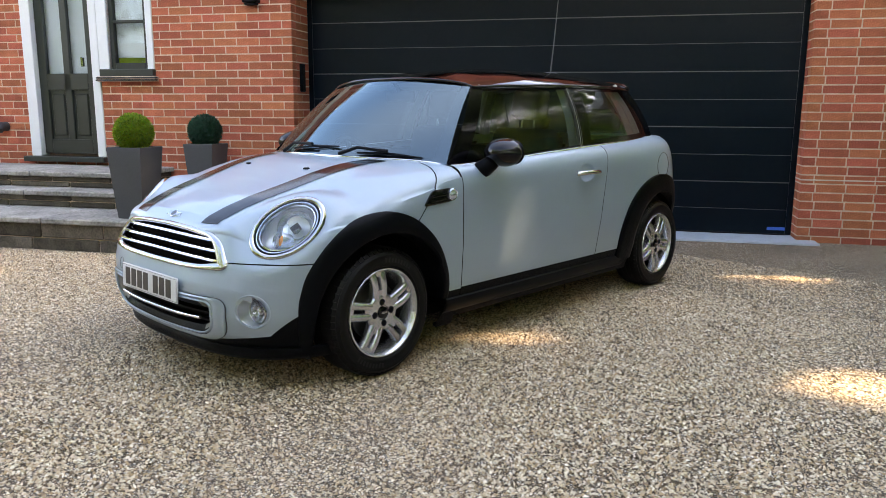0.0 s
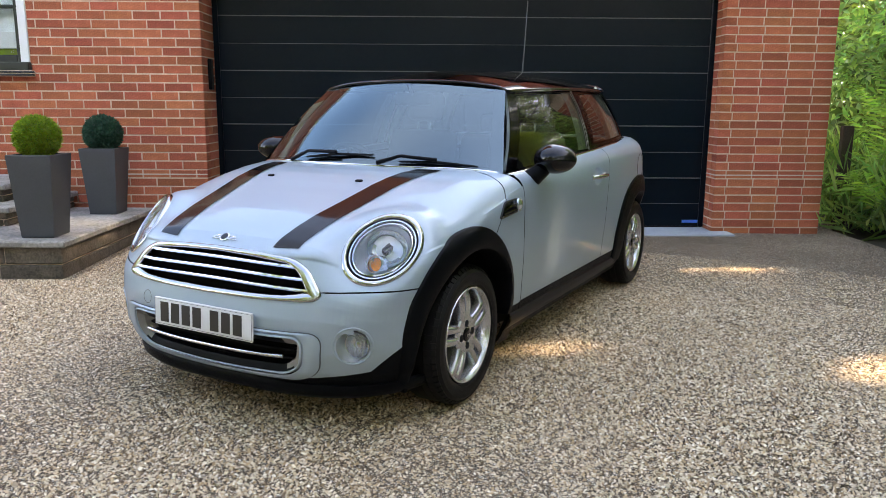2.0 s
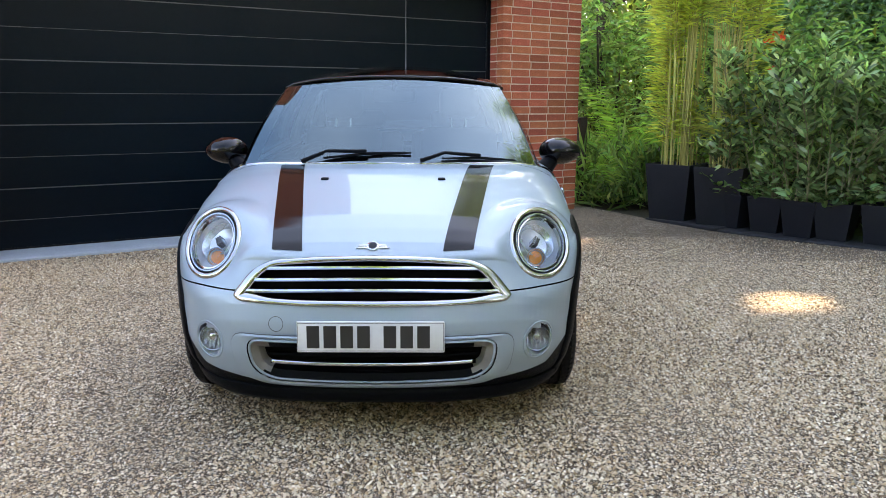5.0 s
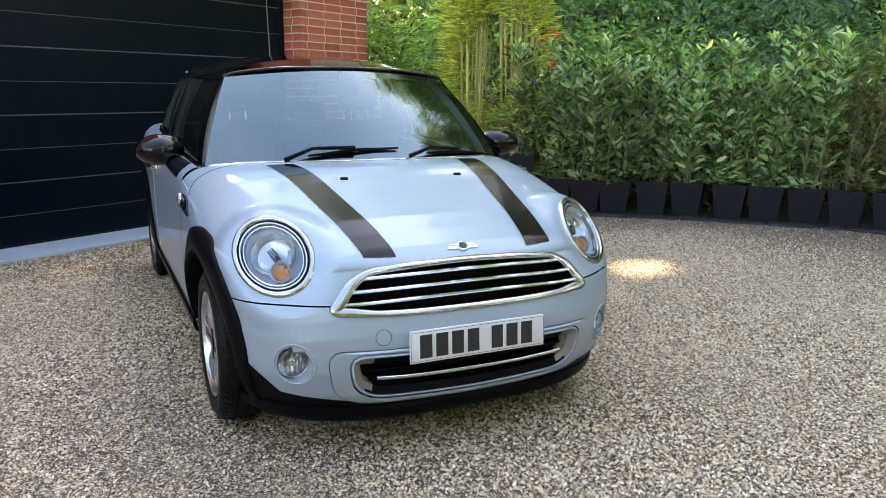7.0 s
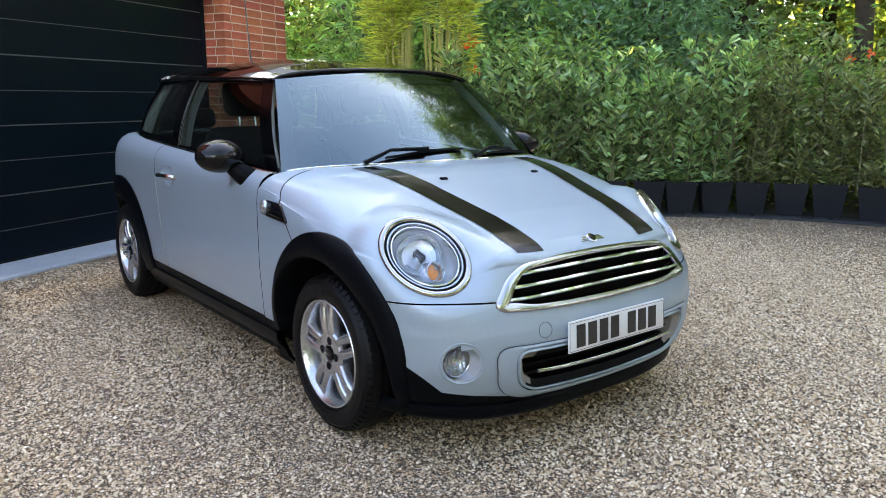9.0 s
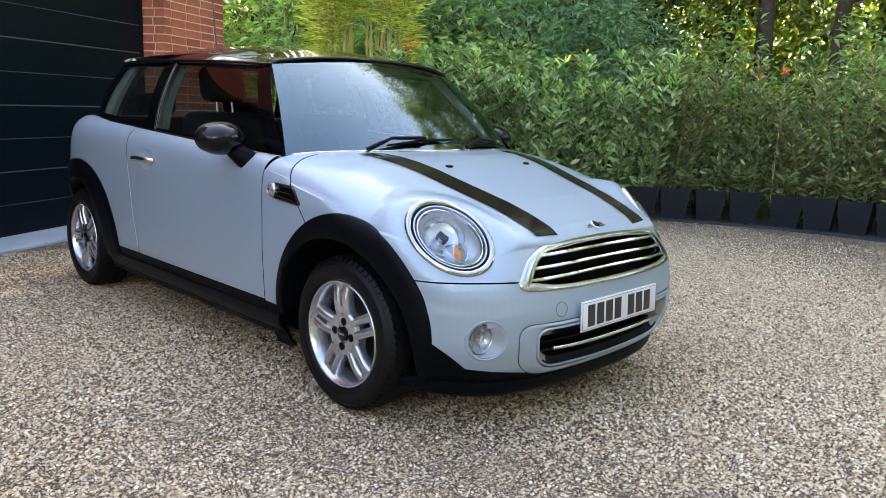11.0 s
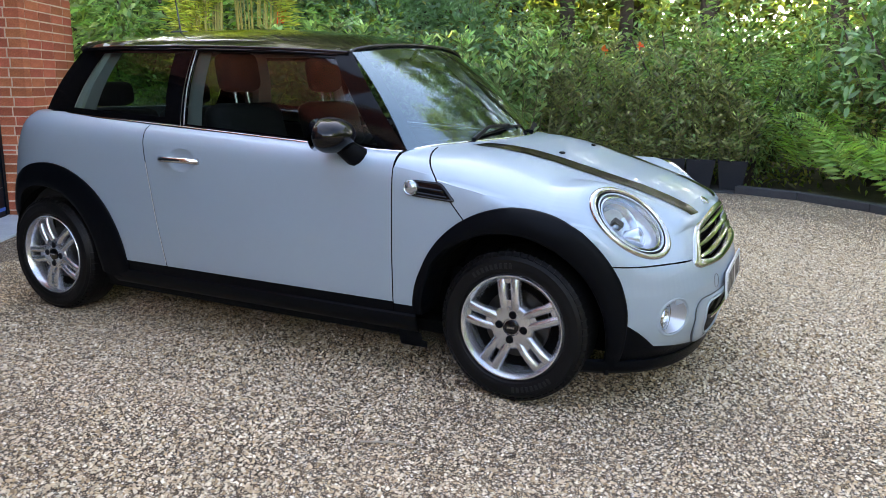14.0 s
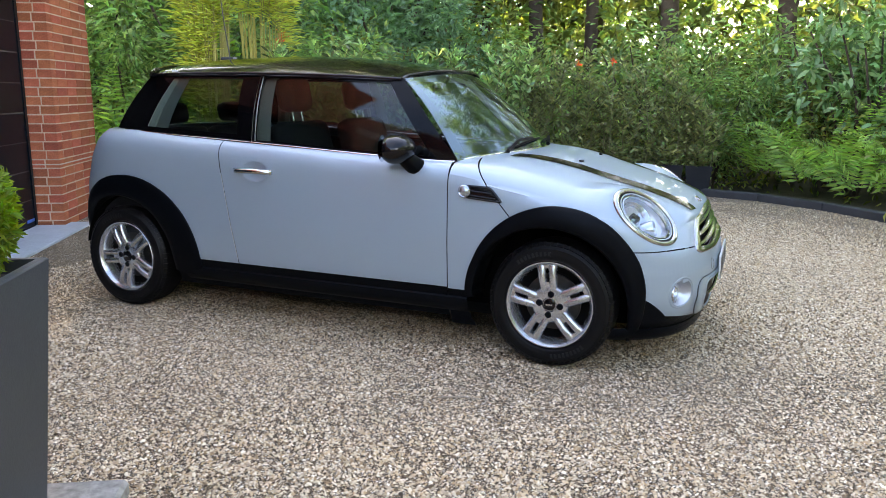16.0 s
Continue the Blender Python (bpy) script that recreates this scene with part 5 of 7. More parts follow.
# fog lamps, towing cover
for s, c0, ax in FOGS:
    e1 = Vector((0, 0, 1)).cross(ax).normalized()
    e2 = ax.cross(e1)
    fwd = Vector((s * 0.10, -0.99, 0.0)).normalized()

    def fog_rim(r, up):
        return [(lambda q: (on_body(q + ax * 0.4, -ax)[0] or q) + ax * up)(c0 + (e1 * math.cos(a) + e2 * math.sin(a)) * r) for a in (2 * math.pi * k / 36 for k in range(36))]

    bm = bmesh.new()
    grid(bm, [fog_rim(r, up) for r, up in ((0.076, -0.003), (0.073, 0.003), (0.068, 0.003), (0.063, -0.003))], closed=True)
    fog = part("fog_lamp", bm, M_PAINT, car, "round fog lamp set deep in a silver bowl", smooth=50)
    bm = bmesh.new()
    deep = c0 - fwd * 0.045
    rows = [fog_rim(0.0635, -0.002)]
    for q in (0.35, 0.7, 1.0):
        rows.append([p.lerp(deep + (e1 * math.cos(2 * math.pi * k / 36) + e2 * math.sin(2 * math.pi * k / 36)) * 0.052, q) for k, p in enumerate(rows[0])])
    grid(bm, rows, closed=True)
    part("fog_bowl", bm, M_BOWL, fog, "silver bowl", smooth=50)
    ax = fwd
    e1 = Vector((0, 0, 1)).cross(ax).normalized()
    e2 = ax.cross(e1)
    bm = bmesh.new()
    lc = c0 - fwd * 0.036 + Vector((0, 0, -0.002))
    rows = [[lc + (e1 * math.cos(a) + e2 * math.sin(a)) * r + ax * up for a in (2 * math.pi * k / 32 for k in range(32))] for r, up in ((0.050, -0.012), (0.050, 0.004), (0.048, 0.009), (0.046, 0.007), (0.044, -0.004), (0.034, -0.018), (0.018, -0.026), (0.0005, -0.028))]
    grid(bm, rows, closed=True)
    part("fog_reflector", bm, M_FOG, fog, "silvered reflector", smooth=30)
    for k in range(5):
        bm = bmesh.new()
        xk = -0.032 + 0.016 * k
        hk = math.sqrt(max(0.044 ** 2 - xk * xk, 0.0001))
        for zz in (-1, 1):
            q = lc + e1 * xk - ax * 0.006
            tube(bm, [q + e2 * (zz * hk), q + e2 * zz * hk * 0.4 - ax * 0.012, q - ax * 0.014], 0.0035, 6)
        part("fog_facet", bm, M_FOG, fog, smooth=40)
    bm = bmesh.new()
    lathe(bm, [(0.016, 0.0005), (0.015, 0.010), (0.012, 0.014), (-0.01, 0.014)], 20, "z")
    bmesh.ops.transform(bm, matrix=Matrix.Translation(lc - ax * 0.014) @ ax.to_track_quat("Z", "Y").to_matrix().to_4x4(), verts=bm.verts)
    part("fog_bulb_shield", bm, M_CHROME, fog, smooth=40)
    bm = bmesh.new()
    grid(bm, [[lc + (e1 * math.cos(a) + e2 * math.sin(a)) * r + ax * up for a in (2 * math.pi * k / 32 for k in range(32))] for r, up in ((0.047, 0.006), (0.036, 0.010), (0.018, 0.013), (0.0005, 0.014))], closed=True)
    ln = part("fog_lens", bm, M_LENS, fog, "clear lens", smooth=60)
    ln.visible_shadow = False
bm = bmesh.new()
tube(bm, [Vector((-0.335 + 0.026 * math.cos(a), front_y(-0.335 + 0.026 * math.cos(a), 0.468 + 0.026 * math.sin(a)) - 0.0002, 0.468 + 0.026 * math.sin(a))) for a in (2 * math.pi * k / 28 for k in range(29))], 0.0012, 5)
part("towing_cover", bm, M_GAP, bumper)

# bonnet badge: a plain winged roundel
bp, bn = on_body((0, -1.80, 2.0), (0, 0, -1))
bq = Matrix.Translation(bp) @ bn.to_track_quat("Z", "Y").to_matrix().to_4x4()
bm = bmesh.new()
lathe(bm, [(0.0, 0.021), (0.006, 0.021), (0.008, 0.017), (0.007, 0.0001)], 28, "z")
for s in (1, -1):
    for k in range(3):
        box(bm, s * 0.018 if s > 0 else -0.060 + 0.006 * k, -0.010 + 0.008 * k, 0, 0.060 - 0.006 * k if s > 0 else -0.018, -0.004 + 0.008 * k, 0.0045, 0.001)
bmesh.ops.transform(bm, matrix=bq, verts=bm.verts)
badge = part("bonnet_badge", bm, M_CHROME, bonnet, "chrome winged badge, plain", smooth=30)
bm = bmesh.new()
lathe(bm, [(0.0085, 0.0155), (0.009, 0.0001)], 24, "z")
bmesh.ops.transform(bm, matrix=bq, verts=bm.verts)
part("badge_centre", bm, M_GLOSS, badge)

# bonnet stripes
for s in (1, -1):
    bm = bmesh.new()
    rows = []
    for i in range(61):
        t = i / 60
        y = -1.828 + (-1.005 + 1.828) * t
        a = 0.252 + 0.128 * t
        b = 0.362 + 0.128 * t
        row = []
        for k in range(9):
            x = s * (a + (b - a) * k / 8)
            yy = y + 0.055 * (abs(x) / 0.5) ** 2
            row.append(Vector((x, yy, top_z(x, yy) + 0.003)))
        rows.append(row)
    grid(bm, rows, flip=(s < 0))
    part("bonnet_stripe", bm, M_STRIPE, bonnet, "dark bonnet stripe", smooth=60)
    bm = bmesh.new()
    p, n = on_body((s * 0.248, -1.25, 2), (0, 0, -1))
    box(bm, -0.016, -0.009, -0.003, 0.016, 0.009, 0.008, 0.004, 2, m=Matrix.Translation(p) @ n.to_track_quat("Z", "Y").to_matrix().to_4x4())
    part("washer_nozzle", bm, M_PLASTIC, bonnet, "small black washer nozzle", smooth=40)

# scuttle at the screen's foot: dark strip and chrome seal
bm = bmesh.new()
rows = []
for i in range(41):
    s = -1 + i / 20
    q = screen(s, -0.015, out=0.001)
    rows.append([q + Vector((0, -0.055 + 0.03 * s * s, -0.012)), q + Vector((0, -0.02, -0.006)), q])
grid(bm, rows, flip=True)
part("scuttle", bm, M_PLASTIC, car, smooth=40)
bm = bmesh.new()
tube(bm, [Vector((x, -0.962 + 0.19 * (x / 0.72) ** 2, top_z(x, -0.970 + 0.19 * (x / 0.72) ** 2) + 0.001)) for x in (-0.69 + 1.38 * i / 40 for i in range(41))], 0.006, 6)
part("bonnet_edge", bm, M_CHROME, bonnet, "pale edge strip", smooth=60)

# wipers
def on_screen(x, b, out=0.02):
    half = 0.712 + (0.545 - 0.712) * b
    return screen(x / half, b, out=out)


for pivot, elbow, tip0, tip1 in (((-0.40, 0.02), (-0.15, 0.125), (-0.30, 0.06), (0.105, 0.105)), ((0.15, 0.02), (0.44, 0.115), (0.25, 0.055), (0.60, 0.055))):
    bm = bmesh.new()
    tube(bm, [on_screen(*tip0, out=0.012), on_screen((tip0[0] + tip1[0]) / 2, (tip0[1] + tip1[1]) / 2 + 0.012, out=0.014), on_screen(*tip1, out=0.012)], [0.005, 0.008, 0.005], 6)
    wip = part("wiper", bm, M_PLASTIC, car, "black wiper", smooth=40)
    bm = bmesh.new()
    mid_ = ((tip0[0] + tip1[0]) / 2, (tip0[1] + tip1[1]) / 2 + 0.012)
    tube(bm, [on_screen(*pivot, out=0.02), on_screen(pivot[0] * 0.6 + mid_[0] * 0.4, pivot[1] * 0.5 + mid_[1] * 0.5 + 0.03, out=0.04), on_screen(*mid_, out=0.03)], [0.011, 0.007, 0.009], 8)
    part("wiper_arm", bm, M_PLASTIC, wip, smooth=40)

# flanks: side trim with repeater, handles, mirrors, fuel flap
for s in (1, -1):
    tri_ = resample(rounded([V2((-0.815, 0.800)), V2((-0.84, 0.771)), V2((-1.033, 0.757)), V2((-0.968, 0.828)), V2((-0.84, 0.834))], 0.022), 60)
    tri_.reverse()
    bm = bmesh.new()
    rows = []
    sgn = 1
    for o, up in ((0.0, -0.004), (0.001, 0.007), (0.006, 0.009), (0.010, 0.006)):
        rows.append([Vector((side_x(p.x, p.y, s)[0] + s * up, p.x, p.y)) for p in inset(tri_, o)])
    grid(bm, rows, closed=True, flip=(s < 0))
    bmesh.ops.recalc_face_normals(bm, faces=bm.faces[:])
    st = part("side_trim", bm, M_GLOSS, car, "black side trim with a repeater lamp", smooth=50)
    bm = bmesh.new()
    cy, cz = -0.915, 0.795
    rows = [[Vector((side_x(cy + (p.x - cy) * f, cz + (p.y - cz) * f, s)[0] + s * 0.005, cy + (p.x - cy) * f, cz + (p.y - cz) * f)) for p in inset(tri_, 0.006)] for f in (1, 0.6, 0.2, 0.001)]
    grid(bm, rows, closed=True, flip=(s < 0))
    part("trim_grille", bm, M_GLOSS, st)
    for k in range(2):
        bm = bmesh.new()
        tube(bm, [Vector((side_x(y, z_, s)[0] + s * 0.008, y, z_)) for y, z_ in ((-0.875, 0.806 - 0.020 * k), (-0.93, 0.802 - 0.021 * k), (-0.975 - 0.02 * k, 0.798 - 0.022 * k))], 0.004, 6)
        part("trim_bar", bm, M_GLOSS, st)
    bm = bmesh.new()
    sx, n_ = side_x(-0.846, 0.803, s)
    lathe(bm, [(s * 0.004, 0.029), (s * 0.014, 0.029), (s * 0.018, 0.025), (s * 0.016, 0.022), (s * 0.022, 0.012), (s * 0.023, 0.0003)], 28, "x", (sx, -0.846, 0.803))
    bmesh.ops.recalc_face_normals(bm, faces=bm.faces[:])
    part("repeater_lamp", bm, M_REFLECT, st, "round clear repeater lamp", smooth=30)
    # handle over its dished hollow
    hx, hn = side_x(0.31, 0.84, s)
    bm = bmesh.new()
    pts = []
    for i in range(13):
        t = i / 12
        y = 0.205 + 0.22 * t
        pts.append(Vector((side_x(y, 0.84, s)[0] + s * (0.004 + 0.034 * math.sin(math.pi * t) ** 0.5), y, 0.838 + 0.004 * math.sin(math.pi * t))))
    tube(bm, pts, [0.010] + [0.0130] * 11 + [0.010], 10)
    hd = part("door_handle", bm, M_CHROME, car, "chrome door handle", smooth=60)
    for y in (0.212, 0.418):
        bm = bmesh.new()
        box(bm, hx - 0.012, y - 0.014, 0.824, hx + 0.012, y + 0.014, 0.852, 0.006, 2)
        part("handle_base", bm, M_CHROME, hd, smooth=40)
    # mirror
    bm = bmesh.new()
    bmesh.ops.create_uvsphere(bm, u_segments=32, v_segments=20, radius=1.0)
    for v in bm.verts:
        q = v.co
        yy = q.y * (0.100 if q.y < 0 else 0.052)
        v.co = Vector((q.x * 0.108, yy * 1.1, q.z * 0.070 * (1 - 0.10 * q.x * s)))
    bmesh.ops.transform(bm, matrix=Matrix.Translation((s * 0.865, -0.505, 0.985)) @ Matrix.Rotation(radians(-s * 14), 4, "Z"), verts=bm.verts)
    mir = part("door_mirror", bm, M_GLOSS, car, "gloss black oval door mirror", smooth=60)
    bm = bmesh.new()
    lathe(bm, [(0.0, 0.0001), (0.0, 0.062)], 28, "y")
    for v in bm.verts:
        v.co.x *= 1.45
    bmesh.ops.transform(bm, matrix=Matrix.Translation((s * 0.868, -0.452, 0.985)) @ Matrix.Rotation(radians(-s * 14), 4, "Z"), verts=bm.verts)
    part("mirror_glass", bm, M_CHROME, mir)
    bm = bmesh.new()
    fx_ = tab(XB, -0.58)
    tube(bm, [(s * (fx_ + 0.022), -0.585, 0.885), (s * (fx_ + 0.05), -0.58, 0.90), (s * (fx_ + 0.085), -0.55, 0.935), (s * (fx_ + 0.10), -0.53, 0.965)], [0.047, 0.047, 0.038, 0.040], 12)
    part("mirror_foot", bm, M_PLASTIC, mir, "black mirror foot", smooth=50)
# pale tube drawn on the right door's rear seam as an edge highlight
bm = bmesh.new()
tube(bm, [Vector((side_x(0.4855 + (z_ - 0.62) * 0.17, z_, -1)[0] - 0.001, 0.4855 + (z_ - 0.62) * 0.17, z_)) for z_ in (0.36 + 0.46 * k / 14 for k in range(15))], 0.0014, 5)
part("door_edge_guard", bm, M_TRIM, car, "thin pale line drawn along the door edge as its highlight")
bm = bmesh.new()
tube(bm, [Vector((side_x(1.225 + 0.082 * math.cos(a), 0.835 + 0.082 * math.sin(a), 1)[0] + 0.0003, 1.225 + 0.082 * math.cos(a), 0.835 + 0.082 * math.sin(a))) for a in (2 * math.pi * k / 40 for k in range(41))], 0.0022, 5)
part("fuel_flap", bm, M_GAP, car, "round fuel flap line")

# ---- wheels ----


def wheel(x, y, s, turn):
    """Alloy wheel with five twin spokes and a grooved tyre; s: the side it faces; turn: degrees of the first spoke."""
    zc_ = 0.304
    f = x + s * 0.085
    bm_ = bmesh.new()
    lathe(bm_, [(f - s * 0.11, 0.166), (f - s * 0.045, 0.174), (f - s * 0.014, 0.182), (f - s * 0.002, 0.190), (f + s * 0.004, 0.195), (f + s * 0.005, 0.200), (f + s * 0.001, 0.2035), (f - s * 0.012, 0.205), (f - s * 0.02, 0.199), (f - s * 0.11, 0.19)], 60, "x", (0, y, zc_))
    bmesh.ops.recalc_face_normals(bm_, faces=bm_.faces[:])
    rim = part("wheel", bm_, M_ALLOY, car, "silver five-spoke alloy wheel with black tyre", smooth=35)
    bm_ = bmesh.new()
    prof = [(f - s * 0.02, 0.199), (f - s * 0.002, 0.206), (f + s * 0.007, 0.2125), (f + s * 0.008, 0.2145), (f + s * 0.0075, 0.2165), (f + s * 0.011, 0.228), (f + s * 0.012, 0.243), (f + s * 0.009, 0.2575), (f + s * 0.0095, 0.2595), (f + s * 0.007, 0.2625), (f - s * 0.003, 0.2745), (f - s * 0.017, 0.2845)]
    xx = -0.018
    for k in range(4):
        prof += [(f + s * xx, 0.2885), (f + s * (xx - 0.027), 0.2918), (f + s * (xx - 0.0275), 0.2835), (f + s * (xx - 0.0335), 0.2835)]
        xx -= 0.034
    prof += [(f - s * 0.166, 0.284), (f - s * 0.172, 0.26), (f - s * 0.165, 0.21), (f - s * 0.15, 0.20)]
    lathe(bm_, prof, 72, "x", (0, y, zc_))
    bmesh.ops.recalc_face_normals(bm_, faces=bm_.faces[:])
    tyre = part("tyre", bm_, M_RUBBER, rim, "black tyre with grooved tread", smooth=28)
    bm_ = bmesh.new()      # shoulder blocks, parted by narrow cuts
    for k in range(62):
        a = 2 * math.pi * k / 62
        m_ = Matrix.Translation((f, y, zc_)) @ Matrix.Rotation(a, 4, "X")
        vs_ = [bm_.verts.new(m_ @ Vector((s * dx, dr, dt))) for dt in (-0.0105, 0.0105) for dx, dr in ((-0.002, 0.268), (0.0005, 0.2755), (-0.012, 0.2875), (-0.046, 0.2932), (-0.046, 0.270))]
        bm_.faces.new(vs_[:5]), bm_.faces.new(vs_[5:][::-1])
        for q in range(5):
            bm_.faces.new((vs_[q], vs_[q + 5], vs_[(q + 1) % 5 + 5], vs_[(q + 1) % 5]))
    bmesh.ops.recalc_face_normals(bm_, faces=bm_.faces[:])
    part("tread_block", bm_, M_RUBBER, tyre)
    bm_ = bmesh.new()
    box(bm_, -0.0016, -0.010, -0.0055, 0.0016, 0.010, 0.0055)
    mark = None
    for a0 in (52, 228):
        for k in range(9):
            a = radians(a0 + 4.6 * k)
            m_ = Matrix.Translation((f + s * 0.0105, y + math.cos(a) * 0.2375, zc_ + math.sin(a) * 0.2375)) @ Matrix.Rotation(a, 4, "X")
            if mark is None:
                mark = ob = part("sidewall_mark", bm_, M_TYREMARK, tyre, "raised bar of lettering, plain")
            else:
                ob = new("sidewall_mark", mark.data)
                ob.parent = tyre
            ob.matrix_basis = m_
    # spokes
    for k in range(5):
        a = 2 * math.pi * k / 5 + radians(turn)
        er, et = Vector((0, math.cos(a), math.sin(a))), Vector((0, -math.sin(a), math.cos(a)))
        c_ = Vector((0, y, zc_))
        bm_ = bmesh.new()
        for side_ in (1, -1):
            rows_ = []
            for r, off, wd, xo, th in ((0.044, 0.0190, 0.0185, -0.012, 0.04), (0.068, 0.0215, 0.0180, -0.006, 0.04), (0.095, 0.0235, 0.0174, -0.002, 0.038), (0.125, 0.0250, 0.0172, 0.000, 0.036), (0.155, 0.0252, 0.0178, -0.002, 0.036), (0.176, 0.0256, 0.0200, -0.007, 0.036), (0.190, 0.0262, 0.0250, -0.011, 0.036)):
                mid__ = c_ + er * r + et * side_ * off + Vector((f + s * xo, 0, 0))
                rows_.append([mid__ + et * dx * wd + Vector((s * dz, 0, 0)) for dx, dz in ((-1, -th), (-1, -0.013), (-0.86, -0.0065), (-0.55, -0.0015), (0, 0.0005), (0.55, -0.0015), (0.86, -0.0065), (1, -0.013), (1, -th))])
            grid(bm_, rows_, flip=(s > 0))
        # webs that join the pair at hub and rim
        for r0, r1 in ((0.04, 0.104), (0.168, 0.190)):
            ps = []
            for r in (r0, r1):
                for e in (-0.02, 0.02):
                    ps.append(c_ + er * r + et * e + Vector((f - s * 0.010, 0, 0)))
            vs_ = [bm_.verts.new(p) for p in ps]
            bm_.faces.new((vs_[0], vs_[1], vs_[3], vs_[2]))
        bmesh.ops.recalc_face_normals(bm_, faces=bm_.faces[:])
        part("spoke", bm_, M_ALLOY, rim, smooth=40)
    bm_ = bmesh.new()
    lathe(bm_, [(f - s * 0.05, 0.086), (f - s * 0.016, 0.085), (f - s * 0.009, 0.079), (f - s * 0.007, 0.070), (f - s * 0.008, 0.034), (f - s * 0.012, 0.031), (f - s * 0.012, 0.0003)], 36, "x", (0, y, zc_))
    bmesh.ops.recalc_face_normals(bm_, faces=bm_.faces[:])
    part("hub", bm_, M_ALLOY, rim, smooth=35)
    bm_ = bmesh.new()
    lathe(bm_, [(f - s * 0.016, 0.0275), (f - s * 0.005, 0.0275), (f - s * 0.003, 0.024), (f - s * 0.002, 0.0003)], 28, "x", (0, y, zc_))
    bmesh.ops.recalc_face_normals(bm_, faces=bm_.faces[:])
    part("centre_cap", bm_, M_GLOSS, rim, "black centre cap", smooth=35)
    bm_ = bmesh.new()
    for k in range(4):
        box(bm_, f - s * 0.001 - 0.0006, y - 0.014 + 0.008 * k, zc_ - 0.004, f - s * 0.001 + 0.0006, y - 0.009 + 0.008 * k, zc_ + 0.004)
    part("cap_mark", bm_, M_ALLOY, rim, "plain pale bars")
    for k in range(4):
        a = k * math.pi / 2 + 0.10
        bm_ = bmesh.new()
        cy_, cz_ = y + math.cos(a) * 0.0485, zc_ + math.sin(a) * 0.0485
        lathe(bm_, [(f - s * 0.0065, 0.0155), (f - s * 0.0054, 0.0148), (f - s * 0.0058, 0.0105), (f - s * 0.0052, 0.0080), (f - s * 0.0060, 0.0003)], 14, "x", (0, cy_, cz_))
        bmesh.ops.recalc_face_normals(bm_, faces=bm_.faces[:])
        part("wheel_bolt", bm_, M_PLASTIC, rim, smooth=35)
    bm_ = bmesh.new()
    lathe(bm_, [(f - s * 0.079, 0.130), (f - s * 0.068, 0.130), (f - s * 0.066, 0.06), (f - s * 0.07, 0.03)], 40, "x", (0, y, zc_))
    bmesh.ops.recalc_face_normals(bm_, faces=bm_.faces[:])
    part("brake_disc", bm_, M_DISC, rim, "dull brake disc", smooth=35)
    # near-black disc behind the spokes, in place of the barrel's shade
    bm_ = bmesh.new()
    lathe(bm_, [(f - s * 0.072, 0.178), (f - s * 0.080, 0.13), (f - s * 0.080, 0.01)], 32, "x", (0, y, zc_))
    bmesh.ops.recalc_face_normals(bm_, faces=bm_.faces[:])
    part("wheel_back", bm_, M_DARK, rim)


for s, yy_, turn in ((1, -1.250, 97), (-1, -1.250, 83), (1, 1.243, 60), (-1, 1.243, 66)):
    wheel(s * 0.703, yy_, s, turn)
for s in (1, -1):
    bm = bmesh.new()
    box(bm, s * 0.60 - 0.10, -1.60, 0.15, s * 0.60 + 0.10, -1.585, 0.23, 0.004)
    part("air_deflector", bm, M_PLASTIC, car, "black deflector ahead of the wheel")

# ---- cabin ----


def seat(x, y, name="front_seat"):
    bm_ = bmesh.new()
    box(bm_, x - 0.24, y - 0.28, 0.36, x + 0.24, y + 0.24, 0.55, 0.06, 3)
    ob = part(name, bm_, M_SEAT, car, "dark cloth seat", smooth=50)
    bm_ = bmesh.new()
    box(bm_, -0.24, -0.07, 0, 0.24, 0.07, 0.62, 0.06, 3, m=Matrix.Translation((x, y + 0.22, 0.48)) @ Matrix.Rotation(radians(-16), 4, "X"))
    part("backrest", bm_, M_SEAT, ob, smooth=50)
    bm_ = bmesh.new()
    box(bm_, -0.125, -0.055, 0, 0.125, 0.055, 0.19, 0.05, 3, m=Matrix.Translation((x, y + 0.39, 1.13)) @ Matrix.Rotation(radians(-10), 4, "X"))
    part("headrest", bm_, M_SEAT, ob, smooth=50)
    for o in (-0.045, 0.045):
        bm_ = bmesh.new()
        tube(bm_, [(x + o, y + 0.375, 1.04), (x + o, y + 0.395, 1.15)], 0.007, 8)
        part("headrest_post", bm_, M_CHROME, ob, "chrome post", smooth=60)


for x in (0.36, -0.36):
    seat(x, -0.05)
for x in (0.30, -0.30):
    bm = bmesh.new()
    box(bm, x - 0.27, 0.75, 0.40, x + 0.27, 1.10, 0.58, 0.05, 3)
    rs = part("rear_seat", bm, M_SEAT, car, "dark cloth seat", smooth=50)
    bm = bmesh.new()
    box(bm, -0.27, -0.06, 0, 0.27, 0.06, 0.52, 0.05, 3, m=Matrix.Translation((x, 1.12, 0.52)) @ Matrix.Rotation(radians(-18), 4, "X"))
    part("backrest", bm, M_SEAT, rs, smooth=50)
    bm = bmesh.new()
    box(bm, -0.13, -0.05, 0, 0.13, 0.05, 0.13, 0.045, 3, m=Matrix.Translation((x, 1.28, 1.04)) @ Matrix.Rotation(radians(-10), 4, "X"))
    part("headrest", bm, M_SEAT, rs, smooth=50)
bm = bmesh.new()
rows = []
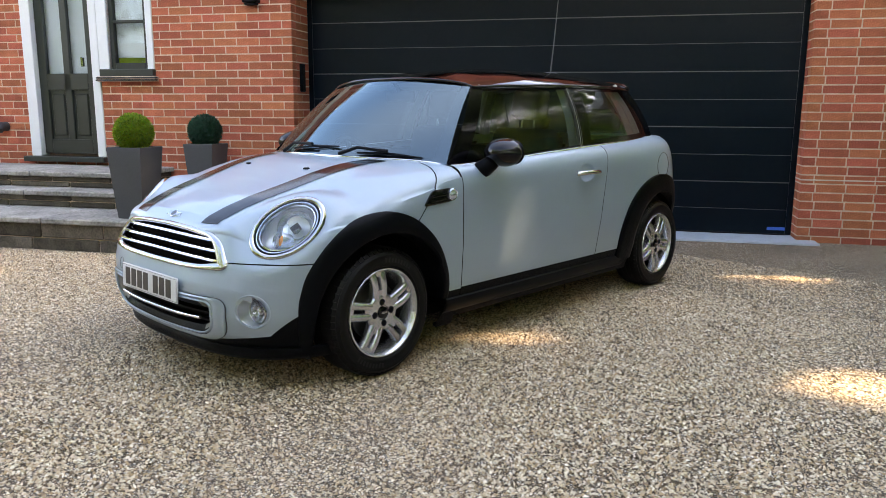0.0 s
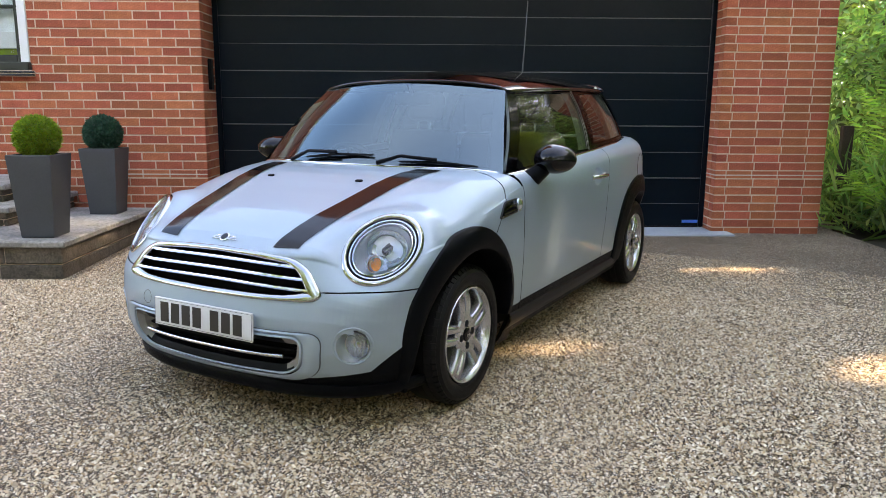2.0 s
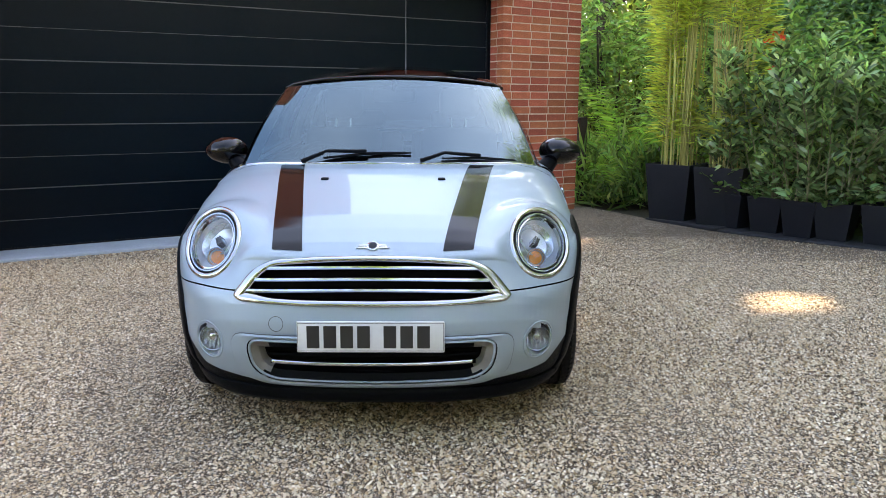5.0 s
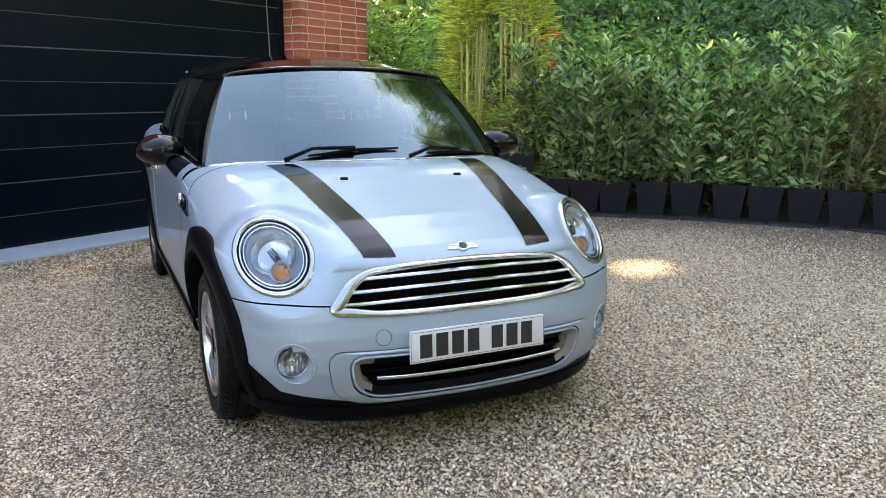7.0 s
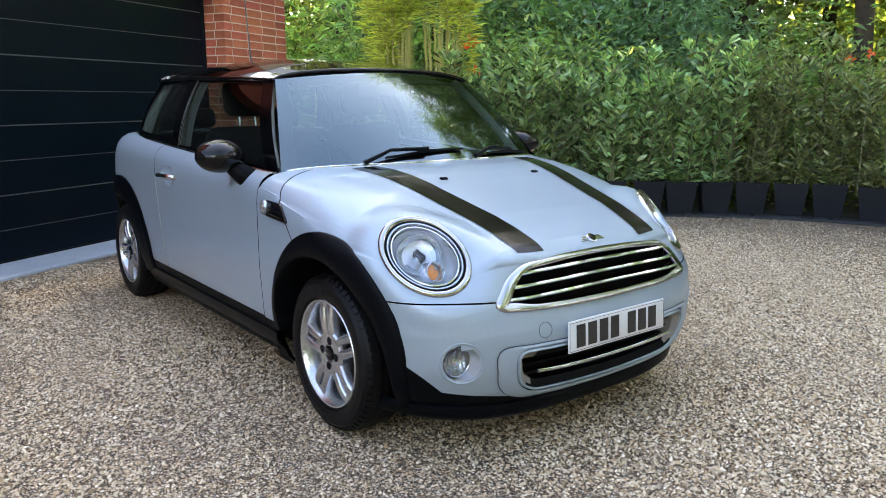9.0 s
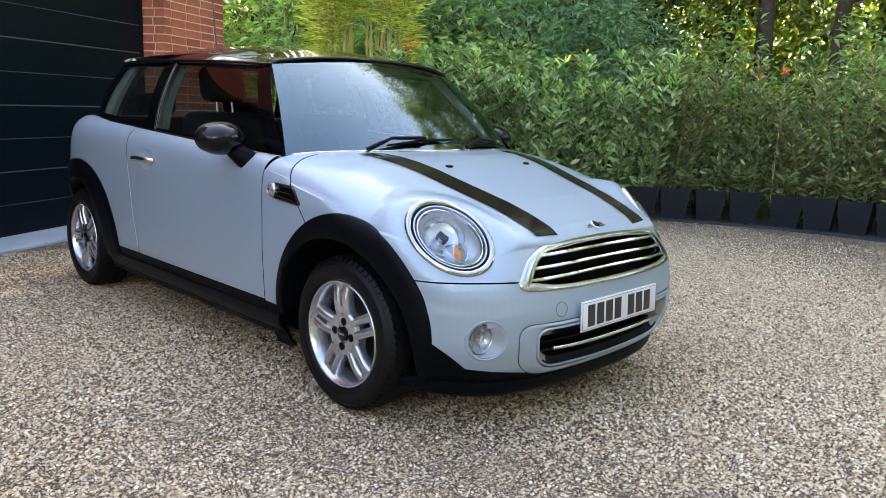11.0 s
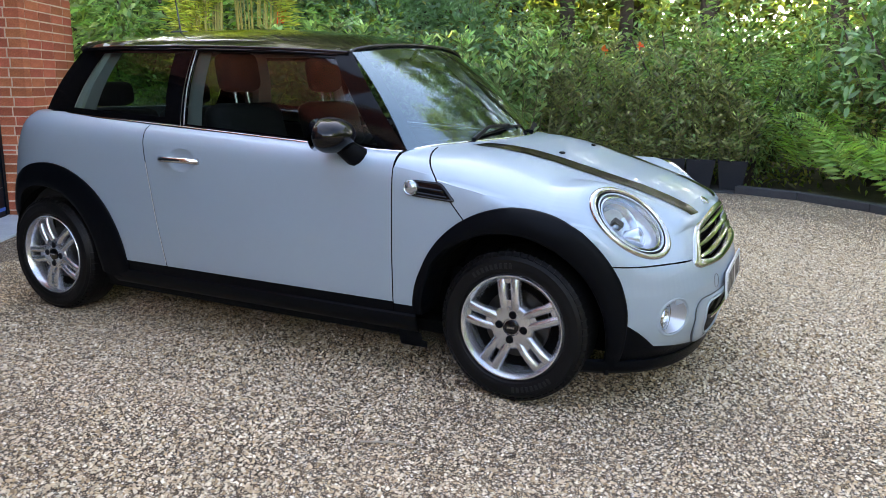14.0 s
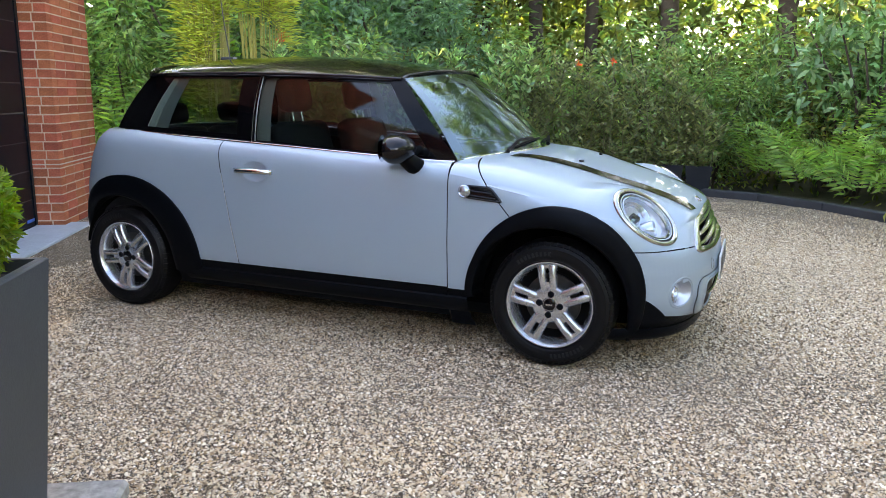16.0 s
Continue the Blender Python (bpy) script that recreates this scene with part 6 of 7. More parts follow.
for i in range(25):
    x = -0.68 + 1.36 * i / 24
    e = 0.18 * (x / 0.7) ** 2
    rows.append([Vector((x, -0.93 + e, 0.90)), Vector((x, -0.80 + e * 0.7, 0.925)), Vector((x, -0.66 + e * 0.3, 0.915)), Vector((x, -0.58, 0.87)), Vector((x, -0.56, 0.70)), Vector((x, -0.70, 0.55))])
grid(bm, rows)
part("dashboard", bm, M_SEAT, car, "dark dashboard", smooth=50)
bm = bmesh.new()
ctr, axw = Vector((-0.36, -0.42, 0.86)), Vector((0, 0.88, 0.47)).normalized()
e1 = Vector((1, 0, 0))
e2 = axw.cross(e1)
tube(bm, [ctr + (e1 * math.cos(a) + e2 * math.sin(a)) * 0.18 for a in (2 * math.pi * k / 36 for k in range(37))], 0.015, 8)
for a in (0, math.pi, -math.pi / 2):
    tube(bm, [ctr, ctr + (e1 * math.cos(a) + e2 * math.sin(a)) * 0.18], 0.016, 6)
bmesh.ops.create_uvsphere(bm, u_segments=16, v_segments=8, radius=0.06, matrix=Matrix.Translation(ctr))
part("steering_wheel", bm, M_SEAT, car, "dark steering wheel", smooth=50)
bm = bmesh.new()
box(bm, -0.115, -0.03, -0.035, 0.115, 0.01, 0.035, 0.02, 3, m=Matrix.Translation((0, -0.38, 1.265)))
tube(bm, [(0, -0.40, 1.29), (0, -0.45, 1.35)], 0.012, 8)
part("interior_mirror", bm, M_SEAT, car, "dark interior mirror", smooth=50)
bm = bmesh.new()
rows = [[Vector((0.53 * s, -0.38 + 1.6 * j / 10, tab(ZG, -0.38 + 1.6 * j / 10) + 0.045 * (1 - s * s) - 0.02)) for s in (-1 + 2 * i / 10 for i in range(11))] for j in range(11)]
grid(bm, rows)
part("headlining", bm, M_TRIM, car, "pale headlining")
for s in (1, -1):
    bm = bmesh.new()
    box(bm, s * 0.70 - 0.02, -0.75, 0.3, s * 0.70 + 0.02, 1.3, 0.93, 0.01)
    part("door_card", bm, M_SEAT, car, "dark inner door trim")
bm = bmesh.new()
box(bm, -0.68, 1.30, 0.4, 0.68, 1.5, 0.90, 0.01)
part("load_cover", bm, M_SEAT, car)

# ---- planting ----
RNG = np.random.default_rng(7)


def leaf_arrays(base, along, normal, length, width, fold=0.25, curl=0.15, oblong=False):
    """Blades folded on the midrib, from arrays of places and ways: two triangles each, or four with parallel sides."""
    n = len(base)
    along = along / np.linalg.norm(along, axis=1, keepdims=True)
    sideways = np.cross(along, normal)
    sideways /= np.linalg.norm(sideways, axis=1, keepdims=True) + 1e-9
    up = np.cross(sideways, along)
    length = np.broadcast_to(length, n)[:, None]
    width = np.broadcast_to(width, n)[:, None]
    tip = base + along * length - up * length * curl
    if oblong:
        rows_ = [base]
        for f_, w_, drop in ((0.34, 0.46, 0.10), (0.74, 0.40, 0.55)):
            q = base + along * length * f_ - up * length * curl * drop
            rows_ += [q + sideways * width * w_ + up * width * fold * w_, q - sideways * width * w_ + up * width * fold * w_]
        verts = np.stack(rows_ + [tip], 1).reshape(-1, 3)
        k = np.arange(n)[:, None] * 6
        tris = np.concatenate([k + np.array([q]) for q in ((0, 2, 1), (1, 2, 3), (2, 4, 3), (3, 4, 5))], 1).reshape(-1, 3)
        return verts, tris
    mid_ = base + along * length * 0.45
    left = mid_ + sideways * width * 0.5 + up * width * fold
    right = mid_ - sideways * width * 0.5 + up * width * fold
    verts = np.stack([base, left, tip, right], 1).reshape(-1, 3)
    k = np.arange(n)[:, None] * 4
    tris = np.concatenate([k + np.array([[0, 2, 1]]), k + np.array([[0, 3, 2]])], 1).reshape(-1, 3)
    return verts, tris


def tri_mesh(name, verts, tris, material):
    me = bpy.data.meshes.new(name)
    me.vertices.add(len(verts))
    me.vertices.foreach_set("co", verts.astype(np.float32).ravel())
    me.loops.add(len(tris) * 3)
    me.loops.foreach_set("vertex_index", tris.astype(np.int32).ravel())
    me.polygons.add(len(tris))
    me.polygons.foreach_set("loop_start", np.arange(0, len(tris) * 3, 3, dtype=np.int32))
    me.update(calc_edges=True)
    me.materials.append(material)
    return me


def rand_dirs(n, up=0.0):
    v = RNG.normal(size=(n, 3))
    v[:, 2] += up
    return v / np.linalg.norm(v, axis=1, keepdims=True)


def pot_bm(top, base, h, wall=0.012):
    """A square tapered planter, open at the top."""
    bm_ = bmesh.new()
    rows_ = []
    for hw_, z_ in ((base * 0.97, 0.0), (base, 0.006), (top, h - 0.004), (top - 0.004, h), (top - wall, h), (top - wall - 0.002, h - 0.05)):
        rows_.append([Vector((x * hw_, y * hw_, z_)) for x, y in ((-1, -1), (1, -1), (1, 1), (-1, 1))])
    vr_ = grid(bm_, rows_, closed=True)
    bm_.faces.new(list(reversed(vr_[0])))
    return bm_


def soil_bm(hw_, z_):
    bm_ = bmesh.new()
    rows_ = [[(x, y, z_ + 0.01 * RNG.random()) for x in np.linspace(-hw_, hw_, 5)] for y in np.linspace(-hw_, hw_, 5)]
    grid(bm_, rows_)
    return bm_


def shrub_leaves(stems, per, leaf, width, droop=0.35, spread=0.05, power=0.75, oblong=False):
    """Leaves set round stems, thicker towards the top."""
    B, A, N = [], [], []
    for st in stems:
        st = np.array(st)
        t = RNG.random(per) ** power
        seg = t * (len(st) - 1)
        i = np.minimum(seg.astype(int), len(st) - 2)
        f = (seg - i)[:, None]
        p = st[i] * (1 - f) + st[i + 1] * f
        a = RNG.random(per) * 2 * np.pi
        out = np.stack([np.cos(a), np.sin(a), 0.55 - droop + 0.5 * RNG.random(per)], 1)
        B.append(p + out * spread * RNG.random((per, 1)))
        A.append(out)
        N.append(np.array([[0, 0, 0.8]]) - out * 0.2 + RNG.normal(size=(per, 3)) * 0.8)
    B, A, N = map(np.concatenate, (B, A, N))
    n = len(B)
    return leaf_arrays(B, A, N, leaf * (0.6 + 0.7 * RNG.random(n)), width * (0.7 + 0.5 * RNG.random(n)), oblong=oblong)


def stems_from(n, height, spread, lean=0.16, z0=0.3):
    out = []
    for _ in range(n):
        a, r = RNG.random() * 6.28, spread * RNG.random() ** 0.5
        p = np.array([r * math.cos(a) * 0.4, r * math.sin(a) * 0.4, z0])
        h = height * (0.62 + 0.42 * RNG.random())
        d = np.array([math.cos(a) * lean, math.sin(a) * lean, 1.0])
        pts = [p]
        for k in range(5):
            d = d + RNG.normal(size=3) * np.array([0.10, 0.10, 0.03])
            pts.append(pts[-1] + d / np.linalg.norm(d) * (h - z0) / 5)
        out.append(pts)
    return out


def potted_shrub(height, m, fine=False):
    sh = thing("potted_shrub", "tall fine-leaved olive green shrub in a black square planter" if fine else "tall leafy evergreen shrub in a black square planter", "potted plant", m, group="hedge plants in planters")
    hw_, ph = 0.16, 0.345
    lf, n_main, k_ = (0.72, 7, 2) if fine else (1.0, 10, 1)
    part("planter", pot_bm(hw_, hw_ * 0.74, ph), M_BLACKPOT, sh, "black tapered planter")
    part("potting_soil", soil_bm(hw_ - 0.02, ph - 0.05), M_SOIL, sh)
    main = stems_from(n_main, height, 0.36, 0.17, ph - 0.05)
    twigs = []
    for st in main:
        bm_ = bmesh.new()
        tube(bm_, st, [0.008, 0.007, 0.006, 0.005, 0.004, 0.002], 5, cap=False)
        for k in range(6):                      # side twigs that end in tufts of leaves
            j = 1 + int(RNG.random() * 4)
            p = st[j] + (st[j + 1] - st[j]) * RNG.random()
            a = RNG.random() * 6.28
            d = np.array([math.cos(a) * 0.75, math.sin(a) * 0.75, 0.75]) * (0.12 + 0.16 * RNG.random())
            tw = [p, p + d * 0.5 + np.array([0, 0, -0.01]), p + d]
            twigs.append(tw)
            tube(bm_, tw, [0.004, 0.003, 0.002], 4, cap=False)
        part("stem", bm_, M_STEM, sh)
    low = stems_from(6, 0.62, 0.34, 0.5, ph - 0.05)
    v1, t1 = shrub_leaves(main, 56 * k_, 0.108 * lf, 0.038 * lf, droop=0.10, spread=0.05, oblong=True)
    v2, t2 = shrub_leaves(low, 26 * k_, 0.11 * lf, 0.040 * lf, spread=0.06, oblong=True)
    v3, t3 = shrub_leaves(twigs, 9 * k_, 0.10 * lf, 0.038 * lf, droop=-0.05, spread=0.02, power=0.38, oblong=True)
    fol = new("foliage", tri_mesh("foliage", np.concatenate([v1, v2, v3]), np.concatenate([t1, t2 + len(v1), t3 + len(v1) + len(v2)]), M_FINE if fine else M_HEDGE))
    fol.parent = sh
    tagged(fol, kind="stuff")
    tips = [tw[1:] for tw in twigs[::2]] + [[p_ for p_ in st[-2:]] for st in main]
    v4, t4 = shrub_leaves(tips, 3 if fine else 7, 0.088 * lf, 0.032 * lf, droop=-0.35, spread=0.015, power=0.25, oblong=True)
    fol = new("young_leaves", tri_mesh("young_leaves", v4, t4, M_YOUNG))
    fol.parent = sh
    tagged(fol, "pale young leaves at the tips", kind="stuff")
    return sh


def along_edge(points, step, out):
    """Places along a line of points, set off to its far side."""
    pts = [Vector((*p, 0)) for p in points]
    res, carry = [], 0.0
    for a, b in zip(pts, pts[1:]):
        d = (b - a)
        ln = d.length
        t = carry
        side_ = Vector((d.y, -d.x, 0)).normalized()
        if side_.x < 0:
            side_ = -side_
        while t < ln:
            res.append((a + d * (t / ln) + side_ * out, math.atan2(d.y, d.x)))
            t += step
        carry = t - ln
    return res


hedge = along_edge(EDGE[2:10], 0.345, 0.24)
made = ([], [])
for i, (p, ang) in enumerate(hedge):
    m = pose(p.x + RNG.normal() * 0.02, p.y + RNG.normal() * 0.02, ground_z(p.x - 0.3, p.y) + 0.006, 0, 0, math.degrees(ang) + RNG.normal() * 5)
    fine = p.y < 0.9
    if len(made[fine]) < (6, 4)[fine]:
        made[fine].append(potted_shrub(1.34 + 0.55 * RNG.random(), m, fine))
    else:
        copy_thing(made[fine][i % len(made[fine])], m)

# bamboo in two large planters beside the garage
for k, (bx, by) in enumerate(((2.70, 3.40), (3.06, 3.04))):
    bam = thing("potted_bamboo", "tall yellow-green bamboo in a large black planter", "potted plant", pose(bx, by, 0.03, 0, 0, -40 + 6 * k), group="bamboo in planters")
    part("planter", pot_bm(0.235, 0.185, 0.58), M_BLACKPOT, bam, "large black tapered planter")
    part("potting_soil", soil_bm(0.21, 0.53), M_SOIL, bam)
    canes = []
    for c_ in range(30):
        a, r = RNG.random() * 6.28, 0.19 * RNG.random() ** 0.5
        p = np.array([r * math.cos(a), r * math.sin(a), 0.52])
        h = 1.7 + 1.1 * RNG.random()
        ln_ = 0.01 + 0.06 * RNG.random()
        pts = [p + np.array([math.cos(a) * ln_ * t * t * h, math.sin(a) * ln_ * t * t * h, t * h]) for t in np.linspace(0, 1, 8)]
        canes.append(pts)
        bm = bmesh.new()
        tube(bm, pts, [0.007] * 5 + [0.005, 0.004, 0.002], 5, cap=False)
        part("cane", bm, M_CANE, bam)
    v, t = shrub_leaves([c[1:] for c in canes], 190, 0.13, 0.017, droop=0.6, spread=0.15)
    open_ = sun_gap(v[0::4], bam.matrix_basis)
    v, t = v.reshape(-1, 4, 3)[open_].reshape(-1, 3), t[: 2 * int(open_.sum())]
    fol = new("foliage", tri_mesh("bamboo_foliage", v, t, M_BAMBOO))
    fol.parent = bam
    tagged(fol, kind="stuff")

# clipped balls in grey planters on the steps


def ball_planter(u, w, top_z_, material, label, r=0.148, hw_=0.168):
    m = HOUSE @ pose(u, w, 0.28)
    pl = thing("ball_planter", label, "potted plant", m, group="planters on the steps")
    h = top_z_ - 0.28
    part("planter", pot_bm(hw_, hw_ * 0.74, h, 0.02), M_POT, pl, "grey tapered planter")
    part("potting_soil", soil_bm(hw_ - 0.03, h - 0.04), M_SOIL, pl)
    n = 5200
    d = rand_dirs(n)
    rr = r * (0.86 + 0.16 * RNG.random((n, 1)))
    base = d * rr + np.array([[0, 0, h + r * 0.80]])
    v, t = leaf_arrays(base, d + RNG.normal(size=(n, 3)) * 0.8, d + RNG.normal(size=(n, 3)) * 0.3, 0.02 + 0.012 * RNG.random(n), 0.010)
    fol = new("foliage", tri_mesh("ball_foliage", v, t, material))
    fol.parent = pl
    tagged(fol, kind="stuff")
    bm_ = bmesh.new()
    bmesh.ops.create_icosphere(bm_, subdivisions=3, radius=r * 0.9, matrix=Matrix.Translation((0, 0, h + r * 0.80)))
    part("inner_growth", bm_, material, pl, smooth=60)


ball_planter(-5.525, -1.535, 0.872, M_BOX, "bright green clipped ball in a grey square planter", 0.148, 0.158)
ball_planter(-5.56, -0.36, 0.850, M_BOXDARK, "dark green clipped ball in a grey square planter", 0.152, 0.155)

# black edging along the bed
for (a, b) in zip(EDGE[1:], EDGE[2:13]):
    bm = bmesh.new()
    va, vb = Vector((*a, 0)), Vector((*b, 0))
    d = vb - va
    timber = a[1] < -1.2
    hgt = 0.085 if timber else 0.02
    wid = 0.11 if timber else 0.55
    m = Matrix.Translation((va.x, va.y, ground_z(*a) - 0.02)) @ Matrix.Rotation(math.atan2(d.y, d.x), 4, "Z")
    box(bm, 0.004, -0.02 if timber else -0.06, 0, d.length - 0.004, wid, hgt + 0.02, 0.008)
    solo("edging_board", bm, M_SLEEPER, "black timber edging board along the gravel" if timber else "black ground strip under the planters", "edging", group="edging of the bed", m=m)

# ferns behind the edging


def fern(m, fronds=9, size=1.0):
    """Bracken: arching fronds that taper to the tip, each its own way."""
    B, A, N, L, W = [], [], [], [], []
    for f in range(fronds):
        a = 2 * math.pi * f / fronds + RNG.random() * 0.6
        out = np.array([math.cos(a), math.sin(a), 0])
        ln_ = size * (0.75 + 0.5 * RNG.random())
        rise, fall = 1.5 + 0.6 * RNG.random(), 0.75 + 0.65 * RNG.random()
        roll = RNG.normal() * 0.45
        for t in np.linspace(0.20, 1, 22):
            p = out * ln_ * t * 0.85 + np.array([0, 0, ln_ * (rise * t - fall * t * t)])
            tang = out * 0.85 + np.array([0, 0, rise - 2 * fall * t])
            tang /= np.linalg.norm(tang)
            sd = np.cross(tang, [0, 0, 1.0])
            sd /= np.linalg.norm(sd)
            face = np.cross(sd, tang)
            sd = sd * math.cos(roll) + face * math.sin(roll)
            face = np.cross(sd, tang)
            reach = 0.26 * size * (1.04 - t) ** 0.8 * min(1.0, 1.6 * t + 0.4)
            for s_ in (1, -1):
                B.append(p)
                A.append(sd * s_ + tang * (0.45 + 0.2 * RNG.random()) - face * (0.10 + 0.25 * RNG.random()))
                N.append(face + RNG.normal(size=3) * 0.16)
                L.append(reach * (0.9 + 0.2 * RNG.random()))
                W.append(0.034 * size * (1.15 - t) + 0.008)
    v, t = leaf_arrays(np.array(B), np.array(A), np.array(N), np.array(L), np.array(W), 0.05, 0.1)
    ob = thing("fern", "arching green fern growing behind the edging", "fern", m, group="ferns")
    fol = new("fronds", tri_mesh("fronds", v, t, M_FERN))
    fol.parent = ob
    tagged(fol, kind="stuff")
    return ob


fern_a = fern(pose(5.6, -2.62, 0.05), 10, 1.0)
fern_b = fern(pose(6.15, -2.2, 0.05), 9, 0.9)
for i, (x, y, sc, rot) in enumerate(((5.25, -3.1, 0.9, 40), (6.3, -2.9, 1.2, 80), (5.95, -3.4, 1.05, 130), (6.9, -2.2, 1.2, 200), (5.3, -3.8, 1.0, 250), (6.6, -3.7, 1.3, 300),
                                      (3.3, 4.3, 1.3, 20), (2.6, 4.8, 1.2, 100), (3.9, 3.6, 1.4, 170), (4.6, 3.0, 1.5, 200), (2.3, 4.4, 0.8, 210), (2.9, 5.6, 1.5, 10), (5.6, 2.2, 1.5, 90), (4.8, 4.2, 1.8, 60))):
    ob = copy_thing((fern_a, fern_b)[i % 2], pose(x, y, 0.0 if i < 6 else 0.1, 0, 0, rot))
    ob.scale = (sc, sc, sc)


def bush(name, label, n, radius, height, leaf, width, material, m, z0=0.0, stems=7, jit=0.17, per=5, oblong=False):
    """A broad bush: woody stems and leaves in uneven clumps."""
    ob = thing(name, label, "bush", m, group="bushes in the bed")
    clumps = []
    for k in range(stems):
        a, r = RNG.random() * 6.28, radius * (0.25 + 0.6 * RNG.random())
        top = np.array([r * math.cos(a), r * math.sin(a), height * (0.55 + 0.4 * RNG.random())])
        midp = top * np.array([0.4, 0.4, 0.55]) + RNG.normal(size=3) * 0.06
        bm_ = bmesh.new()
        tube(bm_, [(0, 0, -0.05), midp, top], [0.03, 0.02, 0.008], 6, cap=False)
        part("branch", bm_, M_BARK, ob)
        for c_ in range(per):
            f = 0.35 + 0.65 * RNG.random()
            clumps.append(top * np.array([f, f, 0.35 + 0.65 * f]) + RNG.normal(size=3) * radius * 0.28)
    clumps = np.array(clumps)
    clumps[:, 2] = np.clip(clumps[:, 2], 0.15 + z0, height)
    idx = RNG.integers(0, len(clumps), n)
    base = clumps[idx] + RNG.normal(size=(n, 3)) * radius * jit
    d = base - clumps[idx]
    d[:, 2] *= 0.6
    v, t = leaf_arrays(base, d + RNG.normal(size=(n, 3)) * 0.05, np.array([[0, 0, 1.0]]) + RNG.normal(size=(n, 3)) * 0.45, leaf * (0.6 + 0.6 * RNG.random(n)), width * (0.7 + 0.5 * RNG.random(n)), 0.2, 0.25, oblong=oblong)
    fol = new("foliage", tri_mesh("bush_foliage", v, t, material))
    fol.parent = ob
    tagged(fol, kind="stuff")
    return ob


b1 = bush("laurel_bush", "large-leaved green bush leaning over the edging", 2300, 1.15, 2.7, 0.175, 0.052, M_WHORL, pose(6.7, -3.2, 0), 0.8, 12, 0.03, 13, True)
b2 = bush("shrub", "dense dark green shrub behind the hedge", 5200, 0.95, 2.3, 0.10, 0.035, M_DARKLEAF, pose(6.2, 2.2, 0), 0, 9)
b3 = bush("shrub", "light green leafy shrub behind the hedge", 4200, 0.9, 1.9, 0.11, 0.038, M_MID, pose(4.5, 3.2, 0), 0, 9)
b4 = bush("shrub", "green leafy shrub in the wood", 4200, 1.1, 2.2, 0.12, 0.045, M_MID, pose(7.2, -0.6, 0), 0, 9)
for i, (src, x, y, sc, rot) in enumerate(((b2, 7.4, 3.6, 1.15, 60), (b4, 6.9, 0.9, 0.9, 120), (b3, 3.6, 5.2, 1.0, 30), (b4, 8.6, -1.6, 0.85, 200), (b2, 5.3, 4.6, 1.1, 250), (b1, 8.0, -4.6, 1.2, 100), (b3, 6.6, -1.5, 0.75, 300), (b4, 4.3, 6.8, 1.4, 10), (b3, 9.0, 2.0, 0.85, 77), (b4, 2.7, 7.2, 1.3, 150), (b1, 6.9, -5.6, 1.2, 190), (b2, 9.6, 0.4, 0.8, 20), (b3, 7.9, -2.9, 1.2, 140), (b2, 6.6, 3.3, 1.5, 15), (b2, 5.5, 5.6, 1.6, 170), (b3, 8.5, 3.6, 1.8, 240), (b4, 7.1, 5.2, 1.7, 310), (b3, 4.4, 5.0, 1.5, 205))):
    ob = copy_thing(src, pose(x, y, 0, 0, 0, rot))
    ob.scale = (sc, sc, sc)

# orange and pink blooms among the hedge


def bloom(x, y, z, size, label, material):
    n = 9
    d = rand_dirs(n, 0.6)
    v, t = leaf_arrays(np.zeros((n, 3)), d, rand_dirs(n), size, size * 0.4)
    ob = new("flower", tri_mesh("flower", v, t, material))
    ob.matrix_basis = pose(x, y, z)
    tagged(ob, label, "flower", group="blooms in the hedge")
    bm_ = bmesh.new()
    tube(bm_, [(0, 0, -1.3), (0.02, 0, -0.5), (0, 0, 0)], 0.004, 5)
    part("flower_stem", bm_, M_STEM, ob)


bloom(3.47, 3.05, 1.80, 0.15, "orange-red flower on a tall stem in the hedge", M_FLOWER)
bloom(3.42, 2.93, 1.52, 0.10, "orange-red flower on a tall stem in the hedge", M_FLOWER)
bloom(5.36, -0.37, 1.62, 0.06, "reddish young leaf tip in the hedge", M_FLOWER)
bloom(6.4, 0.3, 1.62, 0.09, "reddish young leaf tip in the hedge", M_FLOWER)

# ---- woodland ----


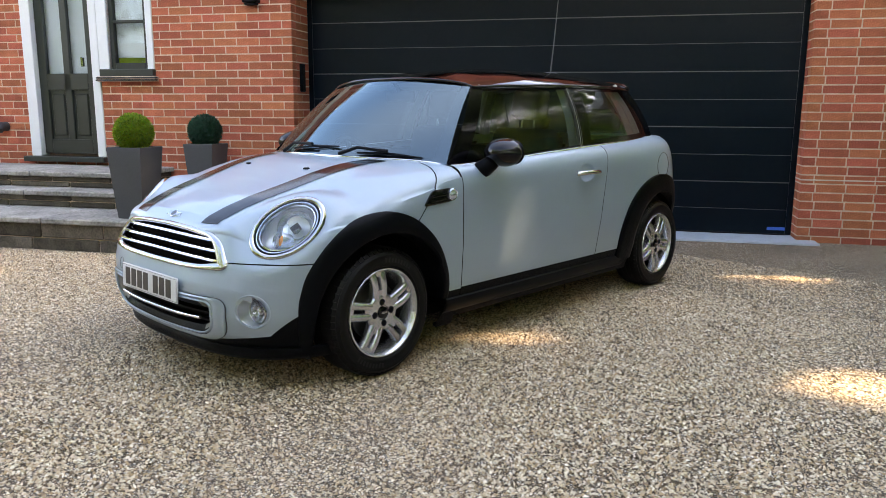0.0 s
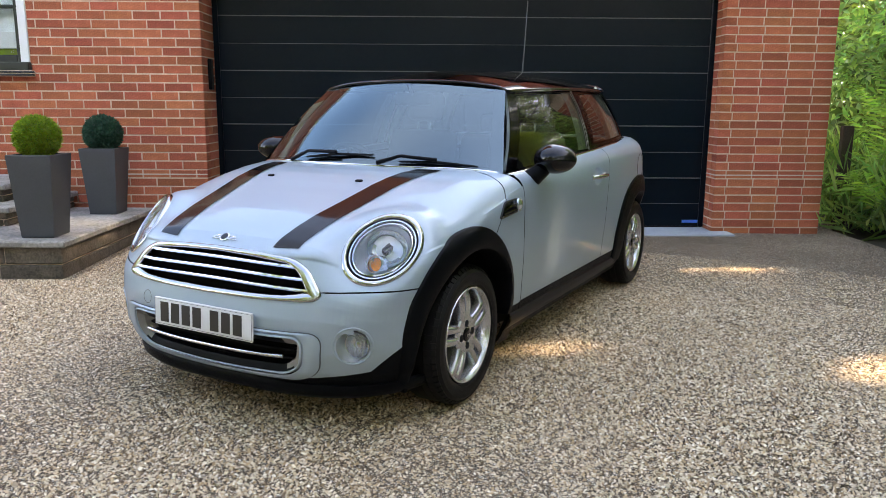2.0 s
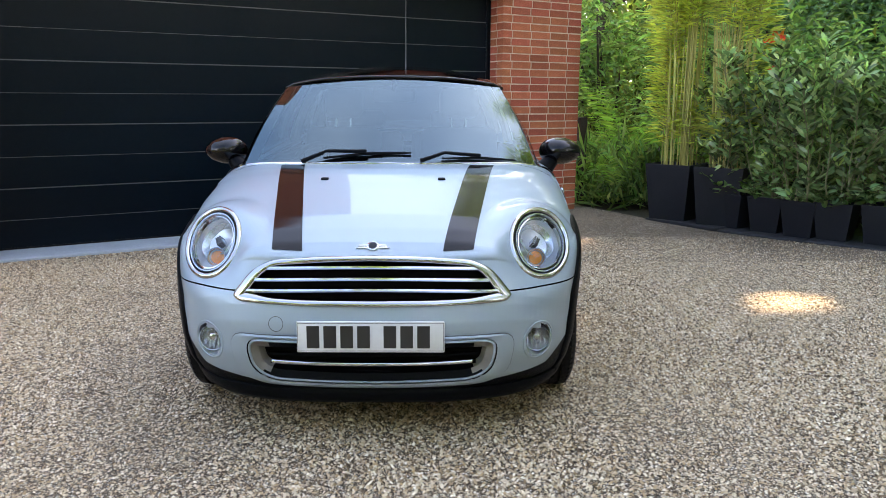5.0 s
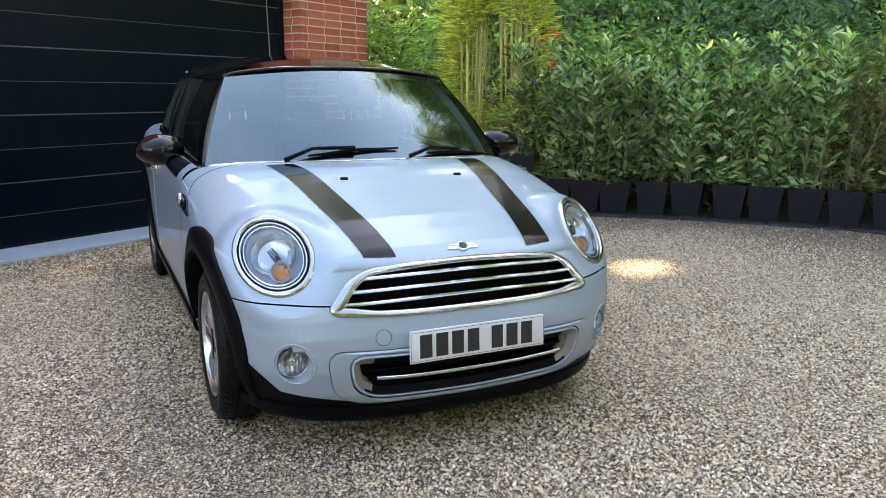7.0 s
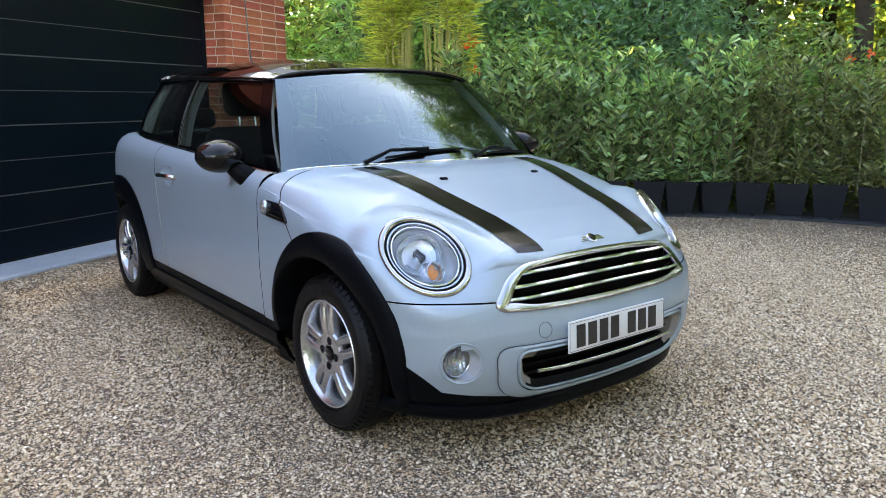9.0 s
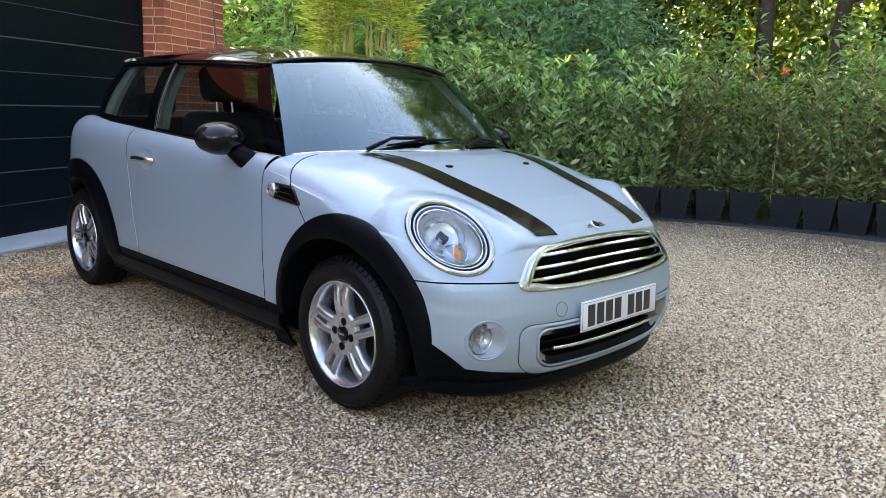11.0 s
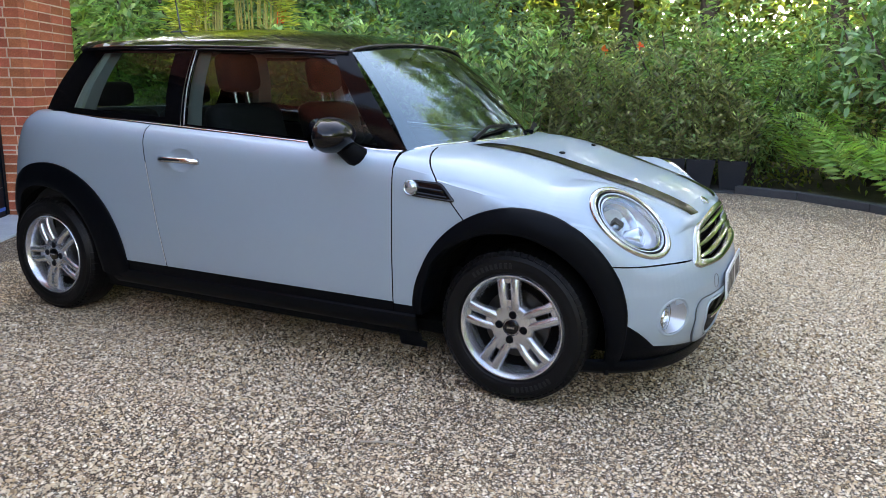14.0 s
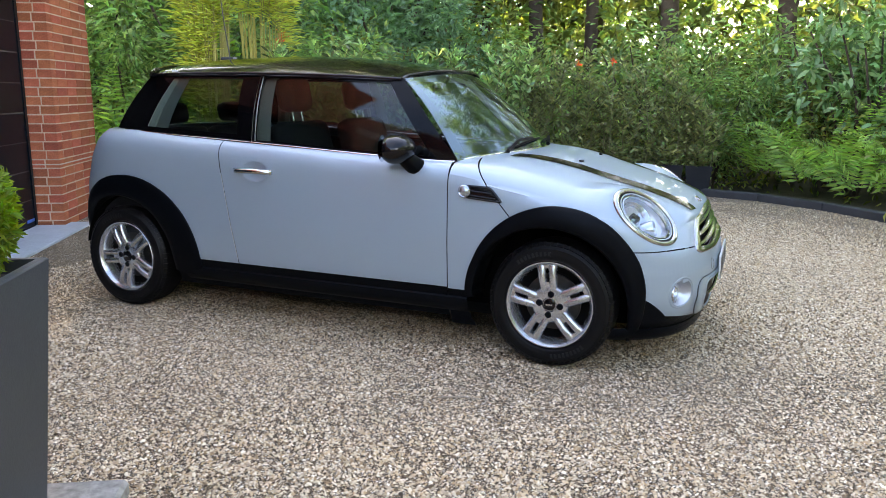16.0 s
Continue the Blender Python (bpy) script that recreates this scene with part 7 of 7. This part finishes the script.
def tree(height, crown_r, crown_lo, n_leaves, m, leaf=0.16, lean=0.0, trunk_r=0.17, spots=()):
    tr = thing("woodland_tree", "tall woodland tree with a thin green crown", "tree", m, group="woodland trees")
    bm_ = bmesh.new()
    pts, p = [], np.array([0, 0, -0.1])
    for k in range(9):
        pts.append(p.copy())
        p = p + np.array([lean + RNG.normal() * 0.10, RNG.normal() * 0.10, height / 9])
    tube(bm_, pts, [trunk_r * 1.25] + list(trunk_r * (1 - 0.10 * np.arange(1, 9))), 10, cap=False)
    part("trunk", bm_, M_BARK, tr, "rough brown trunk", smooth=60)
    clumps = []
    for k in range(16):
        f = crown_lo / height + (1 - crown_lo / height) * (k + RNG.random()) / 16
        i = min(int(f * 8), 7)
        s0 = pts[i] + (pts[i + 1] - pts[i]) * (f * 8 - i)
        a = RNG.random() * 6.28
        reach = crown_r * (1.05 - 0.65 * ((f - crown_lo / height) / (1 - crown_lo / height)) ** 1.5) * (0.6 + 0.4 * RNG.random())
        e = s0 + np.array([math.cos(a) * reach, math.sin(a) * reach, reach * (0.15 + 0.4 * RNG.random())])
        mm = (s0 + e) / 2 + RNG.normal(size=3) * 0.15 + np.array([0, 0, -0.1 * reach])
        bm_ = bmesh.new()
        tube(bm_, [s0, mm, e], [trunk_r * 0.34, trunk_r * 0.2, 0.012], 6, cap=False)
        part("limb", bm_, M_BARK, tr)
        for q in (0.45, 0.62, 0.8, 0.95, 1.08):
            clumps.append(s0 + (e - s0) * q + RNG.normal(size=3) * 0.35)
    clumps = np.array(clumps)
    idx = RNG.integers(0, len(clumps), n_leaves)
    base = clumps[idx] + RNG.normal(size=(n_leaves, 3)) * np.array([[0.42, 0.42, 0.26]])
    for at in spots:
        base = base[sun_gap(base, at)]
    n_leaves = len(base)
    v, t = leaf_arrays(base, RNG.normal(size=(n_leaves, 3)) + np.array([[0, 0, -0.3]]), np.array([[0, 0, 1.0]]) + RNG.normal(size=(n_leaves, 3)) * 0.6, leaf * (0.6 + 0.7 * RNG.random(n_leaves)), leaf * 0.5)
    fol = new("crown", tri_mesh("crown", v, t, M_WOOD))
    fol.parent = tr
    tagged(fol, kind="stuff")
    return tr


# first eight trees added to block the sun; the ninth is out of view
TREES = [(1, 11.5, 8.0, 1.45, 60), (0, 14.5, 7.0, 1.5, 10), (1, 10.5, 10.5, 1.4, 222), (1, 8.9, 5.3, 0.9, 33), (0, 9.4, 3.4, 1.0, 190), (2, 12.4, 6.6, 1.15, 77), (1, 13.0, 9.4, 1.2, 140), (2, 7.9, 8.3, 0.9, 12), (0, -1.5, -13.0, 1.0, 90),
         (0, 10.6, 4.6, 1.0, 100), (1, 7.6, 6.9, 0.95, 40), (2, 5.0, 8.4, 1.0, 200), (0, 3.3, 10.2, 1.05, 300), (1, 12.4, -2.4, 1.1, 160), (2, 12.0, 1.4, 1.1, 10), (0, 12.2, -6.2, 1.1, 60),
         (1, 8.2, -7.6, 1.0, 250), (2, 14.4, 4.6, 1.2, 130), (0, 10.6, 8.6, 1.15, 210), (1, 15.4, 0.4, 1.2, 330), (2, 6.8, 12.0, 1.2, 80), (0, 16.0, -4.6, 1.2, 20), (1, 2.4, 14.5, 1.2, 260), (2, 9.6, -10.4, 1.1, 310),
         (1, 13.4, 7.6, 1.2, 15), (0, 5.6, -10.6, 1.0, 120), (2, 18.0, 2.6, 1.3, 70)]
AT = [[Matrix.LocRotScale((x, y, 0), Matrix.Rotation(radians(rot), 3, "Z"), (sc, sc, sc)) for k, x, y, sc, rot in TREES if k == kind] for kind in (0, 1, 2)]
HOME = [pose(10.8, 2.2, 0), pose(11.2, -0.3, 0), pose(10.4, -4.4, 0)]
KINDS = [tree(14.0, 2.7, 3.2, 9000, HOME[0], lean=0.06, spots=AT[0] + HOME[:1]),
         tree(16.0, 2.9, 3.6, 9500, HOME[1], trunk_r=0.2, spots=AT[1] + HOME[1:2]),
         tree(13.0, 2.8, 2.8, 8800, HOME[2], lean=-0.12, trunk_r=0.14, spots=AT[2] + HOME[2:])]
for k, x, y, sc, rot in TREES:
    ob = copy_thing(KINDS[k], pose(x, y, 0, 0, 0, rot))
    ob.scale = (sc, sc, sc)

# undergrowth: nobody could count these leaves


def thicket(name, label, n, place, leaf, material, slim=0.42):
    base, d = place(n)
    open_ = sun_gap(base)
    base, d = base[open_], d[open_]
    v, t = leaf_arrays(base, d, np.array([[0, 0, 1.0]]) + RNG.normal(size=(len(base), 3)) * 0.6, leaf * (0.5 + 0.9 * RNG.random(len(base))), leaf * slim)
    ob = new(name, tri_mesh(name, v, t, material))
    return tagged(ob, label, "undergrowth", kind="stuff")


def bed_place(n):
    k = 420
    t = RNG.random(k)
    ys = 7.5 - 15 * t
    xs = np.array([edge_x(min(max(y, -6.9), 4.4)) for y in ys]) + 0.75 + 4.6 * RNG.random(k) ** 1.2
    ys = ys + 0.2
    hs = 0.15 + (0.5 + 1.25 * RNG.random(k)) * RNG.random(k)
    c = np.stack([xs, ys, hs], 1)
    idx = RNG.integers(0, k, n)
    off = RNG.normal(size=(n, 3)) * np.array([[0.26, 0.26, 0.20]])
    b_ = c[idx] + off
    b_[:, 2] = np.abs(b_[:, 2])
    return b_, off + RNG.normal(size=(n, 3)) * 0.15


def far_place(n):
    k = 1300
    a = np.radians(-62 + 165 * RNG.random(k))
    r = 12.5 + 16 * RNG.random(k)
    c = np.stack([2 + r * np.cos(a), r * np.sin(a), 0.2 + 6.6 * RNG.random(k) ** 1.9], 1)
    idx = RNG.integers(0, k, n)
    off = RNG.normal(size=(n, 3)) * np.array([[0.75, 0.75, 0.45]])
    b_ = c[idx] + off
    b_[:, 2] = np.abs(b_[:, 2])
    return b_, RNG.normal(size=(n, 3))


def belt_place(n):
    """An unseen wood round the drive, added to cut the low sky light."""
    k = 1150
    a = np.radians(232 + 68 * RNG.random(k))
    r = 13 + 9 * RNG.random(k)
    c = np.stack([r * np.cos(a), r * np.sin(a), 0.2 + 9.5 * RNG.random(k) ** 1.2], 1)
    idx = RNG.integers(0, k, n)
    b_ = c[idx] + RNG.normal(size=(n, 3)) * np.array([[0.8, 0.8, 0.5]])
    b_[:, 2] = np.abs(b_[:, 2])
    return b_, RNG.normal(size=(n, 3))


def grass_place(n):
    """Long grass and weeds beyond the pier."""
    k = 260
    yy = 4.3 + 7.5 * RNG.random(k)
    xx = 2.05 + 0.35 * (RNG.random(k) - 0.5) - 0.35 * (yy - 4.3) + RNG.random(k) * (1.6 + 0.75 * (yy - 4.3))
    c = np.stack([xx, yy, 0.02 + 0.05 * RNG.random(k)], 1)
    idx = RNG.integers(0, k, n)
    b_ = c[idx] + RNG.normal(size=(n, 3)) * np.array([[0.13, 0.13, 0.10]])
    b_[:, 2] = np.abs(b_[:, 2]) + (RNG.random(n) ** 2) * 0.55
    return b_, RNG.normal(size=(n, 3)) * 0.55 + np.array([[0, 0, 0.9]])


thicket("long_grass", "long grass and weeds beside the garage", 15000, grass_place, 0.34, M_MID, 0.06)
thicket("weeds", "leafy weeds in the grass beside the garage", 9000, grass_place, 0.10, M_LEAF)
bm = bmesh.new()
box(bm, -0.05, -0.05, -0.05, 0.05, 0.05, 1.05, 0.006)
solo("fence_post", bm, M_BARK, "weathered timber post in the long grass", "post", m=pose(1.95, 4.75, 0, 0, 0, 20))
def low_place(n):
    """Unseen low growth along the far side of the drive, added to dim the horizon's light."""
    k = 420
    a = np.radians(138 + 100 * RNG.random(k))
    r = 12.5 + 6 * RNG.random(k)
    c = np.stack([r * np.cos(a), r * np.sin(a), 0.2 + 2.9 * RNG.random(k)], 1)
    idx = RNG.integers(0, k, n)
    b_ = c[idx] + RNG.normal(size=(n, 3)) * np.array([[0.6, 0.6, 0.4]])
    b_[:, 2] = np.abs(b_[:, 2])
    return b_, RNG.normal(size=(n, 3))


# out-of-view growth added to keep low light off the drive
thicket("far_hedge", "unseen low leafy growth added to block light from the horizon", 16000, low_place, 0.40, M_WOOD)
# out-of-view wood added to darken the low sky before the car's nose
thicket("near_wood", "unseen leafy wood added to block low sky light", 34000, belt_place, 0.42, M_WOOD)
thicket("undergrowth", "mixed green undergrowth on the woodland floor", 34000, bed_place, 0.10, M_UNDER)
thicket("far_wood", "sunlit leaves of the wood farther back", 115000, far_place, 0.40, M_WOOD)

# ---- bricks ----


def brick_mesh(name, w, h=COURSE - 0.011, d=0.10, c=0.004):
    """A brick, front face towards -y, front edges worn."""
    x, z_ = w / 2, h / 2
    vs = [(-x, 0 + c, -z_), (x, c, -z_), (x, c, z_), (-x, c, z_), (-x + c, 0, -z_ + c), (x - c, 0, -z_ + c), (x - c, 0, z_ - c), (-x + c, 0, z_ - c), (-x, d, -z_), (x, d, -z_), (x, d, z_), (-x, d, z_)]
    fs = [(4, 5, 6, 7), (0, 1, 5, 4), (1, 2, 6, 5), (2, 3, 7, 6), (3, 0, 4, 7), (8, 9, 1, 0), (9, 10, 2, 1), (10, 11, 3, 2), (11, 8, 0, 3)]
    me = bpy.data.meshes.new(name)
    me.from_pydata(vs, [], fs)
    me.materials.append(M_BRICK)
    return me


BRICKS = {}


def lay(parent, u0, u1, z0, z1, place, skip=(), keep=lambda u: True, joined=None, phase=0, starts=(0.0, 0.0)):
    """Courses of stretchers from u0 to u1; place(u, z) gives a brick's pose in the house's frame."""
    course = 0
    z = z0
    while z + COURSE <= z1 + 1e-6:
        x = x0 = u0 + starts[course % 2]
        first = STRETCH * (0.5 if (course + phase) % 2 else 1.0)
        while x < u1 - 0.02:
            ln_ = min(first if x == x0 else STRETCH, u1 - x)
            if u1 - (x + ln_) < 0.05:
                ln_ = u1 - x
            a, b, zc_ = x, x + ln_, z + COURSE / 2
            x += ln_
            if any(a < s[1] - 0.01 and b > s[0] + 0.01 and zc_ > s[2] and zc_ < s[3] for s in skip):
                for s in skip:
                    if zc_ > s[2] and zc_ < s[3]:
                        if a < s[0] - 0.03 and b > s[0]:
                            b = s[0]
                        elif b > s[1] + 0.03 and a < s[1]:
                            a = s[1]
                if any(a < s[1] - 0.01 and b > s[0] + 0.01 and zc_ > s[2] and zc_ < s[3] for s in skip):
                    continue
            ja, jb = (0.0 if a == u0 else 0.005), (0.0 if b >= u1 - 1e-6 else 0.005)
            w = round(b - a - ja - jb, 3)
            if w < 0.03:
                continue
            m = place((a + ja + b - jb) / 2, zc_) @ pose(0, random.uniform(-0.0015, 0.0015), 0, random.uniform(-0.4, 0.4), 0, 0)
            me = BRICKS.setdefault(w, None) or brick_mesh("brick", w)
            BRICKS[w] = me
            if keep((a + b) / 2):
                ob = new("brick", me)
                ob.parent = parent
                ob.matrix_basis = m
            elif joined is not None:
                base_ = len(joined[0])
                for v in me.vertices:
                    joined[0].append(tuple(m @ v.co))
                for f in me.polygons:
                    joined[1].append([base_ + i for i in f.vertices])
        z += COURSE
        course += 1


Z_LOW = 0.006
face = lambda u, z: pose(u, 0, z)
skip_left = [(FD[0], FD[1], FD[2] - 0.06, 9), (FD[1] - 0.01, WN[0] - 0.118, 9, 9), (WN[0] - 0.125, WN[1], WN[2] - 0.055, 9)]
rest = ([], [])
lay(wall_left, -10.2, OPEN_L, Z_LOW, BRICK_TOP, face, skip_left, keep=lambda u: u > -6.3, joined=rest)
rest_me = bpy.data.meshes.new("brick_rest")
rest_me.from_pydata(rest[0], [], rest[1])
rest_me.materials.append(M_BRICKJ)
ob = new("bricks", rest_me)
ob.parent = wall_left
tagged(ob, kind="stuff")
lay(wall_right, OPEN_R, PIER_R, Z_LOW, BRICK_TOP, lambda u, z: pose(u, PIER_W, z), starts=(0.0, 0.106), phase=1)
# reveals of the opening and the pier's outer side
lay(wall_right, PIER_W, 0.40, Z_LOW, BRICK_TOP, lambda u, z: pose(OPEN_R, u, z) @ pose(0, 0, 0, 0, 0, -90), starts=(0.106, 0.0))
lay(wall_left, 0.11, 0.40, Z_LOW, BRICK_TOP, lambda u, z: pose(OPEN_L, u, z) @ pose(0, 0, 0, 0, 0, 90), phase=1)
lay(wall_right, PIER_W + 0.11, 1.6, Z_LOW, BRICK_TOP, lambda u, z: pose(PIER_R, u, z) @ pose(0, 0, 0, 0, 0, 90), phase=1)

# a pale weather line low in the brickwork
for pr, (a, b) in ((wall_right, (OPEN_R, PIER_R)), (wall_left, (-5.9, OPEN_L))):
    bm = bmesh.new()
    w0 = PIER_W if pr is wall_right else 0.0
    box(bm, a - 0.003, w0 - 0.003, 0.583, b, w0 + (0.24 if pr is wall_right else 0.02), 0.594, 0.001)
    part("damp_course", bm, mat("pale_mortar", (0.50, 0.44, 0.38), rough=0.9, var=0.15), pr, "pale damp course line")

# ---- loose pebbles ----


def pebble_mat():
    m = mat("pebble", (0.42, 0.33, 0.24), rough=0.8, var=0.2, scale=40, island=0.001, spec=0.3)
    nt = m.node_tree
    g = nt.nodes.new("ShaderNodeNewGeometry")
    ramp = nt.nodes.new("ShaderNodeValToRGB")
    el = ramp.color_ramp.elements
    stops = ((0.0, (0.07, 0.048, 0.030)), (0.11, (0.21, 0.143, 0.085)), (0.25, (0.48, 0.328, 0.18)), (0.40, (0.39, 0.305, 0.212)), (0.55, (0.60, 0.443, 0.27)), (0.72, (0.57, 0.465, 0.325)), (0.90, (0.71, 0.58, 0.40)), (1.0, (0.84, 0.75, 0.58)))
    el[0].position, el[0].color = stops[0][0], (*stops[0][1], 1)
    el[1].position, el[1].color = stops[-1][0], (*stops[-1][1], 1)
    for p, c in stops[1:-1]:
        e = el.new(p)
        e.color = (*c, 1)
    nt.links.new(g.outputs["Random Per Island"], ramp.inputs["Fac"])
    for n_ in nt.nodes:
        if n_.bl_idname == "ShaderNodeHueSaturation":
            nt.links.new(ramp.outputs["Color"], n_.inputs["Color"])
    return m


N_PEB = 540000                      # thick on the stretch round the car, thinning out beyond
px = -4.6 + 9.8 * RNG.random(N_PEB)
py = -4.6 + 7.0 * RNG.random(N_PEB)
dens = np.clip((4.7 - np.hypot(px, py + 0.9)) / 1.7, 0.10, 1.0) * np.where(py > 1.3, 0.5, 1.0)
thick = RNG.random(N_PEB) < dens
px, py = px[thick], py[thick]
ok = ~((np.abs(px) < 0.30) & (np.abs(py) < 1.4))
ok &= px < np.interp(py, *zip(*sorted([(p[1], p[0]) for p in EDGE]))) - 0.05
hl = np.array(HINV)
hu = hl[0, 0] * px + hl[0, 1] * py + hl[0, 3]
hv = hl[1, 0] * px + hl[1, 1] * py + hl[1, 3]
ok &= ~((hv > -0.05) | ((hu < -5.24) & (hv > -1.81)))
px, py, hv = px[ok], py[ok], hv[ok]
n = len(px)
s_ = np.clip((hv + 1.9) / 1.8, 0, 1)
e_ = np.clip((px - 2.5) / 2.5, 0, 1)
pz = 0.018 * s_ * s_ * (3 - 2 * s_) + 0.03 * e_ * e_ * (3 - 2 * e_)
size = 0.0035 + 0.0027 * RNG.random(n) ** 1.5
# a rounded stone: five uneven corners round the foot and a crown
ring_a = np.arange(5) * 2 * np.pi / 5
foot = np.stack([np.cos(ring_a), np.sin(ring_a), -0.35 * np.ones(5)], 1)
stone = np.concatenate([foot, [(0.0, 0.0, 0.85)]])
faces_ = np.array([(0, 1, 5), (1, 2, 5), (2, 3, 5), (3, 4, 5), (4, 0, 5)])
vert = stone[None] * (0.75 + 0.5 * RNG.random((n, 6, 1))) + RNG.normal(size=(n, 6, 3)) * 0.13
vert = vert * (size[:, None] * (0.75 + 0.6 * RNG.random((n, 3))))[:, None, :]
vert[:, :, 0] *= 1.6
vert[:, :, 2] *= 0.95
a = RNG.random(n) * 6.283
tip = RNG.normal(size=(n, 1)) * 0.5
ca, sa = np.cos(a)[:, None], np.sin(a)[:, None]
vx = vert[:, :, 0] * ca - vert[:, :, 1] * sa + px[:, None]
vy = vert[:, :, 0] * sa + vert[:, :, 1] * ca + py[:, None]
vz = vert[:, :, 2] + vert[:, :, 0] * tip + (0.007 + pz + size * 0.30)[:, None]
V = np.stack([vx, vy, vz], 2).reshape(-1, 3)
T = (np.arange(n)[:, None, None] * 6 + faces_[None]).reshape(-1, 3)
tagged(new("gravel_pebbles", tri_mesh("gravel_pebbles", V, T, pebble_mat())), "loose cream, tan and brown pebbles on the drive", "gravel", kind="stuff")

# twigs and leaves fallen on the gravel
for x, y, rot, ln_ in ((-1.34, -0.94, -75, 0.21), (1.6, -2.2, 70, 0.12), (-0.6, -2.5, 140, 0.1), (2.3, 0.2, 10, 0.15)):
    bm = bmesh.new()
    tube(bm, [(0, 0, 0), (ln_ * 0.5, 0.012, 0.004), (ln_, -0.004, 0.001)], [0.004, 0.003, 0.002], 5)
    solo("twig", bm, M_TWIG, "thin dry twig lying on the gravel", "twig", group="fallen twigs", m=pose(x, y, ground_z(x, y) + 0.012, 0, 0, rot))
